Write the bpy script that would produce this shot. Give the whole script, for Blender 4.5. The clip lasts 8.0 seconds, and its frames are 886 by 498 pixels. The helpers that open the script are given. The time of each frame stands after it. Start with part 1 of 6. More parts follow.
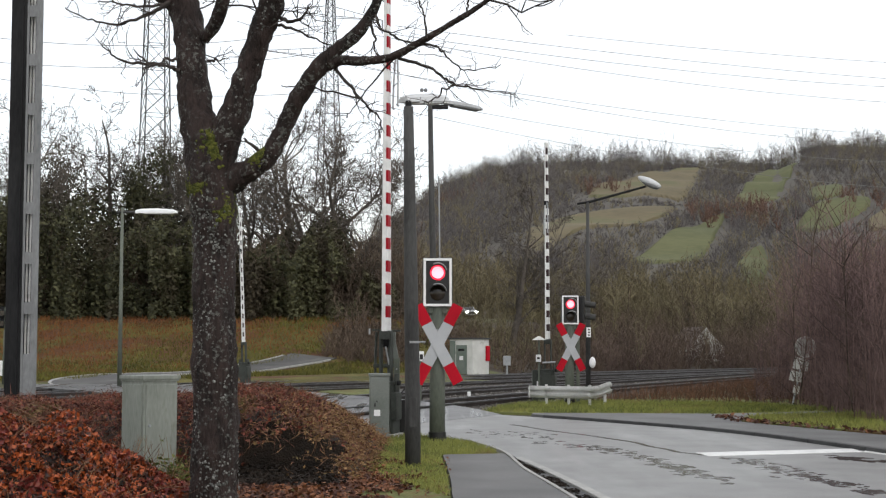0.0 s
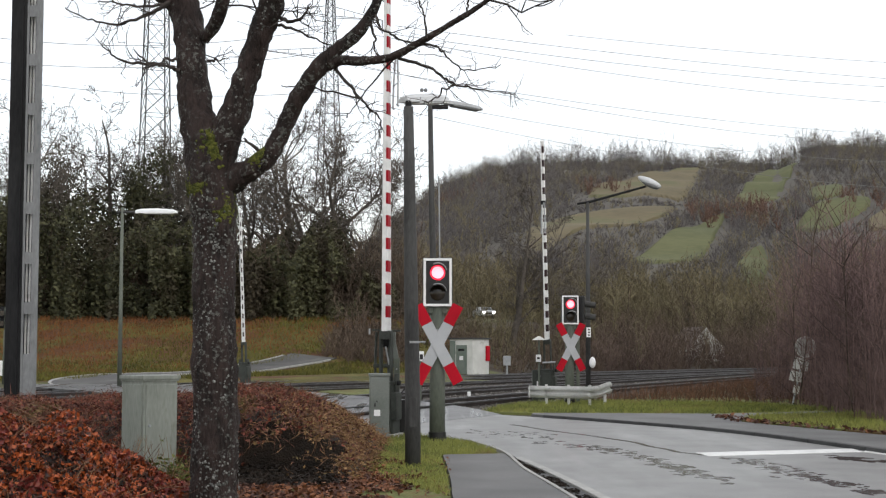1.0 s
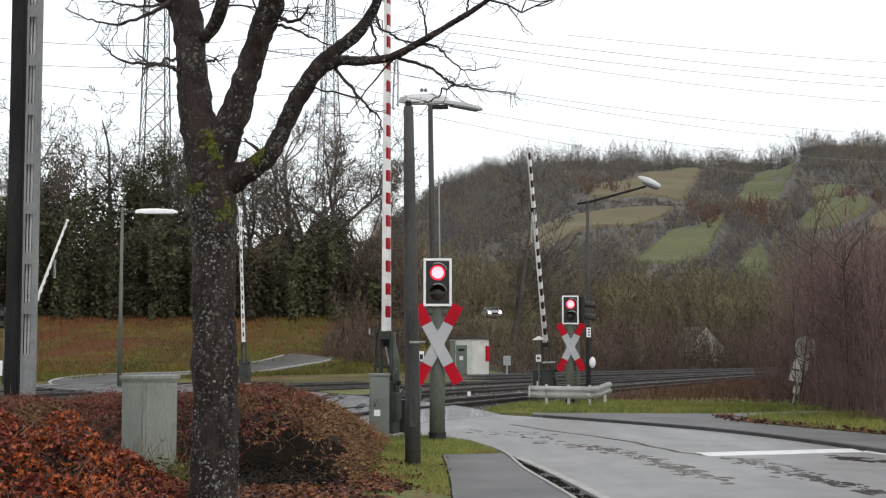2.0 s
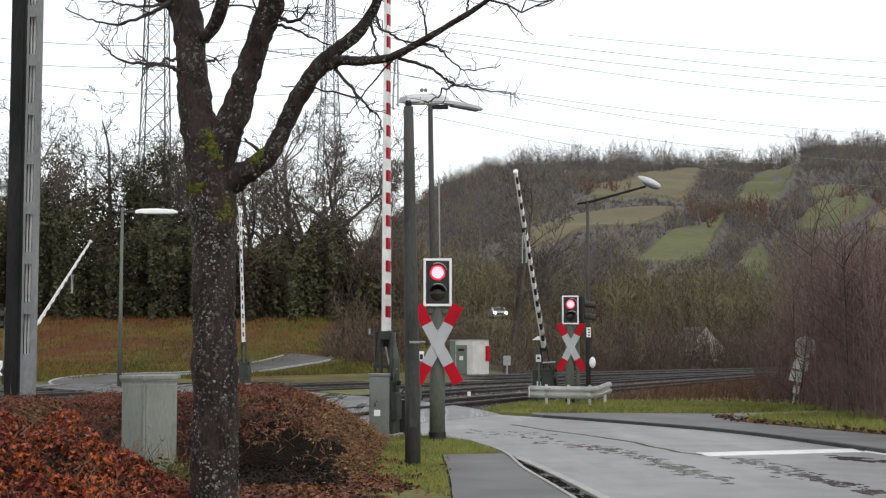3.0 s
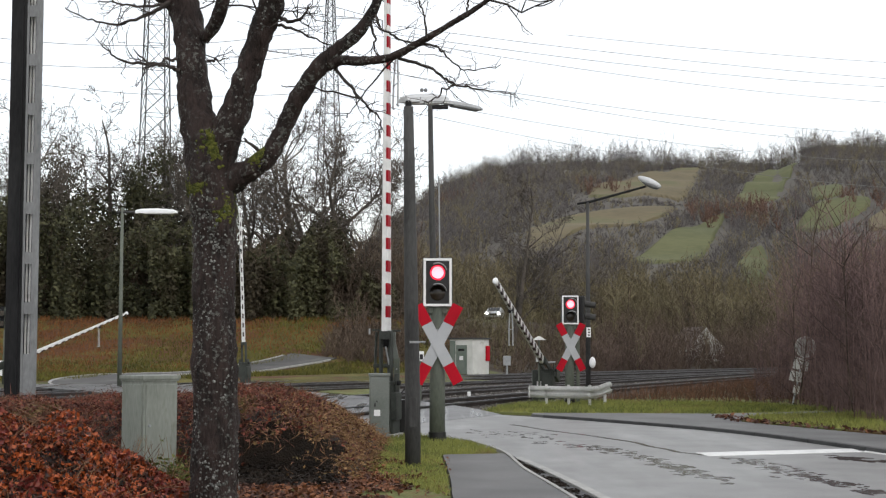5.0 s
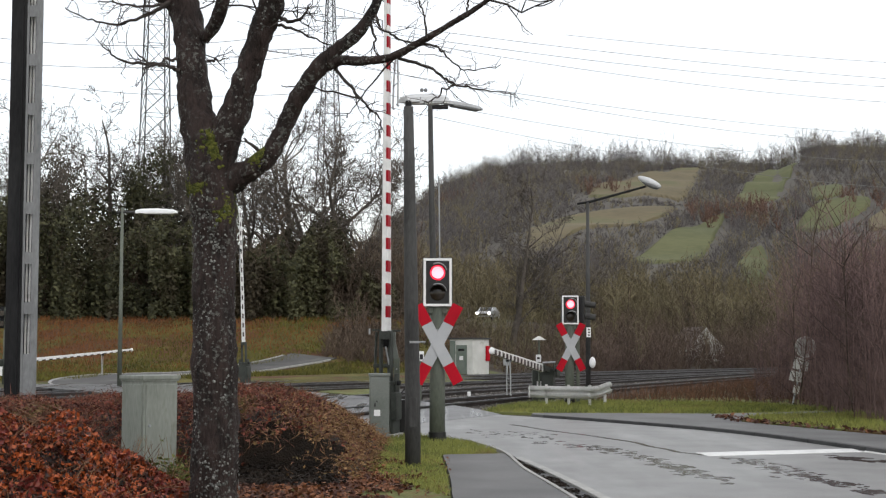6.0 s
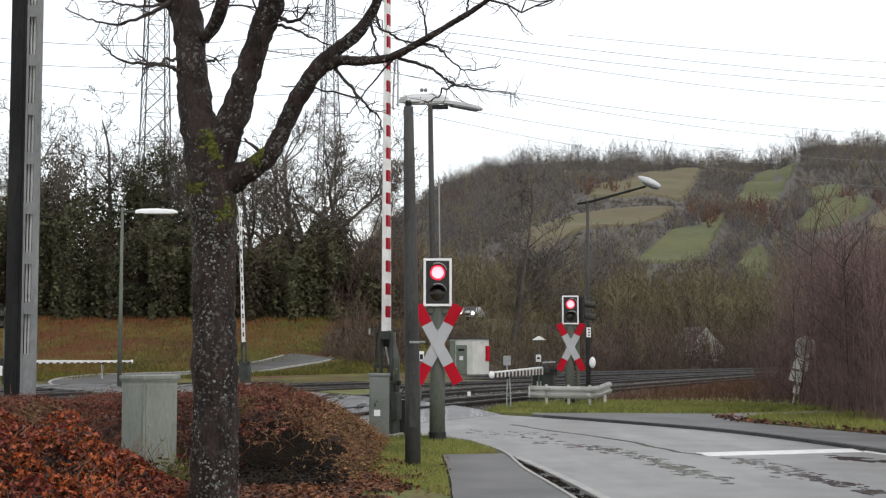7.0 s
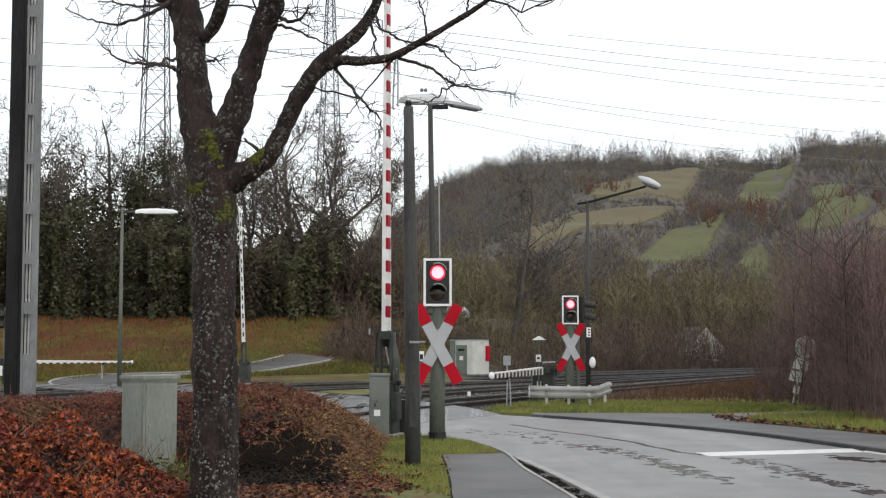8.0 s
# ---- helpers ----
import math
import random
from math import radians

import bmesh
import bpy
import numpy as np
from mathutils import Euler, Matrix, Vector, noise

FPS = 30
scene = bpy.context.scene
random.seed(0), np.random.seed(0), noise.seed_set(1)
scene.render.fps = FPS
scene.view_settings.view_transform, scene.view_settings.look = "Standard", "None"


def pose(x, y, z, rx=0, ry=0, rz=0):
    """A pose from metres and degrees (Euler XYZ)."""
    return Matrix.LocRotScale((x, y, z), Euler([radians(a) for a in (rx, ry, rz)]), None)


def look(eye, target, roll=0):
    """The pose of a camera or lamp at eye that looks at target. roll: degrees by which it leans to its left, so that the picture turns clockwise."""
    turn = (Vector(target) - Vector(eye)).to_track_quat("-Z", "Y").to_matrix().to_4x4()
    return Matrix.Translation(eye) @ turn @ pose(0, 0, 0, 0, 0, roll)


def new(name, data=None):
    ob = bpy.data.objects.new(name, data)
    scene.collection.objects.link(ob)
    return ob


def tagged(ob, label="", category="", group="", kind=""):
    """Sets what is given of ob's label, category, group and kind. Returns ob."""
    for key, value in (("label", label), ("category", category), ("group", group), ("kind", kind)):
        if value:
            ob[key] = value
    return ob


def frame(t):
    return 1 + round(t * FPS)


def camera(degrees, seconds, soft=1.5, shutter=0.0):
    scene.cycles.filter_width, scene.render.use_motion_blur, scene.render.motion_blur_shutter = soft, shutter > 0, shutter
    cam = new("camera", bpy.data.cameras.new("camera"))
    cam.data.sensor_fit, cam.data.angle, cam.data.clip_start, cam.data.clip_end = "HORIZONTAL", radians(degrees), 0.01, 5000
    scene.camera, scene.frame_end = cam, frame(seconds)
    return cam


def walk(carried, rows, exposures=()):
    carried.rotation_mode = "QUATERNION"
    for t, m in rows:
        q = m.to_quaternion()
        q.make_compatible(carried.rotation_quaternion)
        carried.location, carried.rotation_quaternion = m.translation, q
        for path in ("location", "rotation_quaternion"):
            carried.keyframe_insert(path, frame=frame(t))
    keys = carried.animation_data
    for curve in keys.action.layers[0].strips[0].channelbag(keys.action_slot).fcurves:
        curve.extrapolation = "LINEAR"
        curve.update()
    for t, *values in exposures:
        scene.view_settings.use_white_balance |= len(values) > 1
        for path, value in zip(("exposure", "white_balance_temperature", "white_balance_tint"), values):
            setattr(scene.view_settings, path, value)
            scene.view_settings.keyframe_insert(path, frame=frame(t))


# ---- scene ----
# ---------------------------------------------------------------- camera
cam = camera(36.0, 8.0, soft=1.25)
EYE = pose(0, 0, 1.63, 94.290, 0, 0)
walk(cam, [(0.0, EYE), (8.0, EYE)])

# ---------------------------------------------------------------- light: bright overcast sky
SUN_UP, SUN_TURN = radians(37.5), radians(149)
world = bpy.data.worlds.new("overcast_sky")
scene.world = world
world.use_nodes = True
wn, wl = world.node_tree.nodes, world.node_tree.links
wn.clear()
sky = wn.new("ShaderNodeTexSky")
sky.sky_type, sky.sun_disc = "NISHITA", False
sky.sun_elevation, sky.sun_rotation = SUN_UP, SUN_TURN
sky_bg = wn.new("ShaderNodeBackground")
sky_bg.inputs[1].default_value = 0.05
cloud_bg = wn.new("ShaderNodeBackground")
cloud_co = wn.new("ShaderNodeTexCoord")
cloud_no = wn.new("ShaderNodeTexNoise")
cloud_no.inputs["Scale"].default_value, cloud_no.inputs["Detail"].default_value = 1.6, 5
cloud_cr = wn.new("ShaderNodeValToRGB")
cloud_cr.color_ramp.elements[0].position, cloud_cr.color_ramp.elements[1].position = 0.3, 0.7
cloud_cr.color_ramp.elements[0].color = (0.95, 0.935, 0.91, 1)
cloud_cr.color_ramp.elements[1].color = (1.0, 0.985, 0.96, 1)
cloud_bg.inputs[1].default_value = 1.0
sky_add, sky_out = wn.new("ShaderNodeAddShader"), wn.new("ShaderNodeOutputWorld")
wl.new(sky.outputs[0], sky_bg.inputs[0])
wl.new(cloud_co.outputs["Generated"], cloud_no.inputs["Vector"])
wl.new(cloud_no.outputs[0], cloud_cr.inputs[0])
wl.new(cloud_cr.outputs[0], cloud_bg.inputs[0])
wl.new(sky_bg.outputs[0], sky_add.inputs[0])
wl.new(cloud_bg.outputs[0], sky_add.inputs[1])
wl.new(sky_add.outputs[0], sky_out.inputs[0])
sun = new("sun", bpy.data.lights.new("sun", "SUN"))
sun.data.energy, sun.data.angle, sun.data.color = 0.6, radians(25), (1.0, 0.97, 0.92)
sun.matrix_basis = look((18, -30, 27), (0, 0, 0))
scene.view_settings.exposure = 0.0


# ---------------------------------------------------------------- materials
def mat(name, a, b, scale=3.0, rough=0.8, bump=0.3, fine=40.0, metal=0.0, spec=0.4, per=0.0, glow=0.0, stain=None, stain_at=0.62, stain_scale=1.2, stretch=(1, 1, 1), bump_d=0.02):
    """Colour between a and b at a coarse and a fine scale, with relief; per: change from piece to piece; stain: third colour in patches."""
    m = bpy.data.materials.new(name)
    m.use_nodes = True
    nt, lk = m.node_tree.nodes, m.node_tree.links
    bs = nt["Principled BSDF"]
    co = nt.new("ShaderNodeTexCoord")
    mp = nt.new("ShaderNodeMapping")
    mp.inputs["Scale"].default_value = stretch
    lk.new(co.outputs["Object"], mp.inputs[0])
    n1, n2 = nt.new("ShaderNodeTexNoise"), nt.new("ShaderNodeTexNoise")
    for n, s in ((n1, scale), (n2, fine)):
        n.inputs["Scale"].default_value, n.inputs["Detail"].default_value = s, 6
        lk.new(mp.outputs[0], n.inputs["Vector"])
    add = nt.new("ShaderNodeMath")
    add.operation = "MULTIPLY_ADD"
    lk.new(n2.outputs[0], add.inputs[0])
    add.inputs[1].default_value = 0.6
    lk.new(n1.outputs[0], add.inputs[2])
    cr = nt.new("ShaderNodeValToRGB")
    cr.color_ramp.elements[0].position, cr.color_ramp.elements[1].position = 0.55, 1.05
    cr.color_ramp.elements[0].color, cr.color_ramp.elements[1].color = (*a, 1), (*b, 1)
    src = add.outputs[0]
    if per:
        geo, inf = nt.new("ShaderNodeNewGeometry"), nt.new("ShaderNodeObjectInfo")
        s2 = nt.new("ShaderNodeMath")
        s2.operation = "ADD"
        lk.new(geo.outputs["Random Per Island"], s2.inputs[0])
        lk.new(inf.outputs["Random"], s2.inputs[1])
        s3 = nt.new("ShaderNodeMath")
        s3.operation = "MULTIPLY_ADD"
        lk.new(s2.outputs[0], s3.inputs[0])
        s3.inputs[1].default_value = per * 0.5
        lk.new(add.outputs[0], s3.inputs[2])
        s4 = nt.new("ShaderNodeMath")
        s4.operation = "SUBTRACT"
        lk.new(s3.outputs[0], s4.inputs[0])
        s4.inputs[1].default_value = per * 0.5
        src = s4.outputs[0]
    lk.new(src, cr.inputs[0])
    col = cr.outputs[0]
    if stain:
        n3, r3, mx = nt.new("ShaderNodeTexNoise"), nt.new("ShaderNodeValToRGB"), nt.new("ShaderNodeMix")
        mx.data_type = "RGBA"
        n3.inputs["Scale"].default_value, n3.inputs["Detail"].default_value, n3.inputs["Roughness"].default_value = stain_scale, 8, 0.65
        lk.new(mp.outputs[0], n3.inputs["Vector"])
        lk.new(n3.outputs[0], r3.inputs[0])
        r3.color_ramp.elements[0].position, r3.color_ramp.elements[1].position = stain_at - 0.03, stain_at + 0.05
        lk.new(r3.outputs[0], mx.inputs[0])
        lk.new(col, mx.inputs[6])
        mx.inputs[7].default_value = (*stain, 1)
        col = mx.outputs[2]
    lk.new(col, bs.inputs["Base Color"])
    bs.inputs["Roughness"].default_value, bs.inputs["Metallic"].default_value = rough, metal
    bs.inputs["Specular IOR Level"].default_value = spec
    if bump:
        bp = nt.new("ShaderNodeBump")
        bp.inputs["Strength"].default_value, bp.inputs["Distance"].default_value = bump, bump_d
        lk.new(add.outputs[0], bp.inputs["Height"])
        lk.new(bp.outputs[0], bs.inputs["Normal"])
    if glow:
        bs.inputs["Emission Color"].default_value = (*b, 1)
        bs.inputs["Emission Strength"].default_value = glow
    return m


def wet_asphalt(name, a, b, wet, span=0.33, flow=(2.6, 0.11, 1)):
    """Asphalt under a broken film of water: wet patches are dark and mirror the sky, drier tracks are rough."""
    m = mat(name, a, b, scale=1.3, fine=120, rough=0.5, bump=0.25, bump_d=0.004)
    nt, lk = m.node_tree.nodes, m.node_tree.links
    bs = nt["Principled BSDF"]
    co, mp = nt.new("ShaderNodeTexCoord"), nt.new("ShaderNodeMapping")
    mp.inputs["Rotation"].default_value = (0, 0, radians(-14))
    mp.inputs["Scale"].default_value = flow
    n, r = nt.new("ShaderNodeTexNoise"), nt.new("ShaderNodeMapRange")
    n.inputs["Scale"].default_value, n.inputs["Detail"].default_value = 0.8, 7
    lk.new(co.outputs["Object"], mp.inputs[0])
    lk.new(mp.outputs[0], n.inputs["Vector"])
    lk.new(n.outputs[0], r.inputs[0])
    r.inputs[1].default_value, r.inputs[2].default_value = 0.33, 0.50
    r.inputs[3].default_value, r.inputs[4].default_value = wet, wet + span
    lk.new(r.outputs[0], bs.inputs["Roughness"])
    bs.inputs["Specular IOR Level"].default_value = 0.6
    return m


def lichen_bark(m):
    """Adds crusts of pale lichen in loose colonies to a bark."""
    nt, lk = m.node_tree.nodes, m.node_tree.links
    bs = nt["Principled BSDF"]
    src = bs.inputs["Base Color"].links[0].from_socket
    co = nt.new("ShaderNodeTexCoord")
    masks = []
    for kind, s, lo, hi in (("ShaderNodeTexNoise", 24.0, 0.54, 0.60), ("ShaderNodeTexNoise", 3.1, 0.42, 0.56), ("ShaderNodeTexNoise", 80.0, 0.36, 0.58)):
        n, r = nt.new(kind), nt.new("ShaderNodeMapRange")
        n.inputs["Scale"].default_value, n.inputs["Detail"].default_value = s, 4
        lk.new(co.outputs["Object"], n.inputs["Vector"])
        lk.new(n.outputs[0], r.inputs[0])
        r.inputs[1].default_value, r.inputs[2].default_value = lo, hi
        masks.append(r.outputs[0])
    p = masks[0]
    for q in masks[1:]:
        k = nt.new("ShaderNodeMath")
        k.operation = "MULTIPLY"
        lk.new(p, k.inputs[0])
        lk.new(q, k.inputs[1])
        p = k.outputs[0]
    mx = nt.new("ShaderNodeMix")
    mx.data_type = "RGBA"
    lk.new(p, mx.inputs[0])
    lk.new(src, mx.inputs[6])
    mx.inputs[7].default_value = (0.13, 0.132, 0.12, 1)
    lk.new(mx.outputs[2], bs.inputs["Base Color"])


M = {}
M["asphalt"] = wet_asphalt("wet_asphalt", (0.12, 0.119, 0.117), (0.21, 0.208, 0.205), 0.30, 0.14, (1.1, 0.22, 1))
M["puddle"] = mat("standing_water", (0.035, 0.035, 0.035), (0.065, 0.064, 0.063), scale=2, fine=12, rough=0.15, bump=0.06, bump_d=0.004, spec=0.5)
M["path"] = mat("damp_path_asphalt", (0.07, 0.07, 0.071), (0.14, 0.139, 0.138), scale=0.8, fine=90, rough=0.62, bump=0.25, bump_d=0.006, spec=0.35)
M["pale_road"] = mat("pale_worn_asphalt", (0.042, 0.041, 0.04), (0.092, 0.09, 0.087), scale=0.5, fine=20, rough=0.7, bump=0.2, stain=(0.12, 0.12, 0.11), stain_at=0.58, stain_scale=0.4)
M["deck"] = wet_asphalt("wet_crossing_deck", (0.04, 0.04, 0.041), (0.11, 0.11, 0.11), 0.1)
M["kerb"] = mat("wet_concrete_kerb", (0.2, 0.2, 0.19), (0.36, 0.35, 0.33), scale=2, rough=0.45, per=0.3)
M["gutter"] = mat("wet_dark_gutter", (0.02, 0.02, 0.02), (0.05, 0.05, 0.05), scale=3, rough=0.6, bump=0.3)
M["marking"] = mat("worn_white_marking", (0.55, 0.55, 0.54), (0.85, 0.85, 0.84), scale=4, rough=0.4, bump=0.1)
M["soil"] = mat("ground_soil", (0.035, 0.03, 0.018), (0.10, 0.085, 0.045), scale=0.35, fine=9, rough=0.95, stain=(0.09, 0.10, 0.035), stain_at=0.5, stain_scale=0.3)
M["verge"] = mat("grassy_verge", (0.05, 0.07, 0.015), (0.16, 0.17, 0.05), scale=0.8, fine=25, rough=0.9, bump=0.8, bump_d=0.06, stain=(0.14, 0.09, 0.035), stain_at=0.56, stain_scale=0.7)
M["bank"] = mat("autumn_bank_grass", (0.035, 0.038, 0.006), (0.13, 0.11, 0.02), scale=0.25, fine=6, rough=0.95, bump=1.0, bump_d=0.15, stain=(0.09, 0.035, 0.014), stain_at=0.52, stain_scale=0.22)
M["ballast"] = mat("track_ballast", (0.036, 0.033, 0.031), (0.17, 0.162, 0.154), scale=1.2, fine=9, rough=0.97, spec=0.08, bump=1.0, bump_d=0.05, stain=(0.035, 0.027, 0.024), stain_at=0.55, stain_scale=0.5)
M["stone"] = mat("ballast_stone", (0.03, 0.028, 0.026), (0.24, 0.23, 0.215), scale=2, fine=10, rough=0.9, bump=0, per=1.4)
# rust brown taken almost to black, with the rail's shadow side in the colour
M["rail"] = mat("rail_side_rust_and_shade", (0.010, 0.008, 0.007), (0.034, 0.024, 0.02), scale=5, rough=0.7)
M["railtop"] = mat("polished_rail_head", (0.12, 0.12, 0.125), (0.26, 0.26, 0.265), scale=2, rough=0.45, metal=1.0, bump=0)
M["sleeper"] = mat("dark_sleeper", (0.03, 0.026, 0.022), (0.10, 0.09, 0.08), scale=3, rough=0.9, spec=0.15, per=0.3)
M["bark"] = mat("dark_damp_bark", (0.008, 0.006, 0.0056), (0.044, 0.030, 0.027), scale=7, fine=34, rough=0.85, bump=1.0, bump_d=0.06, stretch=(1, 1, 0.32), spec=0.25)
lichen_bark(M["bark"])
M["twig"] = mat("dark_twig_bark", (0.02, 0.016, 0.015), (0.06, 0.048, 0.042), scale=8, rough=0.85, bump=0.2)
M["lichen"] = mat("pale_grey_lichen", (0.07, 0.071, 0.066), (0.26, 0.262, 0.245), scale=30, fine=90, rough=0.95, per=1.2)
M["moss"] = mat("yellow_green_moss", (0.022, 0.03, 0.005), (0.11, 0.115, 0.018), scale=20, fine=80, rough=0.95, per=0.6)
M["cabinet"] = mat("weathered_grey_green_cabinet", (0.17, 0.185, 0.16), (0.29, 0.31, 0.275), scale=1.6, fine=30, rough=0.55, bump=0.08, stain=(0.15, 0.16, 0.12), stain_at=0.6, stain_scale=3, stretch=(1, 1, 0.25))
M["cabinet2"] = mat("grey_steel_cabinet", (0.12, 0.135, 0.12), (0.18, 0.195, 0.18), scale=2, fine=40, rough=0.5, bump=0.05)
M["mastgalv"] = mat("dull_zinc_mast", (0.14, 0.145, 0.15), (0.25, 0.255, 0.26), scale=2.2, fine=25, rough=0.6, metal=0.2, bump=0.08, stain=(0.11, 0.11, 0.11), stain_at=0.6, stretch=(1, 1, 0.3))
M["railgalv"] = mat("weathered_zinc", (0.52, 0.52, 0.51), (0.72, 0.72, 0.71), scale=2.5, fine=25, rough=0.6, metal=0.1, bump=0.08, stain=(0.3, 0.3, 0.28), stain_at=0.62)
M["galv"] = mat("galvanised_steel", (0.25, 0.26, 0.265), (0.42, 0.43, 0.44), scale=2.2, fine=25, rough=0.55, metal=0.35, bump=0.08, stain=(0.16, 0.16, 0.16), stain_at=0.62, stretch=(1, 1, 0.3))
M["darksteel"] = mat("dark_steel", (0.008, 0.008, 0.009), (0.026, 0.026, 0.027), scale=2, fine=25, rough=0.7, spec=0.15, bump=0.1, stretch=(1, 1, 0.2))
M["post"] = mat("grey_green_post_paint", (0.07, 0.08, 0.065), (0.14, 0.155, 0.125), scale=2, fine=30, rough=0.6, bump=0.12, stain=(0.06, 0.065, 0.04), stain_at=0.6, stretch=(1, 1, 0.3))
M["lamppost"] = mat("weathered_lamp_post", (0.03, 0.03, 0.03), (0.075, 0.074, 0.072), scale=3, fine=40, rough=0.7, spec=0.25, bump=0.15, stretch=(1, 1, 0.25))
M["machine"] = mat("dark_green_machine_paint", (0.018, 0.021, 0.018), (0.055, 0.062, 0.053), scale=3, fine=30, rough=0.55, bump=0.1)
M["white"] = mat("white_enamel", (0.74, 0.74, 0.74), (0.9, 0.9, 0.9), scale=2, fine=20, rough=0.4, bump=0.03)
M["boomwhite"] = mat("white_boom_paint", (0.6, 0.6, 0.59), (0.8, 0.8, 0.79), scale=1.5, fine=12, rough=0.45, bump=0.04)
M["signgrey"] = mat("reflective_white_sheet", (0.36, 0.37, 0.39), (0.45, 0.46, 0.48), scale=2, fine=60, rough=0.5, spec=0.2, bump=0.02)
M["red"] = mat("red_reflective_sheet", (0.34, 0.004, 0.014), (0.46, 0.006, 0.02), scale=2, fine=40, rough=0.5, bump=0.02, spec=0.12)
M["boomdark"] = mat("near_black_red_stripe", (0.012, 0.005, 0.006), (0.035, 0.01, 0.012), scale=2, fine=30, rough=0.5, bump=0.02)
M["boomred"] = mat("dark_red_boom_stripe", (0.24, 0.004, 0.012), (0.36, 0.007, 0.018), scale=2, fine=30, rough=0.5, bump=0.02, spec=0.12)
M["black"] = mat("black_signal_face", (0.008, 0.008, 0.009), (0.02, 0.02, 0.02), scale=4, rough=0.35, bump=0.05)
M["redlens"] = mat("lit_red_lens", (0.8, 0.02, 0.05), (1.0, 0.03, 0.07), scale=40, fine=160, rough=0.3, bump=0, glow=1.1)
M["redcore"] = mat("lit_red_core", (1.0, 0.22, 0.28), (1.0, 0.38, 0.44), rough=0.3, bump=0, glow=1.7)
M["darklens"] = mat("unlit_lens", (0.015, 0.012, 0.01), (0.03, 0.022, 0.015), rough=0.15, bump=0)
M["shed"] = mat("off_white_render", (0.5, 0.5, 0.47), (0.66, 0.66, 0.63), scale=1.5, fine=30, rough=0.8, stain=(0.36, 0.36, 0.32), stain_at=0.62)
M["shedgrey"] = mat("grey_green_door", (0.12, 0.15, 0.125), (0.18, 0.21, 0.18), scale=2, rough=0.6)
M["bramble"] = mat("bramble_stem", (0.09, 0.04, 0.02), (0.30, 0.17, 0.085), scale=1.0, fine=12, rough=0.85, bump=0, per=1.0)
M["brambleleaf"] = mat("bramble_leaf", (0.055, 0.013, 0.010), (0.29, 0.066, 0.034), scale=0.6, fine=4, rough=0.7, bump=0, per=1.1, stain=(0.13, 0.10, 0.03), stain_at=0.58, stain_scale=0.8)
M["tanleaf"] = mat("withered_tan_leaf", (0.075, 0.042, 0.014), (0.26, 0.16, 0.065), scale=0.9, fine=5, rough=0.8, bump=0, per=1.1)
M["redleaf"] = mat("russet_leaf", (0.022, 0.006, 0.004), (0.40, 0.088, 0.02), scale=2.2, fine=9, rough=0.5, bump=0, per=2.0, stain=(0.16, 0.022, 0.016), stain_at=0.53, stain_scale=2.6)
M["litter"] = mat("fallen_leaf", (0.045, 0.014, 0.008), (0.22, 0.085, 0.035), scale=1.5, fine=7, rough=0.7, bump=0, per=1.2)
# near-black: shade inside the bushes put into the colour; also gutter leaf dirt
M["under"] = mat("undergrowth_shade_and_dirt", (0.008, 0.006, 0.005), (0.03, 0.02, 0.013), scale=4, rough=0.95, bump=0.8, bump_d=0.1)
M["grassblade"] = mat("grass_blade", (0.07, 0.095, 0.016), (0.27, 0.28, 0.065), scale=0.8, fine=5, rough=0.6, bump=0, per=1.0, stain=(0.22, 0.17, 0.07), stain_at=0.6, stain_scale=0.6)
M["drygrass"] = mat("dry_grass_blade", (0.07, 0.034, 0.02), (0.20, 0.105, 0.055), scale=0.5, fine=5, rough=0.8, bump=0, per=1.0)
M["grassblade_dark"] = mat("rough_bank_grass", (0.035, 0.04, 0.004), (0.13, 0.118, 0.016), scale=0.2, fine=2, rough=0.8, bump=0, per=1.0)
M["rustgrass"] = mat("rust_bank_grass", (0.06, 0.022, 0.006), (0.19, 0.075, 0.02), scale=0.2, fine=2, rough=0.8, bump=0, per=1.0)
M["russet"] = mat("russet_hill_scrub", (0.095, 0.06, 0.047), (0.165, 0.098, 0.072), scale=0.1, fine=1, rough=0.95, bump=0, per=0.6)
M["redstem"] = mat("red_bramble_stem", (0.05, 0.018, 0.012), (0.17, 0.07, 0.045), scale=1.0, fine=12, rough=0.85, bump=0, per=1.0)
M["woodfloor"] = mat("dark_wood_floor", (0.03, 0.024, 0.018), (0.085, 0.068, 0.05), scale=0.2, fine=3, rough=1.0, bump=0.5, bump_d=0.1)
M["twig_dark"] = mat("dark_brown_twig", (0.036, 0.026, 0.019), (0.14, 0.102, 0.074), scale=0.25, fine=3, rough=0.9, bump=0, per=0.9)
M["thicket"] = mat("red_brown_thicket_twig", (0.07, 0.045, 0.043), (0.225, 0.15, 0.138), scale=0.25, fine=3, rough=0.9, bump=0, per=0.9)
# lighter and greyer than near twigs: distance haze mixed into the colour
M["wood_far"] = mat("bare_wood_with_haze", (0.085, 0.077, 0.076), (0.16, 0.147, 0.143), scale=0.05, fine=0.5, rough=0.95, bump=0, per=0.8)
M["twig_grey"] = mat("bare_tree_bark", (0.05, 0.043, 0.037), (0.15, 0.13, 0.11), scale=0.4, fine=5, rough=0.9, bump=0.2, per=0.4)
M["twig_red"] = mat("red_brown_shrub_twig", (0.055, 0.038, 0.032), (0.175, 0.122, 0.102), scale=0.25, fine=3, rough=0.9, bump=0, per=0.8)
M["twig_tan"] = mat("tan_shrub_twig", (0.085, 0.07, 0.04), (0.22, 0.185, 0.105), scale=0.12, fine=2, rough=0.9, bump=0, per=0.8)
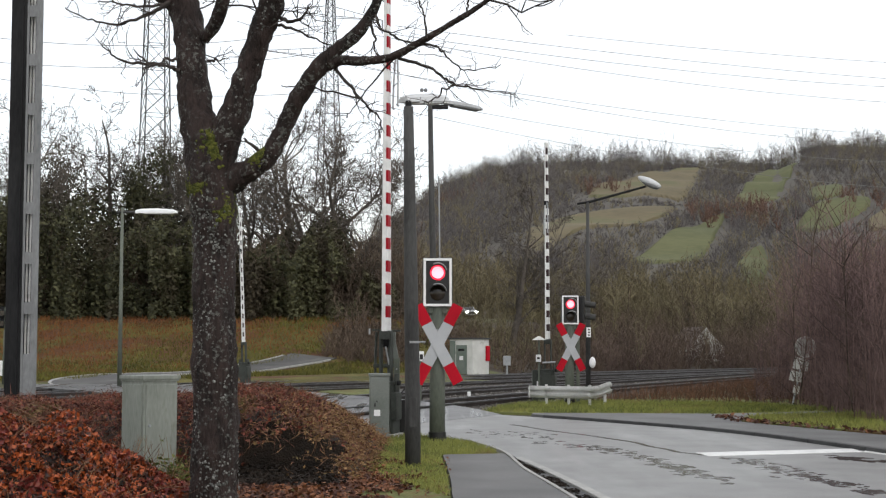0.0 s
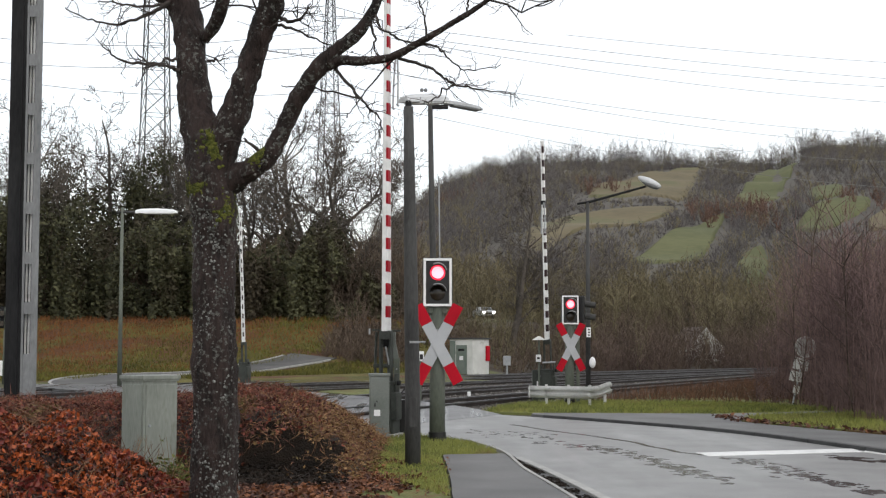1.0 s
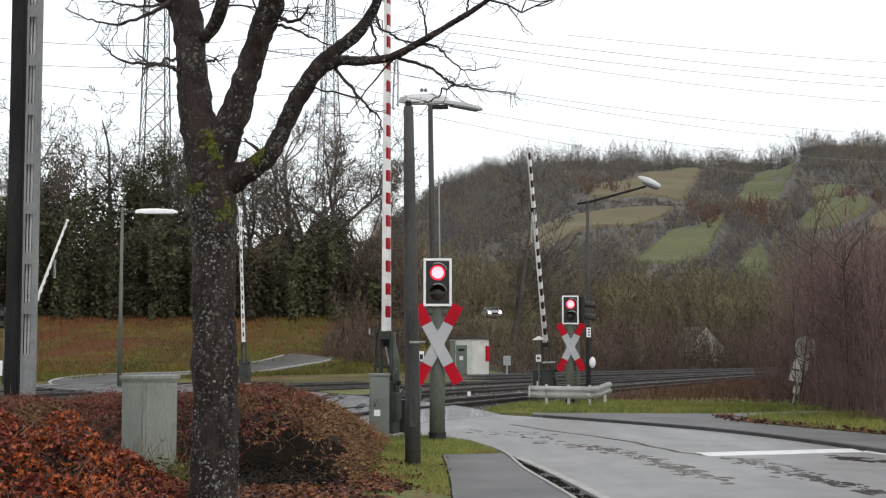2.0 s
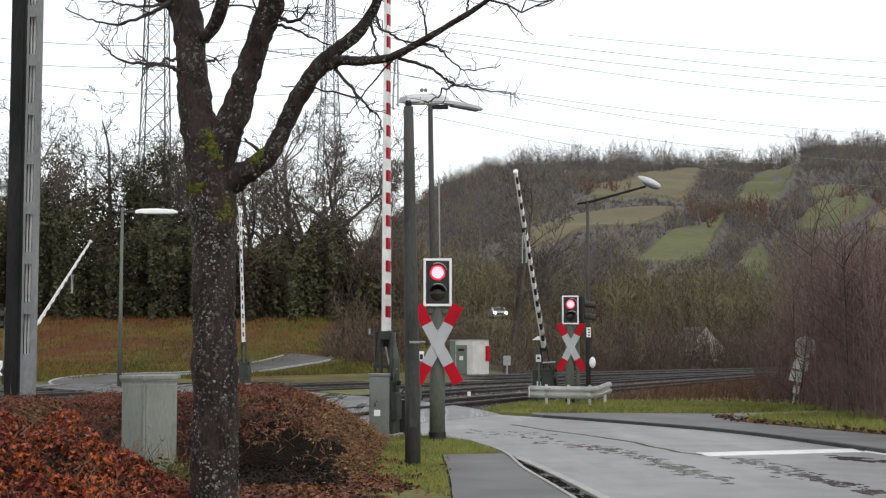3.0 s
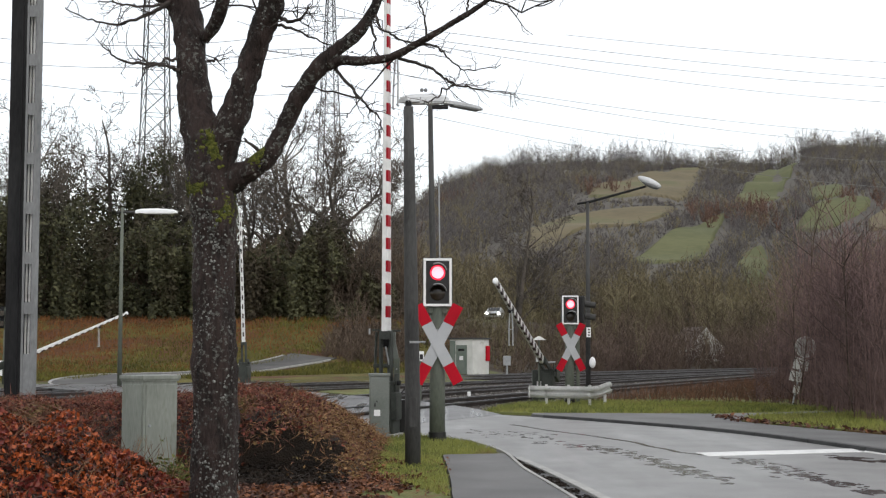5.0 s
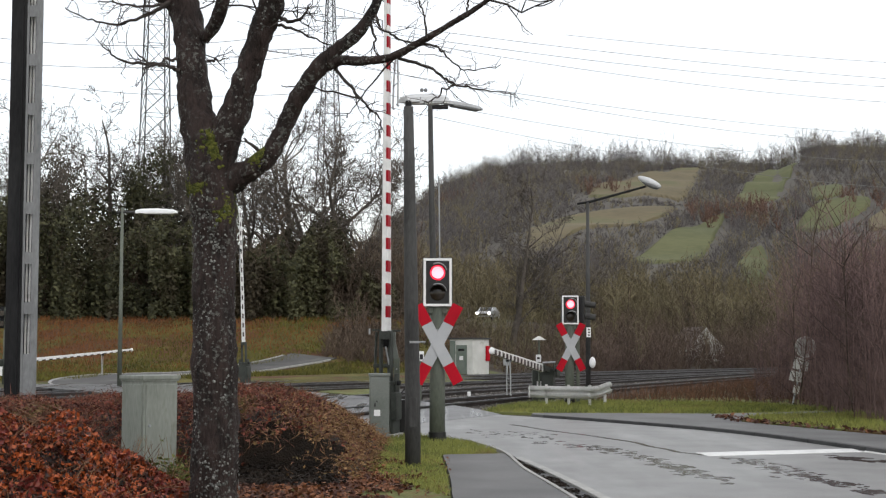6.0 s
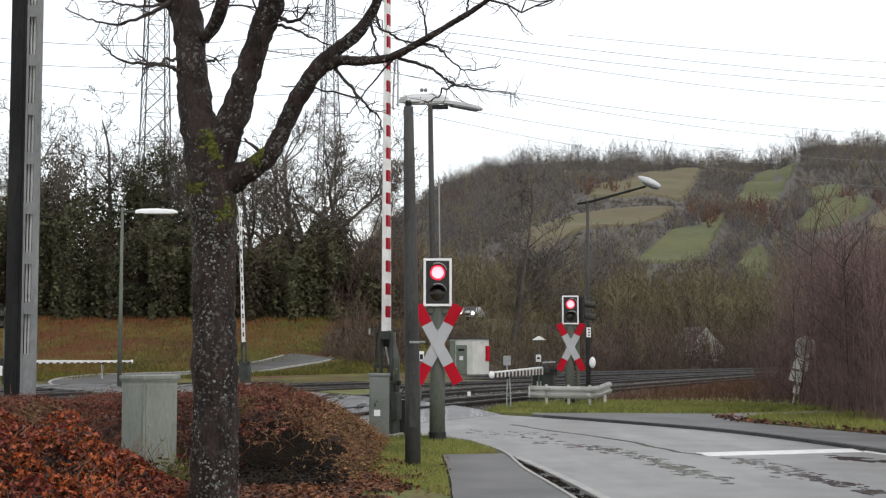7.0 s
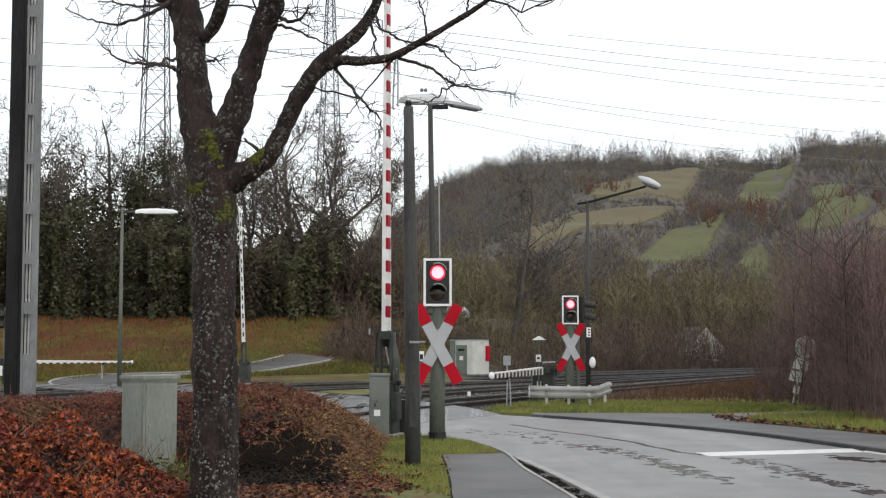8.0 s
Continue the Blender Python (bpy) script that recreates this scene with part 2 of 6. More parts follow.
M["twig_olive"] = mat("olive_twig", (0.075, 0.064, 0.036), (0.195, 0.168, 0.095), scale=0.12, fine=2, rough=0.9, bump=0, per=0.7)
M["ivy"] = mat("dark_evergreen_leaf", (0.036, 0.038, 0.019), (0.10, 0.099, 0.045), scale=0.10, fine=0.8, rough=0.75, bump=0, per=1.0, stain=(0.045, 0.035, 0.02), stain_at=0.52, stain_scale=0.12)
M["hill"] = mat("wooded_hill_floor", (0.065, 0.059, 0.053), (0.11, 0.1, 0.086), scale=0.02, fine=0.3, rough=1.0, bump=0)
M["meadow"] = mat("winter_meadow", (0.062, 0.072, 0.026), (0.115, 0.118, 0.05), scale=0.03, fine=0.4, rough=1.0, bump=0)
M["stubble"] = mat("tan_winter_field", (0.10, 0.084, 0.047), (0.155, 0.125, 0.07), scale=0.03, fine=0.4, rough=1.0, bump=0, stain=(0.11, 0.105, 0.05), stain_at=0.55, stain_scale=0.03)
M["lattice"] = mat("galvanised_lattice", (0.06, 0.062, 0.064), (0.12, 0.122, 0.125), scale=0.3, rough=0.8, spec=0.2, bump=0)
M["wire"] = mat("power_line_wire", (0.12, 0.12, 0.125), (0.2, 0.2, 0.205), rough=0.6, bump=0)
M["carpaint"] = mat("silver_car_paint", (0.4, 0.41, 0.42), (0.55, 0.56, 0.57), rough=0.3, metal=0.5, bump=0)
M["glass"] = mat("dark_car_glass", (0.02, 0.022, 0.025), (0.04, 0.042, 0.045), rough=0.05, bump=0)
M["rubber"] = mat("tyre_rubber", (0.012, 0.012, 0.012), (0.03, 0.03, 0.03), rough=0.85)
M["headlight"] = mat("lit_headlight", (1, 0.97, 0.9), (1, 0.97, 0.9), bump=0, glow=14.0)
M["rooftile"] = mat("grey_roof_tile", (0.10, 0.08, 0.07), (0.2, 0.16, 0.14), scale=1, rough=0.8)
M["concrete"] = mat("pale_concrete", (0.25, 0.25, 0.24), (0.42, 0.41, 0.39), scale=2, fine=30, rough=0.85)
M["lamphead"] = mat("pale_grey_lamp_housing", (0.42, 0.43, 0.44), (0.6, 0.61, 0.62), scale=3, rough=0.45, bump=0.03)
M["lampglass"] = mat("milky_lamp_cover", (0.72, 0.73, 0.74), (0.85, 0.86, 0.87), rough=0.25, bump=0)


# ---------------------------------------------------------------- mesh helpers
def part(name, bm, material, parent=None, label="", m=None, smooth=False):
    """Links a bmesh or a mesh as one object under a thing."""
    if isinstance(bm, bpy.types.Mesh):
        me = bm
    else:
        me = bpy.data.meshes.new(name)
        bmesh.ops.recalc_face_normals(bm, faces=bm.faces)
        bm.to_mesh(me)
        bm.free()
    if smooth:
        for p in me.polygons:
            p.use_smooth = True
    if not me.materials:
        me.materials.append(M[material])
    ob = new(name, me)
    if parent:
        ob.parent = parent
    if m is not None:
        ob.matrix_basis = m
    if label:
        tagged(ob, label)
    return ob


def thing(name, label, category, m, group="", kind=""):
    ob = new(name)
    ob.empty_display_size = 0.2
    ob.matrix_basis = m
    return tagged(ob, label, category, group, kind)


def box(c, s, bevel=0.0, bm=None, m=None):
    """A box of size s about c, edges rounded."""
    b = bmesh.new()
    bmesh.ops.create_cube(b, size=1)
    bmesh.ops.scale(b, vec=s, verts=b.verts)
    if bevel:
        bmesh.ops.bevel(b, geom=list(b.edges), offset=bevel, segments=2, affect="EDGES", profile=0.7)
    bmesh.ops.translate(b, vec=c, verts=b.verts)
    if m is not None:
        bmesh.ops.transform(b, matrix=m, verts=b.verts)
    if bm is None:
        return b
    me = bpy.data.meshes.new("tmp")
    b.to_mesh(me)
    b.free()
    bm.from_mesh(me)
    bpy.data.meshes.remove(me)
    return bm


def tube(pts, radii, n=8, bm=None, cap=True):
    """A round bar along points, with its own radius at each."""
    bm = bm or bmesh.new()
    pts = [Vector(p) for p in pts]
    radii = [float(q) for q in radii] if isinstance(radii, (list, tuple)) else [float(radii)] * len(pts)
    rings, side = [], None
    for i, p in enumerate(pts):
        d = (pts[min(i + 1, len(pts) - 1)] - pts[max(i - 1, 0)]).normalized()
        ref = side if side is not None else (Vector((1, 0, 0)) if abs(d.x) < 0.9 else Vector((0, 1, 0)))
        v = d.cross(ref).normalized()
        side = v.cross(d).normalized()
        rings.append([bm.verts.new(p + radii[i] * (math.cos(2 * math.pi * k / n) * side + math.sin(2 * math.pi * k / n) * v)) for k in range(n)])
    for a, b in zip(rings, rings[1:]):
        for k in range(n):
            bm.faces.new((a[k], a[(k + 1) % n], b[(k + 1) % n], b[k]))
    if cap:
        bm.faces.new(rings[0][::-1])
        bm.faces.new(rings[-1])
    return bm


def slab(outline, z0, z1, bm=None):
    """A flat plate with the outline in x and y."""
    bm = bm or bmesh.new()
    lo = [bm.verts.new((x, y, z0)) for x, y in outline]
    hi = [bm.verts.new((x, y, z1)) for x, y in outline]
    n = len(outline)
    for i in range(n):
        bm.faces.new((lo[i], lo[(i + 1) % n], hi[(i + 1) % n], hi[i]))
    bm.faces.new(lo[::-1])
    bm.faces.new(hi)
    return bm


def raw(name, verts, faces):
    me = bpy.data.meshes.new(name)
    me.from_pydata([tuple(v) for v in verts], [], [tuple(f) for f in faces])
    me.update()
    return me


def ngrid(name, verts, faces):
    """The same from arrays, all faces of one size."""
    verts, faces = np.asarray(verts, float).reshape(-1, 3), np.asarray(faces, int)
    k = faces.shape[1]
    me = bpy.data.meshes.new(name)
    me.vertices.add(len(verts))
    me.vertices.foreach_set("co", verts.ravel())
    me.loops.add(faces.size)
    me.loops.foreach_set("vertex_index", faces.ravel())
    me.polygons.add(len(faces))
    me.polygons.foreach_set("loop_start", np.arange(0, faces.size, k))
    me.polygons.foreach_set("loop_total", np.full(len(faces), k))
    me.update(calc_edges=True)
    return me


def smooth_path(pts, per=6):
    """Points of a soft curve through the given ones (any length of tuple)."""
    p = np.array(pts, float)
    p = np.vstack([2 * p[0] - p[1], p, 2 * p[-1] - p[-2]])
    out = []
    for i in range(1, len(p) - 2):
        for k in range(per):
            t = k / per
            out.append(0.5 * (2 * p[i] + (p[i + 1] - p[i - 1]) * t + (2 * p[i - 1] - 5 * p[i] + 4 * p[i + 1] - p[i + 2]) * t ** 2 + (3 * p[i] - p[i - 1] - 3 * p[i + 1] + p[i + 2]) * t ** 3))
    out.append(p[-2])
    return np.array(out)


def leaf_cloud(name, centres, size, rng, flat=0.0, long=1.6):
    """Many small folded leaves (two triangles each side of the rib) at the given places."""
    c = np.asarray(centres, float)
    n = len(c)
    d = rng.normal(size=(n, 3))
    d[:, 2] *= 1 - flat
    d /= np.linalg.norm(d, axis=1)[:, None]
    e = rng.normal(size=(n, 3))
    e[:, 2] *= 1 - flat
    e -= (e * d).sum(1)[:, None] * d
    e /= np.linalg.norm(e, axis=1)[:, None] + 1e-9
    up = np.cross(d, e)
    s = (size * rng.uniform(0.6, 1.3, n))[:, None]
    a, b = c - d * s * long / 2, c + d * s * long / 2
    l, r = c + e * s * 0.5 + up * s * 0.16, c - e * s * 0.5 + up * s * 0.16
    v = np.stack([a, l, b, r], 1).reshape(-1, 3)
    i = np.arange(n)[:, None] * 4
    f = np.concatenate([i + np.array([[0, 1, 2]]), i + np.array([[0, 2, 3]])], 1).reshape(-1, 3)
    return ngrid(name, v, f)


def sticks(name, a, b, ra, rb):
    """Thin three-sided tapering sticks from a to b."""
    a, b = np.asarray(a, float), np.asarray(b, float)
    n = len(a)
    d = b - a
    d /= np.linalg.norm(d, axis=1)[:, None] + 1e-9
    ref = np.where(np.abs(d[:, 2:3]) < 0.9, np.array([[0, 0, 1.0]]), np.array([[1.0, 0, 0]]))
    s = np.cross(d, ref)
    s /= np.linalg.norm(s, axis=1)[:, None] + 1e-9
    w = np.cross(d, s)
    ra, rb = np.broadcast_to(ra, n)[:, None], np.broadcast_to(rb, n)[:, None]
    v = []
    for base, r in ((a, ra), (b, rb)):
        for k in range(3):
            t = 2 * math.pi * k / 3
            v.append(base + r * (math.cos(t) * s + math.sin(t) * w))
    v = np.stack(v, 1).reshape(-1, 3)
    i = np.arange(n)[:, None] * 6
    f = np.concatenate([i + np.array([[k, (k + 1) % 3, 3 + (k + 1) % 3, 3 + k]]) for k in range(3)], 1).reshape(-1, 4)
    return ngrid(name, v, f)


def spikes(name, a, b, w):
    """Flat tapering twigs, one triangle each, for far woods."""
    a, b = np.asarray(a, float), np.asarray(b, float)
    n = len(a)
    d = b - a
    s = np.cross(d, np.random.default_rng(n).normal(size=(n, 3)))
    s /= np.linalg.norm(s, axis=1)[:, None] + 1e-9
    w = np.broadcast_to(w, n)[:, None]
    v = np.stack([a - s * w, a + s * w, b], 1).reshape(-1, 3)
    return ngrid(name, v, np.arange(3 * n).reshape(-1, 3))


def branching(rng, height, trunk_r, levels=5, spread=0.6, kids=(3, 5), droop=0.0, start=None, direction=None):
    """Segments (from, to, radius, radius) of a bare tree, level by level."""
    segs = []

    def grow(p, d, length, r, level):
        steps = 4 if level < levels else 2
        q = p
        dd = d
        pts = [p]
        for k in range(steps):
            dd = dd + rng.normal(size=3) * (0.10 + 0.05 * level) + np.array([0, 0, 0.05 - droop * level * 0.03])
            dd /= np.linalg.norm(dd)
            q2 = q + dd * length / steps
            f0, f1 = 1 - 0.55 * k / steps, 1 - 0.55 * (k + 1) / steps
            segs.append((q, q2, r * f0, r * f1))
            q = q2
            pts.append(q)
        if level >= levels:
            return
        for _ in range(rng.integers(*kids) + (1 if level < 2 else 0)):
            at = rng.uniform(0.3 if level == 0 else 0.2, 1.0) * (len(pts) - 1)
            i = min(int(at), len(pts) - 2)
            o = pts[i] + (pts[i + 1] - pts[i]) * (at - i)
            side = rng.normal(size=3)
            side -= side.dot(dd) * dd
            side /= np.linalg.norm(side) + 1e-9
            nd = dd + side * spread * rng.uniform(0.7, 1.7)
            nd /= np.linalg.norm(nd)
            grow(o, nd, length * rng.uniform(0.45, 0.72), max(r * rng.uniform(0.32, 0.5), 0.006), level + 1)
        grow(pts[-1], dd, length * 0.6, r * 0.45, level + 1)

    grow(np.array(start if start is not None else (0, 0, 0), float), np.array(direction if direction is not None else (0, 0, 1.0), float), height * 0.42, trunk_r, 0)
    return segs


def seg_mesh(name, segs, thin=0.0):
    return sticks(name, np.array([s[0] for s in segs]), np.array([s[1] for s in segs]), np.maximum([s[2] for s in segs], thin), np.maximum([s[3] for s in segs], thin))


def twig_mesh(name, segs, thin):
    """Fine twigs of far crowns as crossing slivers that overlap from joint to joint."""
    a, b = np.array([s[0] for s in segs]), np.array([s[1] for s in segs])
    return spikes(name, a, b + (b - a) * 0.45, np.maximum([s[2] for s in segs], thin) * 1.35)


# ---------------------------------------------------------------- land
def ease(a, b, v):
    t = min(max((v - a) / (b - a), 0.0), 1.0)
    return t * t * (3 - 2 * t)


def line(v, knots):
    for (a, p), (b, q) in zip(knots, knots[1:]):
        if v <= b:
            return p + (q - p) * min(max((v - a) / (b - a), 0.0), 1.0)
    return knots[-1][1]


def land(x, y):
    """Height of the ground: level round the crossing, a bank beyond it and a long hill behind."""
    ridge = line(x * 800 / max(y, 300), [(-260, 6), (-100, 14), (-45, 60), (-8, 94), (28, 107), (72, 110), (121, 111), (198, 109), (221, 120), (300, 122), (420, 90)])
    z = 0.0
    bank_x = 1 - ease(-3, 5, x)
    aside = -0.84 * (x + 9.4) + 0.545 * (y - 64.5)
    z += bank_x * (3.1 * ease(84, 103, y) + 0.35 * ease(60, 72, y) + 0.8 * ease(3, 8, aside) * ease(76, 90, y))
    back = y - 1.2 * min(max(x - 4, 0), 40)
    z += (1 - bank_x) * 4.0 * ease(98, 145, back)
    z += 2.0 * ease(110, 190, back)
    f = ease(190, 820, y)
    z += (ridge - 6) * (0.35 * f + 0.65 * (y - 190) / 630 if 190 < y < 820 else (1.0 if y >= 820 else 0.0))
    if y > 820:
        z -= (y - 820) * 0.12
    return z


rng = np.random.default_rng(7)


def build_ground():
    ys = np.concatenate([np.arange(-60, 60, 4), np.arange(60, 130, 2.5), np.arange(130, 300, 10), np.arange(300, 900, 25), np.array([950, 1200, 1800, 3000])])
    us = np.linspace(-1, 1, 121)
    v = []
    for y in ys:
        half = 60 + max(y, 0) * 0.8
        for u in us:
            x = u * half
            z = land(x, y)
            if y > 100:
                z += noise.noise(Vector((x * 0.02, y * 0.02, 0))) * min((y - 100) * 0.01, 3)
            v.append((x, y, z))
    n = len(us)
    f = [(r * n + c, r * n + c + 1, (r + 1) * n + c + 1, (r + 1) * n + c) for r in range(len(ys) - 1) for c in range(n - 1)]
    me = ngrid("ground", v, f)
    me.materials.append(M["soil"])
    me.materials.append(M["hill"])
    me.materials.append(M["bank"])
    me.materials.append(M["woodfloor"])
    for p in me.polygons:
        p.use_smooth = True
        x, y, _ = p.center
        p.material_index = 1 if y > 260 else 3 if y > 112 or (y > 92 and x > -2) else (2 if y > 66 and x < 0 else 0)
    return tagged(new("ground", me), "damp earth rising to a bank and a wooded hill", "ground", kind="structure")


build_ground()

# road from the foreground, bending left over the railway
ROAD_LEFT = [(4.6, -40), (3.6, -18), (2.6, 3), (2.2, 10), (1.79, 15.1), (1.44, 18.5), (1.03, 21.6), (0.42, 24.6), (-0.9, 27), (-3.2, 30), (-6.5, 36), (-11, 46), (-17.5, 57), (-20, 62)]
ROAD_RIGHT = [(13.5, -40), (11.6, -18), (9.6, 3), (8.4, 12), (7.75, 17), (7.0, 21.5), (5.76, 26.9), (4.0, 30.7), (2.05, 34.0), (0.5, 36.3), (-1.6, 41), (-4.5, 48), (-8.5, 57), (-10, 62)]


def strip(left, right, z0, z1, cols=1, rise=None):
    a, b = smooth_path(left, 5), smooth_path(right, 5)
    bm = bmesh.new()
    top = [[bm.verts.new((*(p + (q - p) * k / cols), z1)) for k in range(cols + 1)] for p, q in zip(a, b)]
    for r, s in zip(top, top[1:]):
        for k in range(cols):
            bm.faces.new((r[k], r[k + 1], s[k + 1], s[k]))
    if rise:
        for i, r in enumerate(top):
            k = i / (len(top) - 1)
            for vv in r:
                vv.co.z = z1 - rise * (1 - min(1, k / 0.3, (1 - k) / 0.1))
    ext = bmesh.ops.extrude_face_region(bm, geom=list(bm.faces))
    for e in ext["geom"]:
        if isinstance(e, bmesh.types.BMVert):
            e.co.z = z0
    return bm


tagged(part("road", strip(ROAD_LEFT, ROAD_RIGHT, -0.05, 0.02), "asphalt"), "wet grey asphalt road with tyre tracks", "road", kind="structure")
tagged(part("pavement", slab([(13.65, -40), (11.75, -18), (9.75, 3), (8.55, 12), (7.9, 17), (7.16, 21.5), (5.92, 26.9), (4.15, 30.75), (2.2, 34.15)] + [(2.3, 34.9), (7.1, 34.4), (11, 36.5), (12.2, 34.6), (7.3, 32.6), (6.55, 31.0), (6.95, 29.4), (8.5, 25.0), (9.6, 19), (10.6, 12), (12, 3), (14, -18), (15.9, -40)], -0.05, 0.07), "path"), "damp asphalt pavement beside the road", "pavement", kind="structure")
tagged(part("footpath", slab([(4.45, -40), (3.45, -18), (2.25, 3), (1.70, 10), (1.33, 15.1), (1.06, 18.2), (0.99, 19.8), (0.93, 21.0), (0.3, 20.85), (0.0, 20.75), (0.05, 19), (0.1, 16.5), (0.1, 15), (0.3, 8), (0.5, 3), (1.5, -18), (2.5, -40)], -0.05, 0.075), "path"), "damp dark asphalt footpath beside the kerb", "pavement", kind="structure")


def kerb_row(name, line_pts, w, z1, material, length=1.0, gap=0.012):
    """A kerb of single stones laid end to end."""
    pts = smooth_path(line_pts, 240)
    holder = thing(name, "row of wet kerbstones along the road", "kerb", pose(0, 0, 0), kind="structure")
    acc, last = 0.0, pts[0]
    stone = bpy.data.meshes.new("kerbstone")
    b = box((0, 0, 0), (w, length - gap, z1 + 0.06), 0.015)
    b.to_mesh(stone)
    b.free()
    stone.materials.append(M[material])
    for p, q in zip(pts, pts[1:]):
        acc += np.linalg.norm(q - p)
        if acc >= length:
            mid = (last + q) / 2
            d = q - last
            o = part("kerbstone", stone, material, holder)
            o.matrix_basis = pose(mid[0], mid[1], (z1 - 0.06) / 2, 0, 0, math.degrees(math.atan2(d[1], d[0])) - 90)
            acc, last = 0.0, q
    return holder


kerb_row("kerb", [(4.52, -40), (3.52, -18), (2.52, 3), (2.12, 10), (1.72, 15.1), (1.37, 18.5), (1.0, 21.4)], 0.12, 0.06, "kerb")
kerb_row("kerb", [(4.12, -40), (3.15, -18), (2.29, 3), (1.73, 10), (1.36, 15.1), (1.09, 18.2), (1.02, 19.8), (0.96, 21.3), (0.62, 23.3), (0.32, 24.5)], 0.05, 0.09, "kerb")
kerb_row("kerb", [(13.58, -40), (11.68, -18), (9.68, 3), (8.48, 12), (7.83, 17), (7.08, 21.5), (5.84, 26.9), (4.08, 30.72), (2.12, 34.08)], 0.15, 0.085, "gutter")

# drain channel by the kerb, stop line and edge line
tagged(part("gutter", strip([(4.14, -40), (3.17, -18), (2.31, 3), (1.75, 10), (1.38, 15.1), (1.11, 18.2), (1.04, 19.8), (0.97, 21.2)], [(4.49, -40), (3.49, -18), (2.49, 3), (2.07, 10), (1.67, 15.1), (1.35, 18.2), (1.17, 19.8), (0.98, 21.2)], -0.04, 0.034), "gutter"), "dark drain trough full of leaf dirt", "gutter", kind="structure")
tagged(part("stop_line", slab([(4.08, 21.15), (6.72, 22.0), (6.78, 22.75), (4.02, 21.85)], 0.0, 0.026), "marking"), "worn white stop line on wet asphalt", "road marking", kind="structure")
tagged(part("edge_line", slab([(6.72, 22.0), (7.15, 20.6), (7.27, 20.6), (6.85, 22.3)], 0.0, 0.0255), "marking"), "white edge line on wet asphalt", "road marking", kind="structure")

# verge by the near signal, verge by the guard rail, brown grass beyond
tagged(part("verge", slab([(0.92, 21.2), (0.58, 23.2), (0.15, 24.6), (-1.1, 26.6), (-3.4, 29.6), (-5.5, 29.8), (-3.6, 22), (-2.2, 17), (-0.6, 12), (-1.5, 3), (-0.5, -18), (0.5, -40), (2.45, -40), (1.45, -18), (0.45, 3), (0.25, 8), (0.1, 12), (0.08, 16), (0.03, 19), (-0.03, 20.8), (0.3, 20.9)], -0.03, 0.05), "verge"), "patch of wet green grass with fallen leaves", "grass verge", kind="structure")
tagged(part("verge", slab([(0.9, 35.6), (2.3, 35.0), (7.2, 34.5), (10.9, 36.7), (12, 44), (10, 47), (5.5, 44), (3.4, 43.2), (1.9, 40.0)], -0.03, 0.06), "verge"), "strip of wet green grass before the tracks", "grass verge", kind="structure")
tagged(part("verge", slab([(6.75, 31.0), (7.1, 29.5), (8.65, 25.0), (9.75, 19), (10.75, 12), (12.15, 3), (14.15, -18), (16.05, -40), (24, -40), (20, 10), (15, 30), (12.4, 34.4), (7.5, 32.4)], -0.03, 0.09), "verge"), "grass edge strewn with wet leaves", "grass verge", kind="structure")

# ---------------------------------------------------------------- railway
TRACKS = [
    [(-9, 17), (-5.2, 26), (-1.2, 36), (3.0, 46), (7.7, 56.5), (14, 70), (24, 90), (40, 118)],
    [(-12.8, 18.7), (-9.0, 27.7), (-5.0, 37.7), (-0.8, 47.7), (3.9, 58.2), (10.2, 71.7), (20.2, 91.7), (36, 119)],
    [(-17, 32), (-11, 43), (-5.0, 53.5), (0.2, 62), (6.4, 72), (14.5, 85), (24, 98), (40, 118)],
    [(-19.5, 38), (-13.2, 49.5), (-7.0, 59.5), (-1.6, 68.5), (5.0, 79), (13.5, 92), (24.5, 106), (42, 126)],
    [(-22, 43), (-16.0, 53), (-9.4, 64.5), (-4.0, 73), (2.3, 83), (12.5, 98), (25, 114), (44, 136)],
]


def offset(pts, d):
    t = np.gradient(pts, axis=0)
    t /= np.linalg.norm(t, axis=1)[:, None]
    return pts + d * np.stack([-t[:, 1], t[:, 0]], 1)


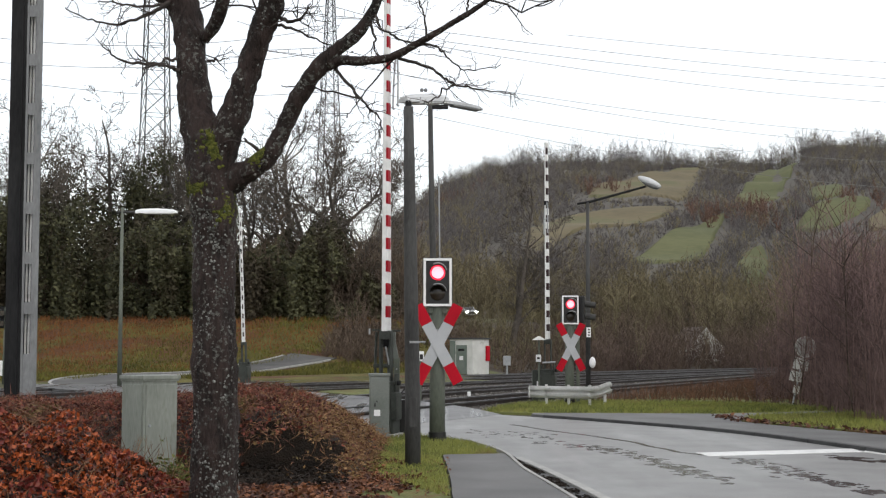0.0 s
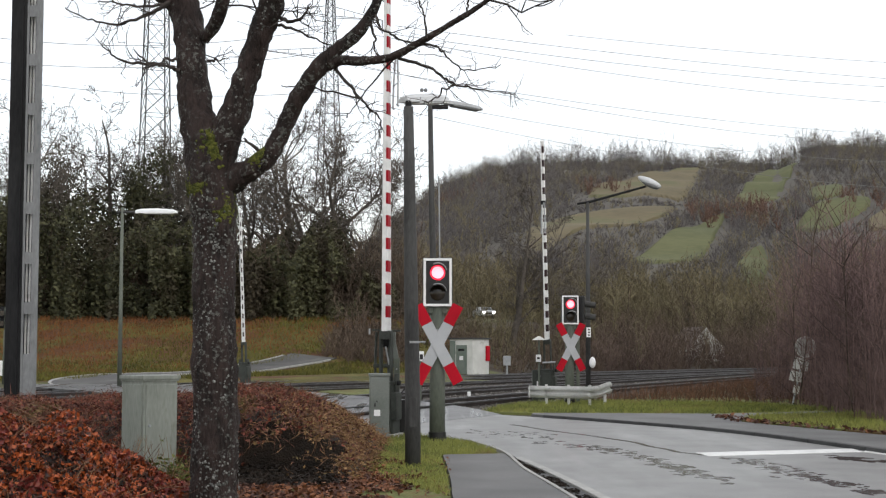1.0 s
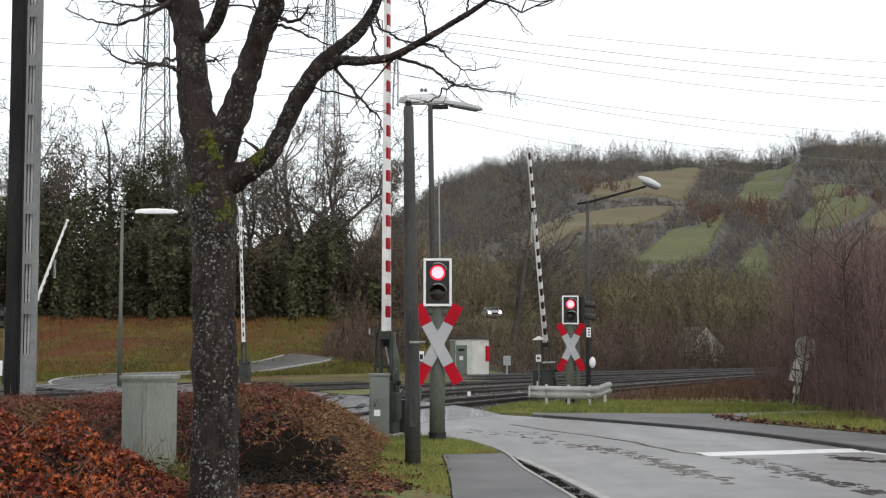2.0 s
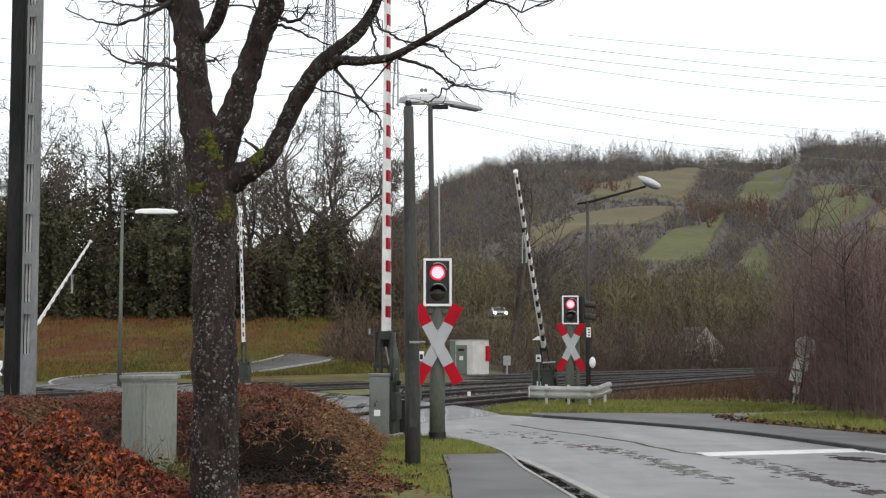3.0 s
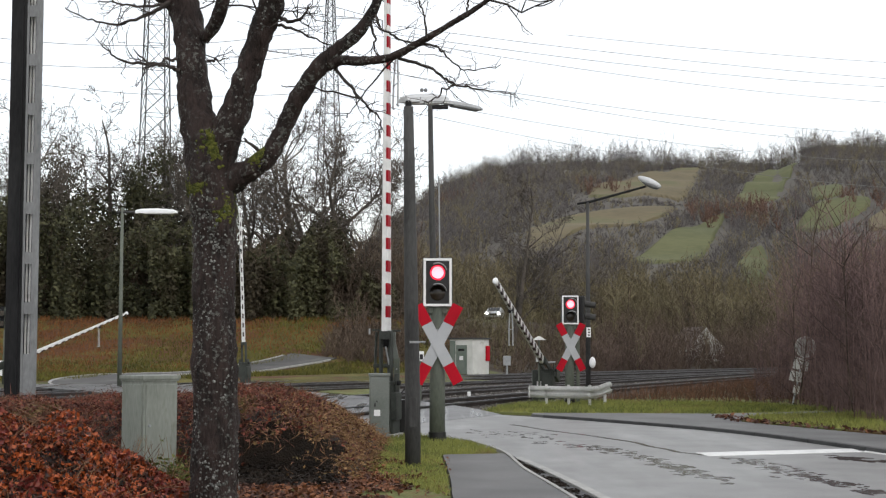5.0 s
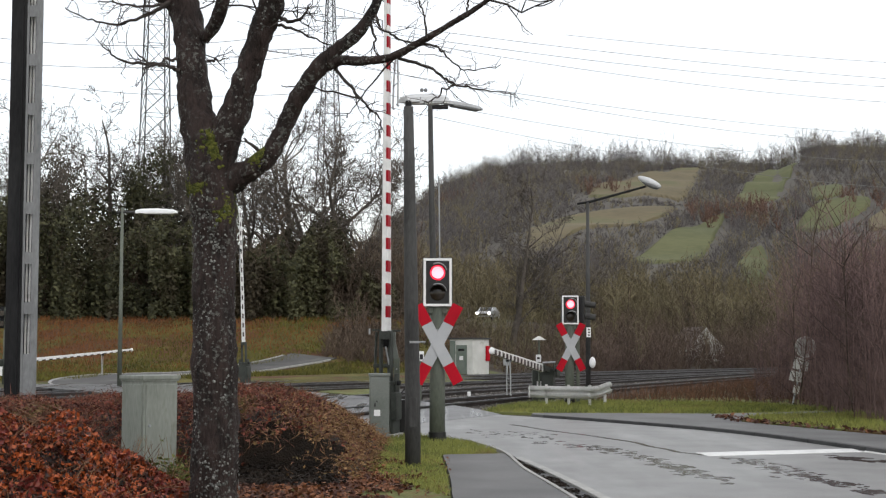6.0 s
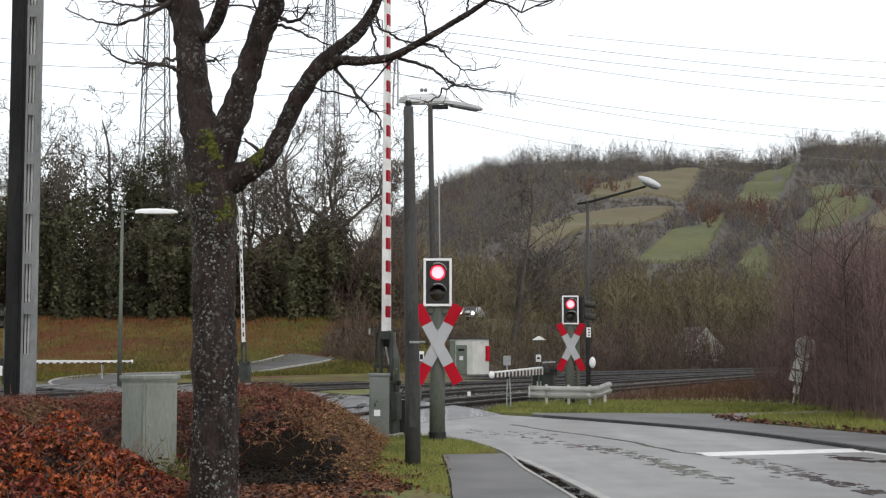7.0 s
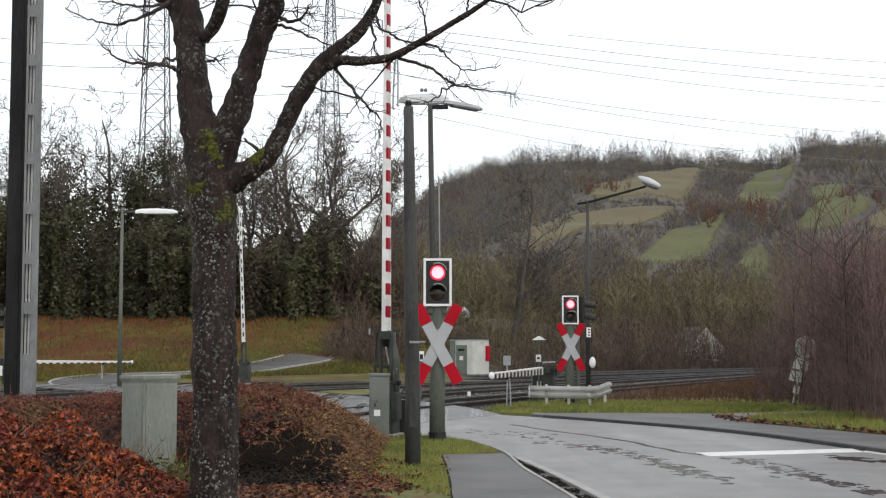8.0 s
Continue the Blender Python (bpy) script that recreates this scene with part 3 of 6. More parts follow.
def build_track(points, base):
    p = smooth_path(points, 14)
    rail_way = thing("railway_track", "railway track with rusty rails on dark ballast", "railway track", pose(0, 0, 0), group="railway tracks", kind="structure")
    bm = bmesh.new()
    rows = []
    for d, z in ((-2.3, -0.02), (-1.45, base - 0.14), (1.45, base - 0.14), (2.3, -0.02)):
        rows.append([bm.verts.new((x, y, z)) for x, y in offset(p, d)])
    for r, s in zip(rows, rows[1:]):
        for i in range(len(p) - 1):
            bm.faces.new((r[i], r[i + 1], s[i + 1], s[i]))
    part("ballast_bed", bm, "ballast", rail_way)
    for side in (-0.75, 0.75):
        # rail sides carry painted shade over their rust; heads are bare metal
        for nm, w, z0, z1, mt in (("rail", 0.04, base - 0.15, base - 0.03, "rail"), ("rail_head", 0.036, base - 0.03, base + 0.012, "railtop")):
            b = bmesh.new()
            l, r = offset(p, side - w), offset(p, side + w)
            q = [[b.verts.new((*c[i], z)) for c, z in ((l, z0), (l, z1), (r, z1), (r, z0))] for i in range(len(p))]
            for m0, m1 in zip(q, q[1:]):
                for k in range(4):
                    b.faces.new((m0[k], m0[(k + 1) % 4], m1[(k + 1) % 4], m1[k]))
            part(nm, b, mt, rail_way)
    sl = bpy.data.meshes.new("sleeper")
    b = box((0, 0, 0), (2.5, 0.26, 0.14), 0.02)
    b.to_mesh(sl)
    b.free()
    sl.materials.append(M["sleeper"])
    t = np.gradient(p, axis=0)
    dist, nxt = 0.0, 0.0
    for i in range(1, len(p)):
        step = np.linalg.norm(p[i] - p[i - 1])
        while nxt <= dist + step:
            q = p[i - 1] + (p[i] - p[i - 1]) * (nxt - dist) / step
            if q[1] < 95 and q[0] > -25:
                o = part("sleeper", sl, "sleeper", rail_way)
                o.matrix_basis = pose(q[0], q[1], base - 0.19, 0, 0, math.degrees(math.atan2(t[i][1], t[i][0])) - 90)
            nxt += 0.75
        dist += step


for tr in TRACKS:
    build_track(tr, 0.20)

# ballast field between the tracks, and the deck of the crossing
tagged(part("ballast_field", slab([(-20, 30), (-7.0, 24.5), (1.6, 40), (9.5, 58), (16, 72), (42, 112), (46, 140), (24, 118), (2, 88), (-8, 72), (-18, 56), (-26, 44)], -0.06, 0.025), "ballast"), "dark gravel between the railway tracks", "gravel", kind="structure")
DECK_L = [(-1.7, 28.4), (-3.4, 30.9), (-6.5, 36), (-11, 46), (-17.5, 57), (-20, 63)]
DECK_R = [(1.5, 35.0), (0.6, 36.6), (-1.6, 41.5), (-4.5, 48), (-8.5, 57), (-10.5, 63)]
tagged(part("crossing_deck", strip([(-1.7, 28.4), (-3.4, 30.9), (-6.5, 36), (-11, 46), (-17.5, 57), (-20, 63)], [(1.5, 35.0), (0.6, 36.6), (-1.6, 41.5), (-4.5, 48), (-8.5, 57), (-10.5, 63)], -0.04, 0.205, rise=0.18), "deck"), "wet grey level crossing deck between the rails", "road", kind="structure")


def deck_grooves():
    """Dark flange grooves beside each rail where the deck covers the track."""
    g = thing("rail_grooves", "dark wet flange grooves in the crossing deck", "groove", pose(0, 0, 0), kind="structure")
    poly = DECK_L + DECK_R[::-1]
    for tr in TRACKS:
        p = smooth_path(tr, 40)
        for s in (-0.75, 0.75):
            for o, w in ((s * 0.88, 0.05), (s * 1.1, 0.03)):
                l, r = offset(p, o - w), offset(p, o + w)
                bm = bmesh.new()
                for i in range(len(p) - 1):
                    x, y = (l[i] + r[i + 1]) / 2
                    if in_poly(poly, x, y):
                        bm.faces.new([bm.verts.new((*q, 0.2085)) for q in (l[i], r[i], r[i + 1], l[i + 1])])
                if len(bm.faces):
                    bmesh.ops.remove_doubles(bm, verts=bm.verts, dist=0.001)
                    part("groove", bm, "gutter", g)
                else:
                    bm.free()


def in_poly(poly, x, y):
    ok = False
    for (x0, y0), (x1, y1) in zip(poly, poly[1:] + poly[:1]):
        if (y0 > y) != (y1 > y) and x < (x1 - x0) * (y - y0) / (y1 - y0) + x0:
            ok = not ok
    return ok


deck_grooves()
tagged(part("verge", slab([(-6.254, 57.443), (-5.384, 58.286), (-2.815, 55.055), (-2.099, 48.951), (-2.673, 46.654), (-4.380, 50.830)], -0.02, 0.12), "verge"), "small green patch between the tracks", "grass verge", kind="structure")


def seam(name, pts, w, label, material="gutter", z=0.0245):
    p = smooth_path(pts, 8)
    p = p + np.array([[0.03 * math.sin(7 * i), 0.0] for i in range(len(p))])
    l, r = offset(p, w), offset(p, -w)
    tagged(part(name, strip([tuple(q) for q in l], [tuple(q) for q in r], 0.0, z), material), label, "road", kind="structure")


seam("road_seam", [(1.5, 30.17), (2.29, 27.63), (3.17, 25.16), (3.52, 23.38), (3.77, 22.07), (4.05, 21.35)], 0.05, "dark wet seam down the middle of the road", "puddle")


def puddles(label, way, spread, count, size, seed):
    """Shallow ragged pools lying along a worn wheel track, each a thin lens of water."""
    r = np.random.default_rng(seed)
    p = smooth_path(way, 20)
    v, f = [], []
    for _ in range(count):
        c = p[r.integers(0, len(p))] + r.normal(size=2) * spread
        w = size * r.uniform(0.4, 1.3) * np.array([1.0, r.uniform(1.0, 2.6)])
        k0, m = len(v), 15
        ph = r.uniform(0, 6, 3)
        for k in range(m):
            th = 2 * math.pi * k / m
            q = 1 + 0.28 * math.sin(2 * th + ph[0]) + 0.22 * math.sin(3 * th + ph[1]) + 0.14 * math.sin(5 * th + ph[2])
            v.append((c[0] + w[0] * q * math.cos(th), c[1] + w[1] * q * math.sin(th), 0.0195))
        v.append((c[0], c[1], 0.0235 + 0.001 * r.random()))
        f += [(k0 + k, k0 + (k + 1) % m, k0 + m) for k in range(m)]
    tagged(part("puddles", raw("puddles", v, f), "puddle", smooth=True), label, "puddle", kind="stuff")


puddles("chain of shallow puddles in the wheel track", [(1.7, 24.6), (2.4, 23.3), (2.75, 22.57), (3.0, 21.12), (3.2, 19.65), (3.35, 18.29), (3.55, 17.3)], np.array([0.12, 0.25]), 170, 0.075, 71)
puddles("ragged shallow puddles below the stop line", [(4.32, 20.79), (4.53, 19.85), (4.64, 18.64), (4.71, 17.48), (4.86, 16.54), (5.02, 15.62)], np.array([0.13, 0.1]), 170, 0.065, 72)
puddles("shallow puddle at the end of the stop line", [(5.95, 21.0), (6.49, 20.1)], np.array([0.15, 0.1]), 40, 0.09, 73)
puddles("thin puddles before the crossing", [(0.6, 27.5), (1.4, 26.6), (1.9, 25.6)], np.array([0.3, 0.5]), 40, 0.07, 74)


def loose_stones():
    """Single stones lying on the ballast beside the rails."""
    r = np.random.default_rng(51)
    pts = []
    for tr in TRACKS:
        p = smooth_path(tr, 60)
        p = p[(p[:, 1] > 30) & (p[:, 1] < 78)]
        for k in range(16):
            q = offset(p, 0.0) + r.normal(size=p.shape) * 0.12
            n = np.gradient(p, axis=0)
            n /= np.linalg.norm(n, axis=1)[:, None]
            s = r.uniform(-2.2, 2.2, len(p))
            q = q + s[:, None] * np.stack([-n[:, 1], n[:, 0]], 1)
            zz = np.where(np.abs(s) < 1.45, 0.075, np.interp(np.abs(s), [1.45, 2.3], [0.07, 0.0])) + 0.01
            pts.append(np.column_stack([q, zz]))
    tagged(part("ballast_stones", leaf_cloud("ballast_stones", np.vstack(pts), 0.06, r, flat=0.3, long=1.2), "stone"), "loose grey stones on the track bed", "gravel", kind="stuff")


loose_stones()


# ---------------------------------------------------------------- level crossing barriers
def barrier(label, x, y, turn, boom_len, z=0.0, stripe="boomdark", bare=0.55, slim=1.0, wrap=-0.2, side=1):
    """A barrier: drive housing on a foot, boom that turns on it, with its hanging support."""
    b = thing("crossing_barrier", label, "level crossing barrier", pose(x, y, z, 0, 0, turn), group="crossing barriers")
    part("foot", box((0, 0, 0.06), (0.55, 0.5, 0.14), 0.02), "concrete", b)
    part("drive_housing", box((-0.05, 0, 0.58), (0.42, 0.36, 0.92), 0.03), "machine", b)
    part("housing_lid", box((-0.05, 0, 1.06), (0.47, 0.41, 0.05), 0.015), "machine", b)
    part("housing_door", box((0.165, 0, 0.6), (0.02, 0.28, 0.72), 0.008), "machine", b)
    for s in (-1, 1):
        part("bearing_cheek", box((0, 0.2 * s, 1.05), (0.2, 0.035, 0.34), 0.01), "machine", b)
    part("axle", tube([(0, -0.27, 1.05), (0, 0.27, 1.05)], 0.045, 12), "darksteel", b)
    bm = bmesh.new()
    n = 8
    rows = []
    for i in range(n + 1):
        k = i / n
        xx = 0.95 + (boom_len - 0.95) * k
        hy, hz = slim * (0.062 - 0.018 * k), slim * (0.12 - 0.045 * k)
        rows.append([bm.verts.new((xx, a * hy, c * hz)) for a, c in ((-1, -0.8), (-0.8, -1), (0.8, -1), (1, -0.8), (1, 0.8), (0.8, 1), (-0.8, 1), (-1, 0.8))])
    for r, s in zip(rows, rows[1:]):
        for k in range(8):
            bm.faces.new((r[k], r[(k + 1) % 8], s[(k + 1) % 8], s[k]))
    bm.faces.new(rows[0][::-1])
    bm.faces.new(rows[-1])
    boom = part("boom", bm, "boomwhite", b, "white boom with dark red stripes")
    boom.matrix_basis = pose(0, 0, 1.05, 0, -89.5, 0)
    for s in (-1, 1):
        part("boom_fork", box((0.36, 0.1 * s, 0), (1.13, 0.03, 0.16), 0.01), "machine", boom)
        part("counterweight", box((-0.42, 0.2 * s, 0), (0.5, 0.1, 0.34), 0.03), "machine", boom)
    part("boom_clamp", box((0.88, 0, 0), (0.16, 0.2, 0.22), 0.015), "machine", boom)
    pitch, at = 0.42, 1.2
    while at < boom_len - 0.15:
        k = (at - 0.95) / (boom_len - 0.95)
        hy, hz = slim * (0.062 - 0.018 * k), slim * (0.12 - 0.045 * k)
        low, high = -hz - 0.003, hz * bare
        inner, outer = hy * wrap, hy + 0.003
        part("stripe", box((at + 0.105, side * (inner + outer) / 2, (low + high) / 2), (0.21, outer - inner, high - low)), stripe, boom)
        at += pitch
    tip = bmesh.new()
    bmesh.ops.create_uvsphere(tip, u_segments=16, v_segments=10, radius=0.085)
    bmesh.ops.scale(tip, vec=(0.7, 0.9, 1.1), verts=tip.verts)
    part("tip_cap", tip, "white", boom, "round white end cap", m=pose(boom_len + 0.01, 0, 0), smooth=True)
    # support stand that hangs from the boom
    bm = bmesh.new()
    for s in (-1, 1):
        tube([(0.1 * s, 0.05 * s, 0), (0.11 * s, 0.08 * s, -0.45), (0.11 * s, 0.08 * s, -0.93)], 0.018, 6, bm)
    tube([(-0.11, -0.08, -0.5), (0.11, 0.08, -0.5)], 0.012, 6, bm)
    tube([(0.06, 0.08, -0.93), (0.16, 0.08, -0.93)], 0.02, 6, bm)
    tube([(-0.16, -0.08, -0.93), (-0.06, -0.08, -0.93)], 0.02, 6, bm)
    stand = part("support_stand", bm, "galv", boom, "hanging steel support stand")
    stand.matrix_basis = pose(boom_len * 0.735, 0, -0.1, 0, 86, 0)
    part("stand_bracket", box((boom_len * 0.735, 0, -0.09), (0.12, 0.13, 0.1), 0.01), "darksteel", boom)
    return b, boom, stand


near_barrier = barrier("raised level crossing barrier with red and white boom", -1.04, 25.2, -106, 8.2, stripe="boomred", wrap=0.35)
right_barrier = barrier("closing level crossing barrier behind a guard rail", 3.22, 42.0, -106.3, 7.0)
far_barrier = barrier("raised far level crossing barrier beside the road", -9.05, 62.5, -112, 7.0, z=0.05, bare=-0.3, slim=0.85, wrap=0.5)
left_barrier = barrier("closing far level crossing barrier by the bank", -19.48, 62.0, 57.0, 7.3, z=0.1, bare=-0.35, slim=0.72, side=-1)
# the near boom leans a little, as its stop lets it
near_barrier[1].matrix_basis = pose(0, 0, 1.05, 0, -91.0, 0)
near_barrier[2].matrix_basis = pose(6.03, 0.2, -0.05, 0, 86, 0)
near_barrier[0].rotation_euler = (0, radians(1.0), radians(-106))
far_barrier[1].matrix_basis = pose(0, 0, 1.05, 0, -89.5, 0)
far_barrier[0].rotation_euler = (radians(1.0), radians(2.0), radians(-112))


# ---------------------------------------------------------------- crosses and signals
def cross_signal(label, x, y, turn, z=0.0, open_side=False):
    """A St Andrew's cross under a two-lamp signal, on one post."""
    s = thing("crossing_signal", label, "crossing signal", pose(x, y, z, 0, 0, turn), group="crossing signals")
    part("post", tube([(0, 0, 0.0), (0, 0, 1.2), (0, 0, 2.42)], [0.14, 0.135, 0.125], 20), "post", s, "grey green post", smooth=True)
    part("foot_sleeve", tube([(0, 0, 0.0), (0, 0, 0.22)], [0.16, 0.155], 20), "black", s)
    part("clamp", tube([(0, 0, 1.55), (0, 0, 1.62)], 0.15, 20), "galv", s)
    part("clamp", tube([(0, 0, 1.95), (0, 0, 2.02)], 0.15, 20), "galv", s)
    part("signal_neck", box((0, 0, 2.36), (0.34, 0.2, 0.14), 0.02), "post", s)
    # cross arms: straight boards, white in the middle and red at both ends
    for a, dy in ((28.0, -0.175), (-28.0, -0.19)):
        m = pose(0, dy, 1.755, 0, a, 0)
        arm = part("cross_arm", box((0, 0, 0), (0.2, 0.012, 0.80), 0.003, m=m), "signgrey", s)
        for e in (-1, 1):
            part("red_end", box((0, 0, e * 0.585), (0.2, 0.013, 0.365), 0.003, m=m), "red", arm)
    # signal head: dark face, white rim, two lenses with hoods
    z0 = 2.84
    part("head_housing", box((0, 0.02, z0), (0.46, 0.26, 0.8), 0.03), "black", s)
    part("signal_face", box((0, -0.125, z0), (0.53, 0.02, 0.87), 0.008), "black", s)
    rim = bmesh.new()
    for c, sz in (((0, -0.14, z0 + 0.4), (0.5, 0.03, 0.045)), ((0, -0.14, z0 - 0.4), (0.5, 0.03, 0.045)), ((-0.2275, -0.14, z0), (0.045, 0.03, 0.76)), ((0.2275, -0.14, z0), (0.045, 0.03, 0.76))):
        box(c, sz, 0.012, rim)
    part("white_rim", rim, "white", s, "white rim round the signal face")
    for zz, mt, nm in ((z0 + 0.17, "redlens", "red_lens"), (z0 - 0.19, "darklens", "yellow_lens")):
        ln = bmesh.new()
        bmesh.ops.create_uvsphere(ln, u_segments=24, v_segments=12, radius=0.135)
        bmesh.ops.scale(ln, vec=(1, 0.3, 1), verts=ln.verts)
        lens = part(nm, ln, mt, s, "lit red lens" if mt == "redlens" else "unlit lens", m=pose(0, -0.145, zz), smooth=True)
        if mt == "redlens":
            core = bmesh.new()
            bmesh.ops.create_uvsphere(core, u_segments=20, v_segments=10, radius=0.108)
            bmesh.ops.scale(core, vec=(1, 0.32, 1), verts=core.verts)
            part("lamp_core", core, "redcore", lens, "bright lamp core", m=pose(0, -0.022, 0), smooth=True)
        hood = bmesh.new()
        ri, ro = [], []
        for i in range(15):
            t = radians(15 + 150 * i / 14)
            for lst, r, d in ((ri, 0.15, -0.14), (ro, 0.155, -0.36 + 0.1 * (1 - math.sin(t)))):
                lst.append(hood.verts.new((r * math.cos(t), d, zz + r * math.sin(t))))
        for i in range(14):
            hood.faces.new((ri[i], ri[i + 1], ro[i + 1], ro[i]))
        bmesh.ops.solidify(hood, geom=list(hood.faces), thickness=0.008)
        hd = part("hood", hood, "black", s)
        # pale tube along part of the rim draws the highlight on the hood
        edge = bmesh.new()
        tube([(0.157 * math.cos(radians(t)), -0.36 + 0.1 * (1 - math.sin(radians(t))), zz + 0.157 * math.sin(radians(t))) for t in range(15, 120, 8)], 0.011, 5, edge)
        part("hood_highlight", edge, "galv", hd, "pale tube drawn as the highlight on the hood rim")
    return s


cross_signal("lit red crossing signal with cross on grass verge", -0.10, 24.1, 2)
cross_signal("lit red crossing signal with cross behind guard rail", 3.72, 40.2, 8)


def plate_signal(label, x, y, turn, z_mid):
    """The second signal head of a post, seen from its side."""
    s = thing("signal_head", label, "crossing signal", pose(x, y, 0, 0, 0, turn))
    part("bracket_post", tube([(0, 0.12, 0.0), (0, 0.12, z_mid + 0.2)], 0.06, 10), "post", s)
    part("head_housing", box((0, 0, z_mid), (0.46, 0.22, 0.8), 0.03), "black", s)
    for e in (-0.18, 0.18):
        hood = bmesh.new()
        tube([(0, -0.1, z_mid + e), (0, -0.42, z_mid + e - 0.05)], [0.1, 0.09], 14, hood, cap=False)
        part("hood", hood, "lamppost", s, "slim dark signal hood")
    return s


plate_signal("dark crossing signal head turned to the side road", 4.12, 40.6, 78, 2.86)


def side_signal():
    s = thing("crossing_signal", "green signal post with two dark lamps beside the bank", "crossing signal", pose(-20.35, 63.6, 0.1, 0, 0, 20))
    part("post", tube([(0, 0, 0), (0, 0, 3.6)], [0.12, 0.1], 14), "post", s, smooth=True)
    part("back_plate", box((-0.28, -0.02, 3.1), (0.42, 0.05, 1.0), 0.03), "darksteel", s)
    for z in (2.85, 3.33):
        hood = part("hood", tube([(-0.24, 0, z), (-0.24, -0.3, z - 0.03)], [0.17, 0.16], 16), "black", s)
        part("lens", tube([(-0.24, -0.301, z - 0.03), (-0.24, -0.31, z - 0.03)], 0.13, 16), "darklens", hood, "unlit grey lens")
    part("white_plate", box((-0.3, -0.12, 0.75), (0.36, 0.04, 0.7), 0.01), "white", s, "white plate")


side_signal()

# ---------------------------------------------------------------- guard rail
def guard_rail():
    g = thing("guard_rail", "weathered grey steel guard rail on the grass", "guard rail", pose(0, 0, 0))
    path = [(2.5, 39.7), (3.4, 39.0), (4.0, 38.6), (4.25, 38.75), (4.95, 40.6)]
    prof = [(0, 0.30), (-0.03, 0.32), (-0.07, 0.37), (-0.07, 0.41), (0, 0.455), (0, 0.485), (-0.07, 0.53), (-0.07, 0.57), (-0.03, 0.62), (0, 0.64)]
    p = smooth_path(path, 8)
    bm = bmesh.new()
    rows = []
    for o, z in prof:
        rows.append([bm.verts.new((a, b, z + 0.09 * ease(38.8, 40.6, b) * (a > 4.1))) for a, b in offset(p, o)])
    for r, s in zip(rows, rows[1:]):
        for i in range(len(p) - 1):
            bm.faces.new((r[i], r[i + 1], s[i + 1], s[i]))
    bmesh.ops.solidify(bm, geom=list(bm.faces), thickness=0.012)
    part("rail_beam", bm, "railgalv", g, "corrugated steel beam")
    part("beam_end", box((2.5, 39.64, 0.47), (0.03, 0.1, 0.36), 0.01), "railgalv", g)
    for x, y in ((2.95, 39.36), (3.55, 38.95), (4.12, 38.68), (4.72, 40.1)):
        bm = bmesh.new()
        box((x, y + 0.1, 0.33), (0.012, 0.12, 0.7), 0, bm)
        box((x + 0.03, y + 0.04, 0.33), (0.07, 0.012, 0.7), 0, bm)
        box((x + 0.03, y + 0.16, 0.33), (0.07, 0.012, 0.7), 0, bm)
        part("rail_post", bm, "railgalv", g)


guard_rail()


# ---------------------------------------------------------------- cabinets
def cabinet():
    c = thing("cable_cabinet", "weathered grey green cable cabinet among leaves", "utility cabinet", pose(-3.745, 17.5, -0.05, 0, 0, 45))
    part("body", box((0, 0, 0.66), (0.5, 0.5, 1.32), 0.012), "cabinet", c)
    part("roof", box((0, 0, 1.35), (0.56, 0.56, 0.055), 0.015), "cabinet", c, "flat lid with a worn edge")
    part("roof_edge", box((0, 0, 1.315), (0.53, 0.53, 0.03), 0.005), "cabinet", c)
    part("plinth", box((0, 0, 0.06), (0.52, 0.52, 0.14), 0.01), "concrete", c)
    part("door", box((0, -0.256, 0.68), (0.44, 0.016, 1.16), 0.006), "cabinet", c)
    part("side_panel", box((-0.256, 0, 0.68), (0.016, 0.44, 1.16), 0.006), "cabinet", c)
    part("lock", tube([(-0.17, -0.26, 0.75), (-0.17, -0.28, 0.75)], 0.018, 10), "galv", c)


cabinet()


def barrier_cabinet():
    c = thing("barrier_cabinet", "grey steel control cabinet beside the barrier", "utility cabinet", pose(-1.13, 24.3, 0, 0, 0, 4))
    part("body", box((0, 0, 0.62), (0.35, 0.3, 1.16), 0.012), "cabinet2", c)
    part("roof", box((0, 0, 1.215), (0.38, 0.34, 0.05), 0.012), "cabinet2", c)
    part("door", box((0, -0.155, 0.62), (0.31, 0.014, 1.08), 0.005), "cabinet2", c)
    part("label_plate", box((-0.04, -0.165, 0.55), (0.11, 0.006, 0.11)), "white", c, "small white plate")
    part("lock", box((-0.08, -0.168, 0.69), (0.03, 0.015, 0.06), 0.004), "black", c)
    part("lock_flap", box((-0.045, -0.168, 0.75), (0.025, 0.012, 0.025), 0.004), "black", c)


barrier_cabinet()


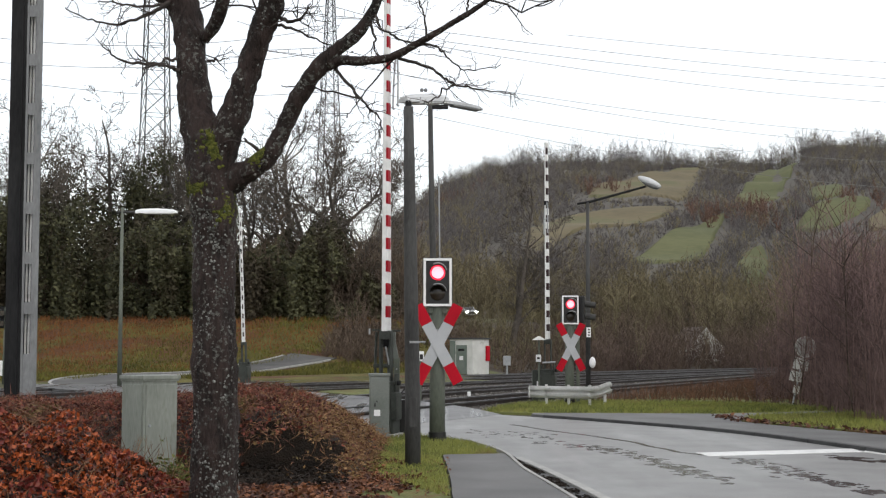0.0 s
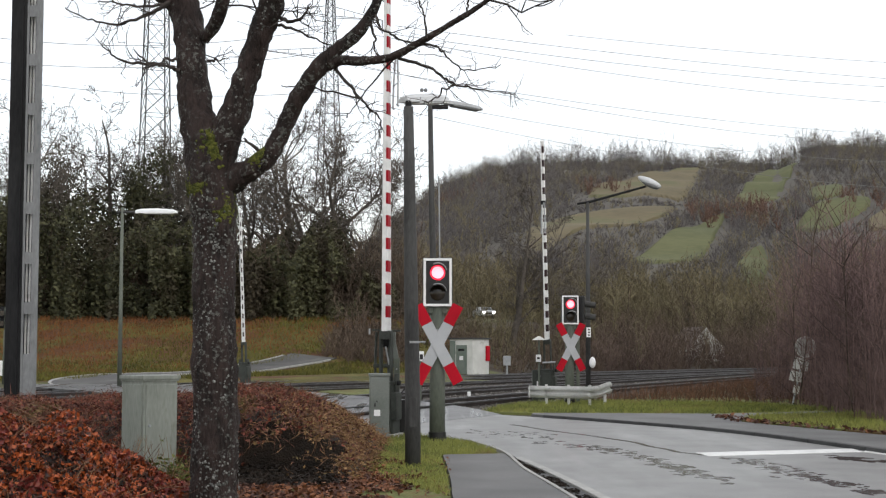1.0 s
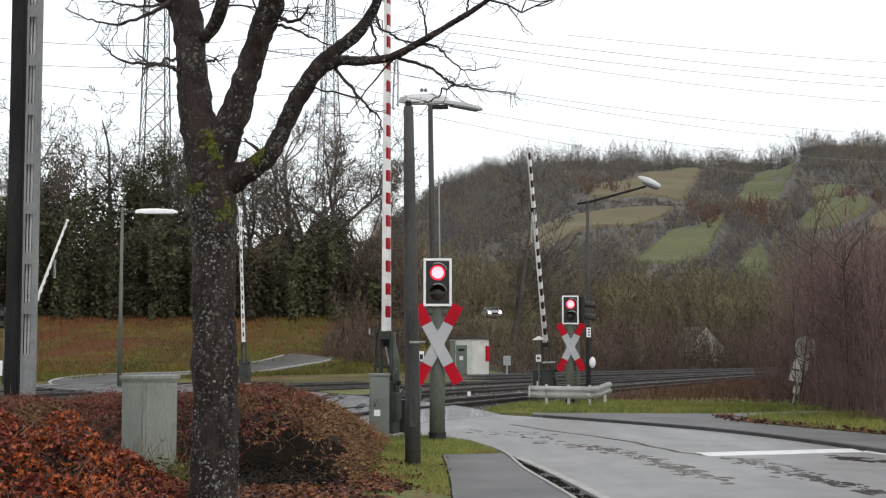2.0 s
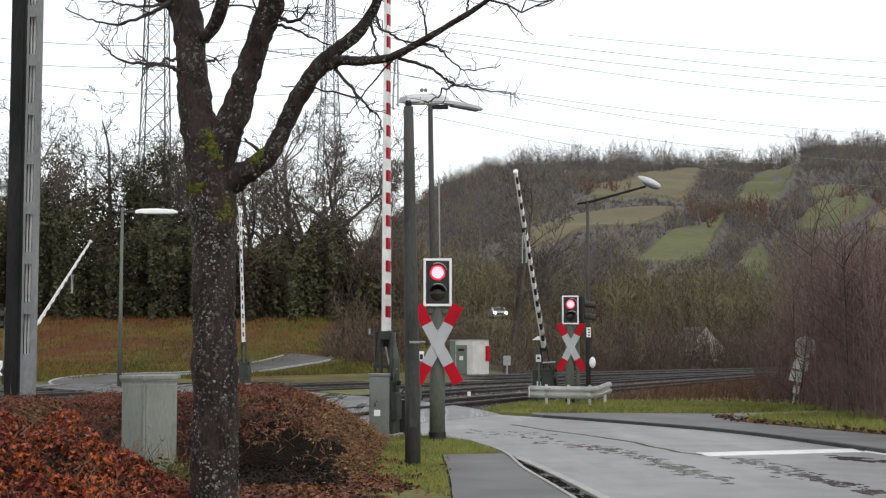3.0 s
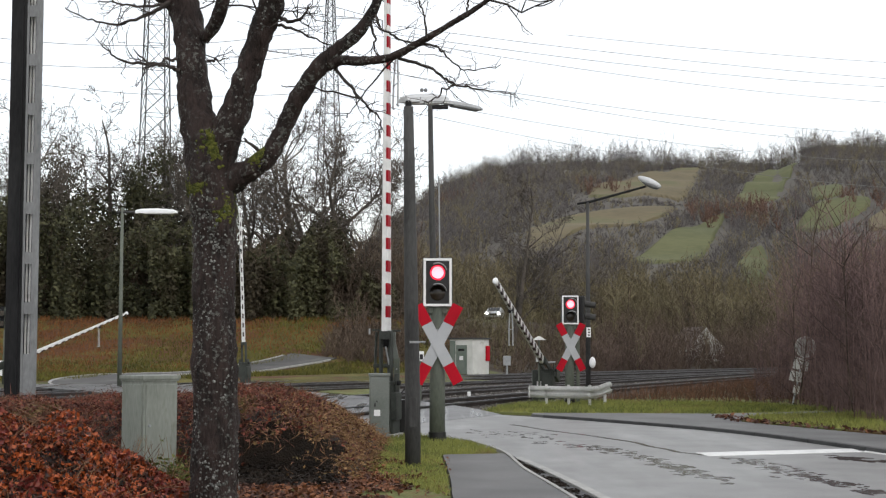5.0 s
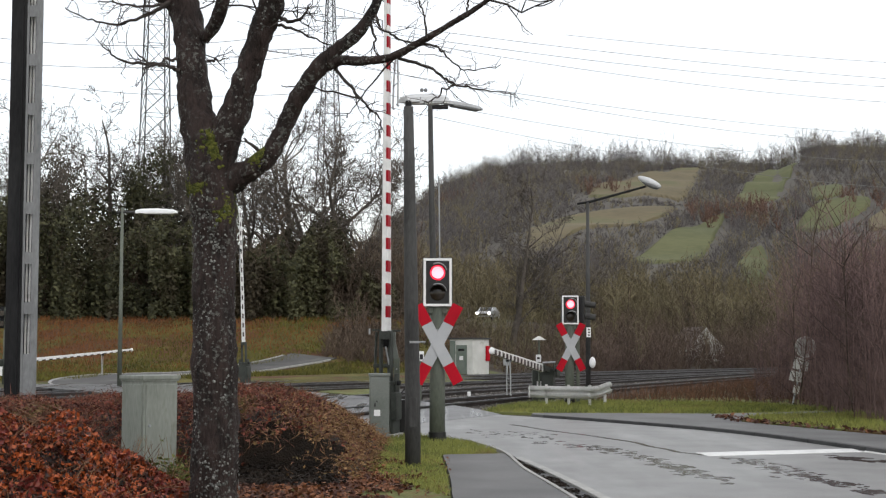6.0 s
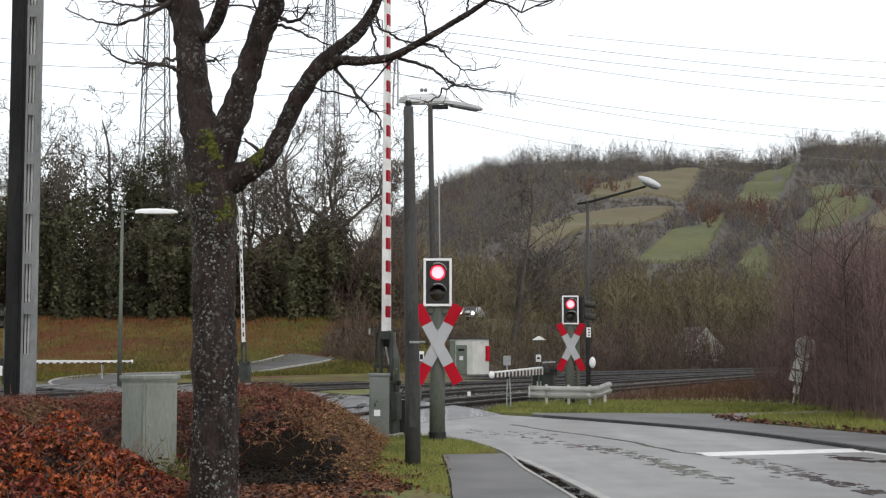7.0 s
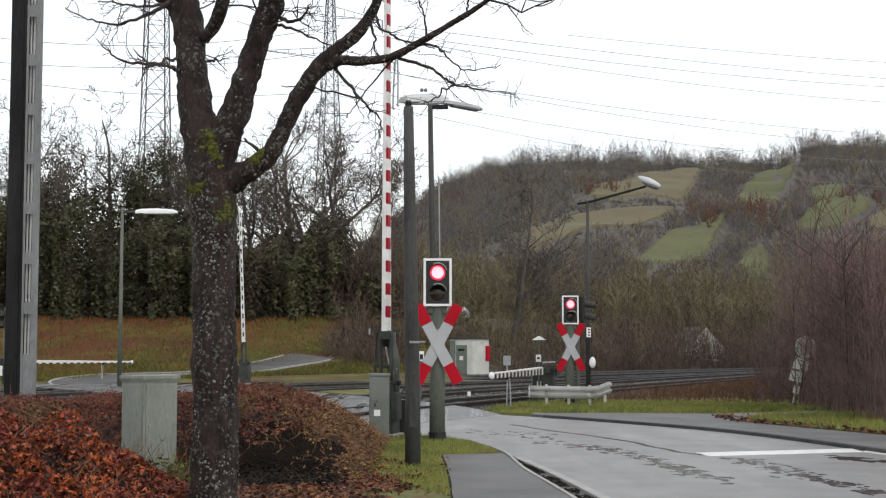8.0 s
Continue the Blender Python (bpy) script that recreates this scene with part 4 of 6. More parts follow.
def machine_guard():
    """Open drive frame of the near boom: crank drum under a top plate, cross beam, bent side arm."""
    g = thing("barrier_drive", "dark green open barrier drive frame", "barrier drive", pose(-0.98, 25.75, 0, 0, 0, 0))
    part("pedestal", box((0.1, 0.0, 0.36), (0.42, 0.3, 0.74), 0.02), "black", g, "black pedestal")
    for sx in (-0.3, -0.05):
        part("upright", tube([(sx, 0, 0.7), (sx + 0.01, 0, 1.6), (sx + 0.03, 0, 2.0)], 0.026, 8), "machine", g)
    part("crank_drum", tube([(-0.1, 0.02, 1.70), (-0.1, 0.02, 1.78), (-0.1, 0.02, 1.84), (-0.1, 0.02, 1.99)], [0.05, 0.10, 0.125, 0.13], 16), "darksteel", g, "dark crank drum", smooth=True)
    part("cross_beam", box((-0.1, -0.02, 1.36), (0.46, 0.07, 0.07), 0.012), "machine", g)
    part("cross_beam", box((-0.1, -0.02, 1.12), (0.42, 0.06, 0.05), 0.01), "machine", g)
    part("push_rod", tube([(-0.1, -0.05, 1.72), (-0.03, -0.05, 1.38)], 0.016, 8), "galv", g)
    part("top_plate", box((-0.14, -0.02, 2.02), (0.54, 0.2, 0.03), 0.006, m=pose(0, 0, 0, 0, 1.5, 0)), "machine", g)
    part("plate_lip", box((-0.40, -0.1, 2.0), (0.03, 0.04, 0.11), 0.005), "galv", g)
    upper = bmesh.new()
    for x0, z0, x1, z1 in ((0.05, 1.98, 0.06, 1.75), (0.06, 1.77, 0.11, 1.5)):
        mid, ang = ((x0 + x1) / 2, -0.3, (z0 + z1) / 2), math.degrees(math.atan2(x1 - x0, z1 - z0))
        box((0, 0, 0), (0.09, 0.1, math.hypot(x1 - x0, z1 - z0) + 0.02), 0.01, upper, m=pose(*mid, 0, ang, 0))
    part("side_arm", upper, "cabinet2", g, "bent grey green arm")
    lower = box((0.12, -0.3, 1.11), (0.11, 0.09, 0.8), 0.012)
    arm = part("arm_bracket", lower, "post", g)
    for z in (0.85, 0.93, 1.3):
        part("bolt", tube([(0.12, -0.345, z), (0.12, -0.365, z)], 0.016, 6), "galv", arm)
    part("cable_loop", tube(smooth_path([(0.2, -0.2, 0.85), (0.3, -0.2, 0.95), (0.33, -0.15, 0.7), (0.3, -0.1, 0.3)], 5).tolist(), 0.012, 6), "darksteel", g)


machine_guard()


# ---------------------------------------------------------------- catenary mast
def catenary_mast():
    a = thing("railway_mast", "steel railway mast of two channels with batten plates", "railway mast", pose(-9.31, 30.2, 0, 0, 0, 0))
    part("foundation", box((0.05, 0.1, 0.0), (1.1, 1.0, 0.26), 0.04), "concrete", a)
    part("base_plate", box((0.05, 0.05, 0.145), (0.9, 0.7, 0.03), 0.008), "mastgalv", a)
    H = 13.0
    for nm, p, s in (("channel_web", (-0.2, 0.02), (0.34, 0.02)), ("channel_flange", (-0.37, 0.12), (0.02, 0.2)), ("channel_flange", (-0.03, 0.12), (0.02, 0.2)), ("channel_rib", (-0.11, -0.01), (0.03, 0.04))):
        part(nm, box((p[0], p[1], H / 2 + 0.1), (*s, H), 0.004), "darksteel", a, "dark steel channel")
    for xx, w in ((0.0, 0.05), (0.255, 0.15)):
        part("flange", box((xx, 0.03, H / 2 + 0.1), (w, 0.03, H), 0.004), "mastgalv", a, "pale galvanised flange")
    for xx in (0.02, 0.09):
        part("inner_bar", box((xx, 0.2, H / 2 + 0.1), (0.042, 0.03, H), 0.004), "railgalv", a, "pale inner bar")
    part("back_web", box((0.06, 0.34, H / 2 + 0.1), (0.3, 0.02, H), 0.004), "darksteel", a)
    z = 1.62
    part("batten_plate", box((0.145, 0.025, 0.85), (0.23, 0.024, 1.45), 0.006), "mastgalv", a)
    while z < H:
        part("batten_plate", box((0.145, 0.02, z + 0.96), (0.23, 0.022, 0.27), 0.006), "mastgalv", a)
        z += 1.115
    a.rotation_euler = (0, radians(-0.12), 0)


catenary_mast()


# ---------------------------------------------------------------- lamps
def flat_head(parent, m, length, width, deep=0.1, shell="lamphead", cover="lampglass"):
    """A flat luminaire along local x."""
    b = bmesh.new()
    rows = []
    for k, w, t in ((0, 0.5, 0.6), (0.12, 0.8, 0.9), (0.5, 1, 1), (0.9, 0.9, 0.8), (1, 0.5, 0.4)):
        rows.append([b.verts.new((length * k, sy * w * width / 2, zz * t * deep)) for sy, zz in ((-1, 0), (-0.9, 0.6), (-0.5, 1), (0.5, 1), (0.9, 0.6), (1, 0))])
    for r, s in zip(rows, rows[1:]):
        for k in range(5):
            b.faces.new((r[k], r[k + 1], s[k + 1], s[k]))
        b.faces.new((r[5], r[0], s[0], s[5]))
    b.faces.new(rows[0][::-1])
    b.faces.new(rows[-1])
    head = part("lamp_head", b, shell, parent, "flat lamp head", m=m, smooth=False)
    c = box((length * 0.55, 0, -0.012), (length * 0.7, width * 0.8, 0.03), 0.01)
    part("lamp_cover", c, cover, head, "flat lamp cover")
    return head


def street_lamp_near():
    s = thing("street_lamp", "tapered grey street lamp post on the verge", "street lamp", pose(-0.41, 18.75, 0, 0, 0, 0), group="street lamps")
    part("post", tube([(0.0, 0, 0), (-0.005, 0, 1.0), (-0.03, 0, 2.5), (-0.055, 0, 4.0), (-0.07, 0, 5.02)], [0.108, 0.105, 0.095, 0.08, 0.067], 20), "lamppost", s, smooth=True)
    part("door", box((0.0, -0.1, 0.8), (0.1, 0.02, 0.4), 0.01), "lamppost", s)
    part("band", tube([(-0.01, 0, 1.74), (-0.01, 0, 1.77)], 0.103, 20), "galv", s)
    part("band_screw", tube([(0.09, -0.05, 1.755), (0.17, -0.05, 1.755)], 0.012, 8), "galv", s)
    part("neck", tube([(-0.07, 0, 5.0), (-0.07, 0, 5.1)], 0.045, 12), "darksteel", s)
    flat_head(s, pose(-0.14, 0, 5.08, 0, -9, 58), 1.1, 0.34, 0.12)
    bm = bmesh.new()
    for x in (0.11, 0.165):
        bmesh.ops.create_uvsphere(bm, u_segments=8, v_segments=6, radius=0.028, matrix=pose(x, 0.3, 5.31))
    part("light_sensor", bm, "mastgalv", s)


def street_lamp_back():
    s = thing("street_lamp", "slim street lamp with long flat head behind the signal", "street lamp", pose(-0.18, 25.4, 0, 0, 0, 0), group="street lamps")
    part("post", tube([(0.06, 0, 0), (0.02, 0, 2.5), (-0.03, 0, 4.2), (-0.06, 0, 6.25)], [0.075, 0.065, 0.055, 0.045], 16), "lamppost", s, smooth=True)
    part("cable", tube([(0.13, -0.02, 2.6), (0.10, -0.02, 4.9)], 0.012, 6), "galv", s)
    part("arm", box((0.1, 0.02, 6.22), (0.36, 0.1, 0.08), 0.02), "darksteel", s)
    flat_head(s, pose(0.2, 0, 6.28, 0, 5, 25), 0.8, 0.22, 0.08, "galv", "mastgalv")


def street_lamp_right():
    s = thing("street_lamp", "street lamp with raised arm by the tracks", "street lamp", pose(5.3, 50.0, 0, 0, 0, 0), group="street lamps")
    part("post", tube([(0, 0, 0), (0.02, 0, 3.5), (0.03, 0, 7.1)], [0.1, 0.08, 0.055], 14), "lamppost", s, smooth=True)
    part("arm", tube([(-0.35, 0.0, 7.05), (0.1, 0, 7.12), (2.2, 0, 7.7)], [0.04, 0.05, 0.04], 10), "darksteel", s)
    bm = bmesh.new()
    bmesh.ops.create_uvsphere(bm, u_segments=18, v_segments=10, radius=0.5)
    bmesh.ops.scale(bm, vec=(0.95, 0.45, 0.28), verts=bm.verts)
    head = part("lamp_head", bm, "lamphead", s, "oval pale lamp head", m=pose(2.32, 0, 7.86, 0, 26, -20), smooth=True)
    c = bmesh.new()
    bmesh.ops.create_uvsphere(c, u_segments=16, v_segments=8, radius=0.4)
    bmesh.ops.scale(c, vec=(0.9, 0.42, 0.3), verts=c.verts)
    part("lamp_cover", c, "mastgalv", head, "grey underside cover", m=pose(0.1, -0.05, -0.07), smooth=True)
    part("plate", box((0.02, -0.1, 2.32), (0.16, 0.02, 0.36), 0.01), "white", s, "white plate with dark bars")
    for z in (2.22, 2.32, 2.42):
        part("plate_bar", box((0.03, -0.113, z), (0.07, 0.006, 0.05)), "black", s)
    bm = bmesh.new()
    bmesh.ops.create_uvsphere(bm, u_segments=14, v_segments=10, radius=0.12)
    bmesh.ops.scale(bm, vec=(1, 1, 1.7), verts=bm.verts)
    part("white_globe", bm, "white", s, "white oval globe", m=pose(0.15, -0.1, 1.22), smooth=True)


def street_lamp_left():
    s = thing("street_lamp", "street lamp with long white head by the far road", "street lamp", pose(-13.35, 56.5, 0, 0, 0, 0), group="street lamps")
    part("post", tube([(0, 0, 0), (0, 0, 3.5), (0, 0, 7.6)], [0.1, 0.08, 0.06], 14), "post", s, smooth=True)
    part("arm", tube([(-0.25, 0.0, 7.4), (0.6, 0, 7.42)], 0.05, 8), "lamppost", s)
    flat_head(s, pose(0.55, 0, 7.36, 0, 0, 0), 1.75, 0.35, 0.2, "lampglass")


street_lamp_near()
street_lamp_back()
street_lamp_right()
street_lamp_left()


# ---------------------------------------------------------------- the tree
def big_tree():
    t = thing("tree", "bare lichen-covered tree with mossy forks", "tree", pose(-2.35, 14.0, -0.05), group="roadside trees")
    base = Vector((-2.35, 14.0, -0.05))
    # main limbs: place and radius
    limbs, small = [], []
    limbs.append(("trunk", [(*(-2.317, 14.000, -0.045), 0.30), (*(-2.319, 14.000, 0.153), 0.25), (*(-2.319, 14.000, 0.609), 0.235), (*(-2.338, 14.000, 1.642), 0.218), (*(-2.354, 14.000, 2.511), 0.215), (*(-2.360, 14.000, 2.978), 0.235), (*(-2.388, 14.000, 3.330), 0.25), (*(-2.420, 14.000, 3.577), 0.255), (*(-2.494, 14.000, 3.860), 0.205), (*(-2.590, 14.050, 4.225), 0.168), (*(-2.635, 14.100, 4.653), 0.15), (*(-2.694, 14.200, 5.038), 0.155), (*(-2.784, 14.300, 5.368), 0.16), (*(-2.935, 14.500, 5.980), 0.13), (*(-3.019, 14.700, 6.867), 0.07)], 22))
    limbs.append(("limb", [(*(-2.373, 14.000, 3.507), 0.2), (*(-2.263, 13.950, 3.794), 0.175), (*(-2.148, 13.900, 4.079), 0.155), (*(-2.028, 13.850, 4.423), 0.13), (*(-1.925, 13.800, 4.706), 0.122), (*(-1.822, 13.700, 4.976), 0.124), (*(-1.736, 13.600, 5.185), 0.122), (*(-1.620, 13.500, 5.622), 0.1), (*(-1.500, 13.400, 6.288), 0.05)], 18))
    limbs.append(("limb", [(*(-2.271, 14.000, 3.330), 0.15), (*(-2.054, 13.900, 3.446), 0.13), (*(-1.821, 13.800, 3.573), 0.10), (*(-1.679, 13.750, 3.763), 0.09), (*(-1.560, 13.700, 4.015), 0.088), (*(-1.420, 13.600, 4.257), 0.092), (*(-1.258, 13.500, 4.455), 0.088), (*(-1.085, 13.450, 4.617), 0.074), (*(-0.868, 13.400, 4.788), 0.062), (*(-0.725, 13.350, 4.959), 0.05), (*(-0.628, 13.300, 5.163), 0.045), (*(-0.524, 13.200, 5.477), 0.03)], 14))
    limbs.append(("branch", [(*(-1.184, 13.500, 4.467), 0.05), (*(-1.007, 13.400, 4.514), 0.05), (*(-0.804, 13.300, 4.493), 0.043), (*(-0.521, 13.200, 4.505), 0.036), (*(-0.270, 13.100, 4.606), 0.035), (*(0.033, 13.000, 4.766), 0.03), (*(0.277, 12.900, 4.891), 0.027), (*(0.491, 12.800, 5.019), 0.02)], 10))
    limbs.append(("branch", [(*(-2.502, 14.100, 4.893), 0.06), (*(-2.380, 14.000, 5.020), 0.065), (*(-2.289, 13.900, 5.203), 0.068), (*(-2.207, 13.800, 5.474), 0.05)], 10))
    limbs.append(("branch", [(*(-2.745, 14.200, 5.220), 0.09), (*(-2.896, 14.200, 5.311), 0.08), (*(-3.029, 14.200, 5.414), 0.07), (*(-3.200, 14.200, 5.646), 0.05)], 10))
    small.append([(*(-2.726, 14.000, 4.513), 0.028), (*(-2.824, 13.900, 4.563), 0.024), (*(-3.024, 13.800, 4.559), 0.018), (*(-3.280, 13.700, 4.591), 0.013), (*(-3.394, 13.600, 4.662), 0.009), (*(-3.488, 13.600, 4.760), 0.006)])
    small.append([(*(-2.764, 14.000, 4.661), 0.02), (*(-2.884, 13.900, 4.622), 0.016), (*(-3.025, 13.800, 4.577), 0.012), (*(-3.178, 13.800, 4.718), 0.006)])
    small.append([(*(-2.855, 14.000, 5.259), 0.03), (*(-3.009, 13.900, 5.132), 0.024), (*(-3.218, 13.800, 5.012), 0.017), (*(-3.453, 13.700, 4.964), 0.012), (*(-3.630, 13.600, 4.998), 0.009), (*(-3.815, 13.500, 5.077), 0.006)])
    small.append([(*(-2.934, 14.100, 5.255), 0.022), (*(-3.208, 14.000, 5.217), 0.014), (*(-3.415, 14.000, 5.253), 0.01), (*(-3.610, 14.000, 5.277), 0.007)])
    small.append([(*(-1.088, 13.500, 4.467), 0.022), (*(-0.950, 13.400, 4.287), 0.019), (*(-0.803, 13.300, 4.098), 0.016), (*(-0.691, 13.300, 3.985), 0.012), (*(-0.612, 13.300, 3.895), 0.009), (*(-0.623, 13.300, 3.704), 0.006)])
    small.append([(*(-0.438, 13.200, 4.499), 0.02), (*(-0.198, 13.100, 4.411), 0.017), (*(0.005, 13.000, 4.262), 0.014), (*(0.120, 13.000, 4.196), 0.012), (*(0.332, 13.000, 4.152), 0.009), (*(0.550, 13.000, 4.119), 0.006), (*(0.730, 13.000, 4.097), 0.004)])
    small.append([(*(0.120, 13.000, 4.196), 0.012), (*(0.005, 13.000, 4.141), 0.01), (*(-0.104, 13.000, 4.042), 0.008), (*(-0.212, 13.000, 3.998), 0.005)])
    small.append([(*(-0.215, 13.100, 4.628), 0.015), (*(-0.022, 13.000, 4.539), 0.012), (*(0.087, 12.900, 4.396), 0.009), (*(0.249, 12.900, 4.319), 0.007), (*(0.574, 12.900, 4.357), 0.004)])
    small.append([(*(-0.686, 13.350, 5.033), 0.02), (*(-0.638, 13.300, 4.850), 0.016), (*(-0.526, 13.300, 4.754), 0.013), (*(-0.330, 13.300, 4.680), 0.009), (*(-0.078, 13.300, 4.623), 0.006)])
    small.append([(*(-0.727, 13.400, 4.903), 0.018), (*(-0.682, 13.300, 4.708), 0.012), (*(-0.648, 13.300, 4.566), 0.008), (*(-0.525, 13.300, 4.482), 0.005)])
    small.append([(*(-0.159, 13.000, 4.650), 0.014), (*(-0.175, 13.000, 4.833), 0.01), (*(-0.230, 13.000, 5.000), 0.007), (*(-0.269, 13.000, 5.139), 0.005)])
    small.append([(*(0.223, 12.900, 4.847), 0.015), (*(0.239, 12.900, 4.957), 0.011), (*(0.228, 12.900, 5.085), 0.008)])
    small.append([(*(-1.696, 13.700, 5.035), 0.03), (*(-1.568, 13.600, 4.963), 0.022), (*(-1.415, 13.500, 4.985), 0.014), (*(-1.342, 13.500, 5.112), 0.007)])
    small.append([(*(-1.683, 13.700, 4.947), 0.02), (*(-1.471, 13.500, 4.841), 0.014), (*(-1.262, 13.400, 4.731), 0.009), (*(-1.093, 13.400, 4.651), 0.005)])
    small.append([(*(-0.466, 13.200, 4.516), 0.012), (*(-0.764, 13.600, 4.257), 0.009), (*(-0.934, 13.600, 4.027), 0.006), (*(-0.979, 13.600, 3.980), 0.004)])
    small.append([(*(-2.463, 14.000, 4.643), 0.022), (*(-2.329, 13.900, 4.628), 0.01), (*(-2.213, 13.900, 4.652), 0.005)])
    small.append([(*(-0.821, 13.600, 4.170), 0.012), (*(-1.287, 13.700, 4.288), 0.009), (*(-1.632, 13.700, 4.323), 0.006)])
    small.append([(*(-1.781, 13.800, 3.596), 0.03), (*(-2.028, 13.700, 3.784), 0.012)])
    r = np.random.default_rng(3)
    surfaces = []
    for nm, pts, sides in limbs:
        p = smooth_path(pts, 11)
        bm = bmesh.new()
        c = [Vector(q[:3]) - base for q in p]
        tube(c, [max(q[3], 0.01) for q in p], sides, bm)
        for v in bm.verts:
            n = noise.noise(Vector((v.co.x * 5, v.co.y * 5, v.co.z * 1.6))) * 0.028 + noise.noise(Vector((v.co.x * 15, v.co.y * 15, v.co.z * 9))) * 0.028
            axis = min(range(len(c)), key=lambda i: (c[i] - v.co).length_squared)
            v.co += (v.co - c[axis]).normalized() * n * min(p[axis][3] / 0.15, 1.2)
        part(nm, bm, "bark", t, "dark ridged bark" if nm == "trunk" else "", smooth=True)
        surfaces += [(np.array(c[i]), p[i][3], np.array((c[min(i + 1, len(c) - 1)] - c[max(i - 1, 0)]).normalized())) for i in range(len(c))]
    segs = []

    def twig(o, d, length, rad, level):
        steps = 5
        q = o
        for k in range(steps):
            d = d + r.normal(size=3) * 0.24 + np.array([0, 0, 0.05])
            d /= np.linalg.norm(d)
            n = q + d * length / steps
            segs.append((q, n, rad * (1 - 0.6 * k / steps), rad * (1 - 0.6 * (k + 1) / steps)))
            if level < 2 and r.random() < 0.62:
                s = d + r.normal(size=3) * 0.75
                twig(n, s / np.linalg.norm(s), length * r.uniform(0.25, 0.6), rad * 0.6, level + 1)
            q = n
        segs.append((q, q + d * 0.02, rad * 0.75, rad * 0.4))

    for pts in small:
        p = smooth_path(pts, 5)
        c = p[:, :3] - np.array(base)
        for i in range(len(c) - 1):
            w = r.normal(size=3) * 0.008
            c[i + 1] += w
            segs.append((c[i], c[i + 1], p[i][3], p[i + 1][3]))
            if i > 3 and r.random() < 0.5:
                d = (c[i + 1] - c[i]) / np.linalg.norm(c[i + 1] - c[i]) + r.normal(size=3) * 0.7
                twig(c[i], d / np.linalg.norm(d), r.uniform(0.1, 0.38), max(p[i][3] * 0.5, 0.0045), 1)
    for o, rad, d in surfaces:
        if o[2] > 5.0 and r.random() < 0.10:
            s = r.normal(size=3) + d * 0.6
            twig(o, s / np.linalg.norm(s), r.uniform(0.5, 1.1), 0.013, 0)
    tagged(part("fine_branching", seg_mesh("fine_branching", segs), "twig", t, "thin knotty twigs"), kind="stuff")
    # lichen scales and moss cushions on the bark
    trunk_spots = [q for q in surfaces if q[0][2] < 3.4]
    for nm, mt, count, size in (("lichen", "lichen", 3000, 0.0105), ("moss", "moss", 900, 0.013)):
        v, f, patch = [], [], 0
        for _ in range(count):
            if nm == "moss":
                x0, z0, sp, face = [(-0.03, 3.77, 0.07, (0.6, -0.8, 0.1)), (0.5, 3.62, 0.05, (-0.2, -0.7, 0.7)), (-0.05, 3.39, 0.04, (-0.6, -0.8, 0)), (-0.02, 3.13, 0.06, (0.7, -0.7, 0)), (-0.03, 3.70, 0.06, (0.5, -0.8, 0))][r.integers(0, 5)]
                o, rad, d = min(surfaces, key=lambda s: abs(s[0][2] - z0) + 0.8 * abs(s[0][0] - x0))
                o = o + d * r.normal() * sp
                turn0 = np.array(face)
            else:
                patch = (patch + 1) if patch % 14 else 1
                if patch == 1:
                    spot = trunk_spots[r.integers(0, len(trunk_spots))] if r.random() < 0.6 else surfaces[r.integers(0, len(surfaces))]
                    turn0 = r.normal(size=3)
                o, rad, d = spot
                o = o + d * r.normal() * 0.12
            side = turn0 + r.normal(size=3) * (0.28 if nm == "moss" else 0.35) + np.array([0, 0.0 if nm == "moss" else -0.4, 0])
            side -= side.dot(d) * d
            side /= np.linalg.norm(side)
            a = np.cross(d, side)
            s = size * r.uniform(0.5, 1.7) * (1.3 if nm == "moss" else 1)
            ce = o + side * (rad + (0.004 if nm == "lichen" else 0.012))
            k0 = len(v)
            m = 7
            for k in range(m):
                q = s * r.uniform(0.6, 1.2)
                th = 2 * math.pi * k / m
                v.append(ce + (a * math.cos(th) + d * math.sin(th)) * q - side * (0.006 + q * q / max(rad, 0.05) * 0.5))
            v.append(ce + side * (0.0005 if nm == "lichen" else s * 0.3))
            f += [(k0 + k, k0 + (k + 1) % m, k0 + m) for k in range(m)]
        tagged(part(nm, raw(nm, v, f), mt, t, "pale lichen scales" if nm == "lichen" else "yellow green moss cushions"), kind="stuff")


big_tree()


# ---------------------------------------------------------------- undergrowth in front
def profile_height(x, knots):
    return np.interp(x, [k[0] for k in knots], [k[1] for k in knots])


def mound(name, xr, yr, height, nx=60, ny=30):
    """Lumpy inner body of a hedge or bush."""
    xs, ys = np.linspace(*xr, nx), np.linspace(*yr, ny)
    v = []
    for y in ys:
        for x in xs:
            z = height(x, y)
            v.append((x, y, max(z, 0) * 0.80 - 0.05 + 0.07 * noise.noise(Vector((x * 2.2, y * 2.2, 3.1))) * min(1, z * 2)))
    f = [(j * nx + i, j * nx + i + 1, (j + 1) * nx + i + 1, (j + 1) * nx + i) for j in range(ny - 1) for i in range(nx - 1)]
    return raw(name, v, f)


BRAMBLE_X = [(-12, 0.8), (-6.5, 0.84), (-5.0, 0.88), (-4.0, 0.97), (-3.0, 1.03), (-2.2, 0.97), (-1.7, 0.72), (-1.3, 0.43), (-1.0, 0.18), (-0.8, 0.0), (-0.5, 0.0)]


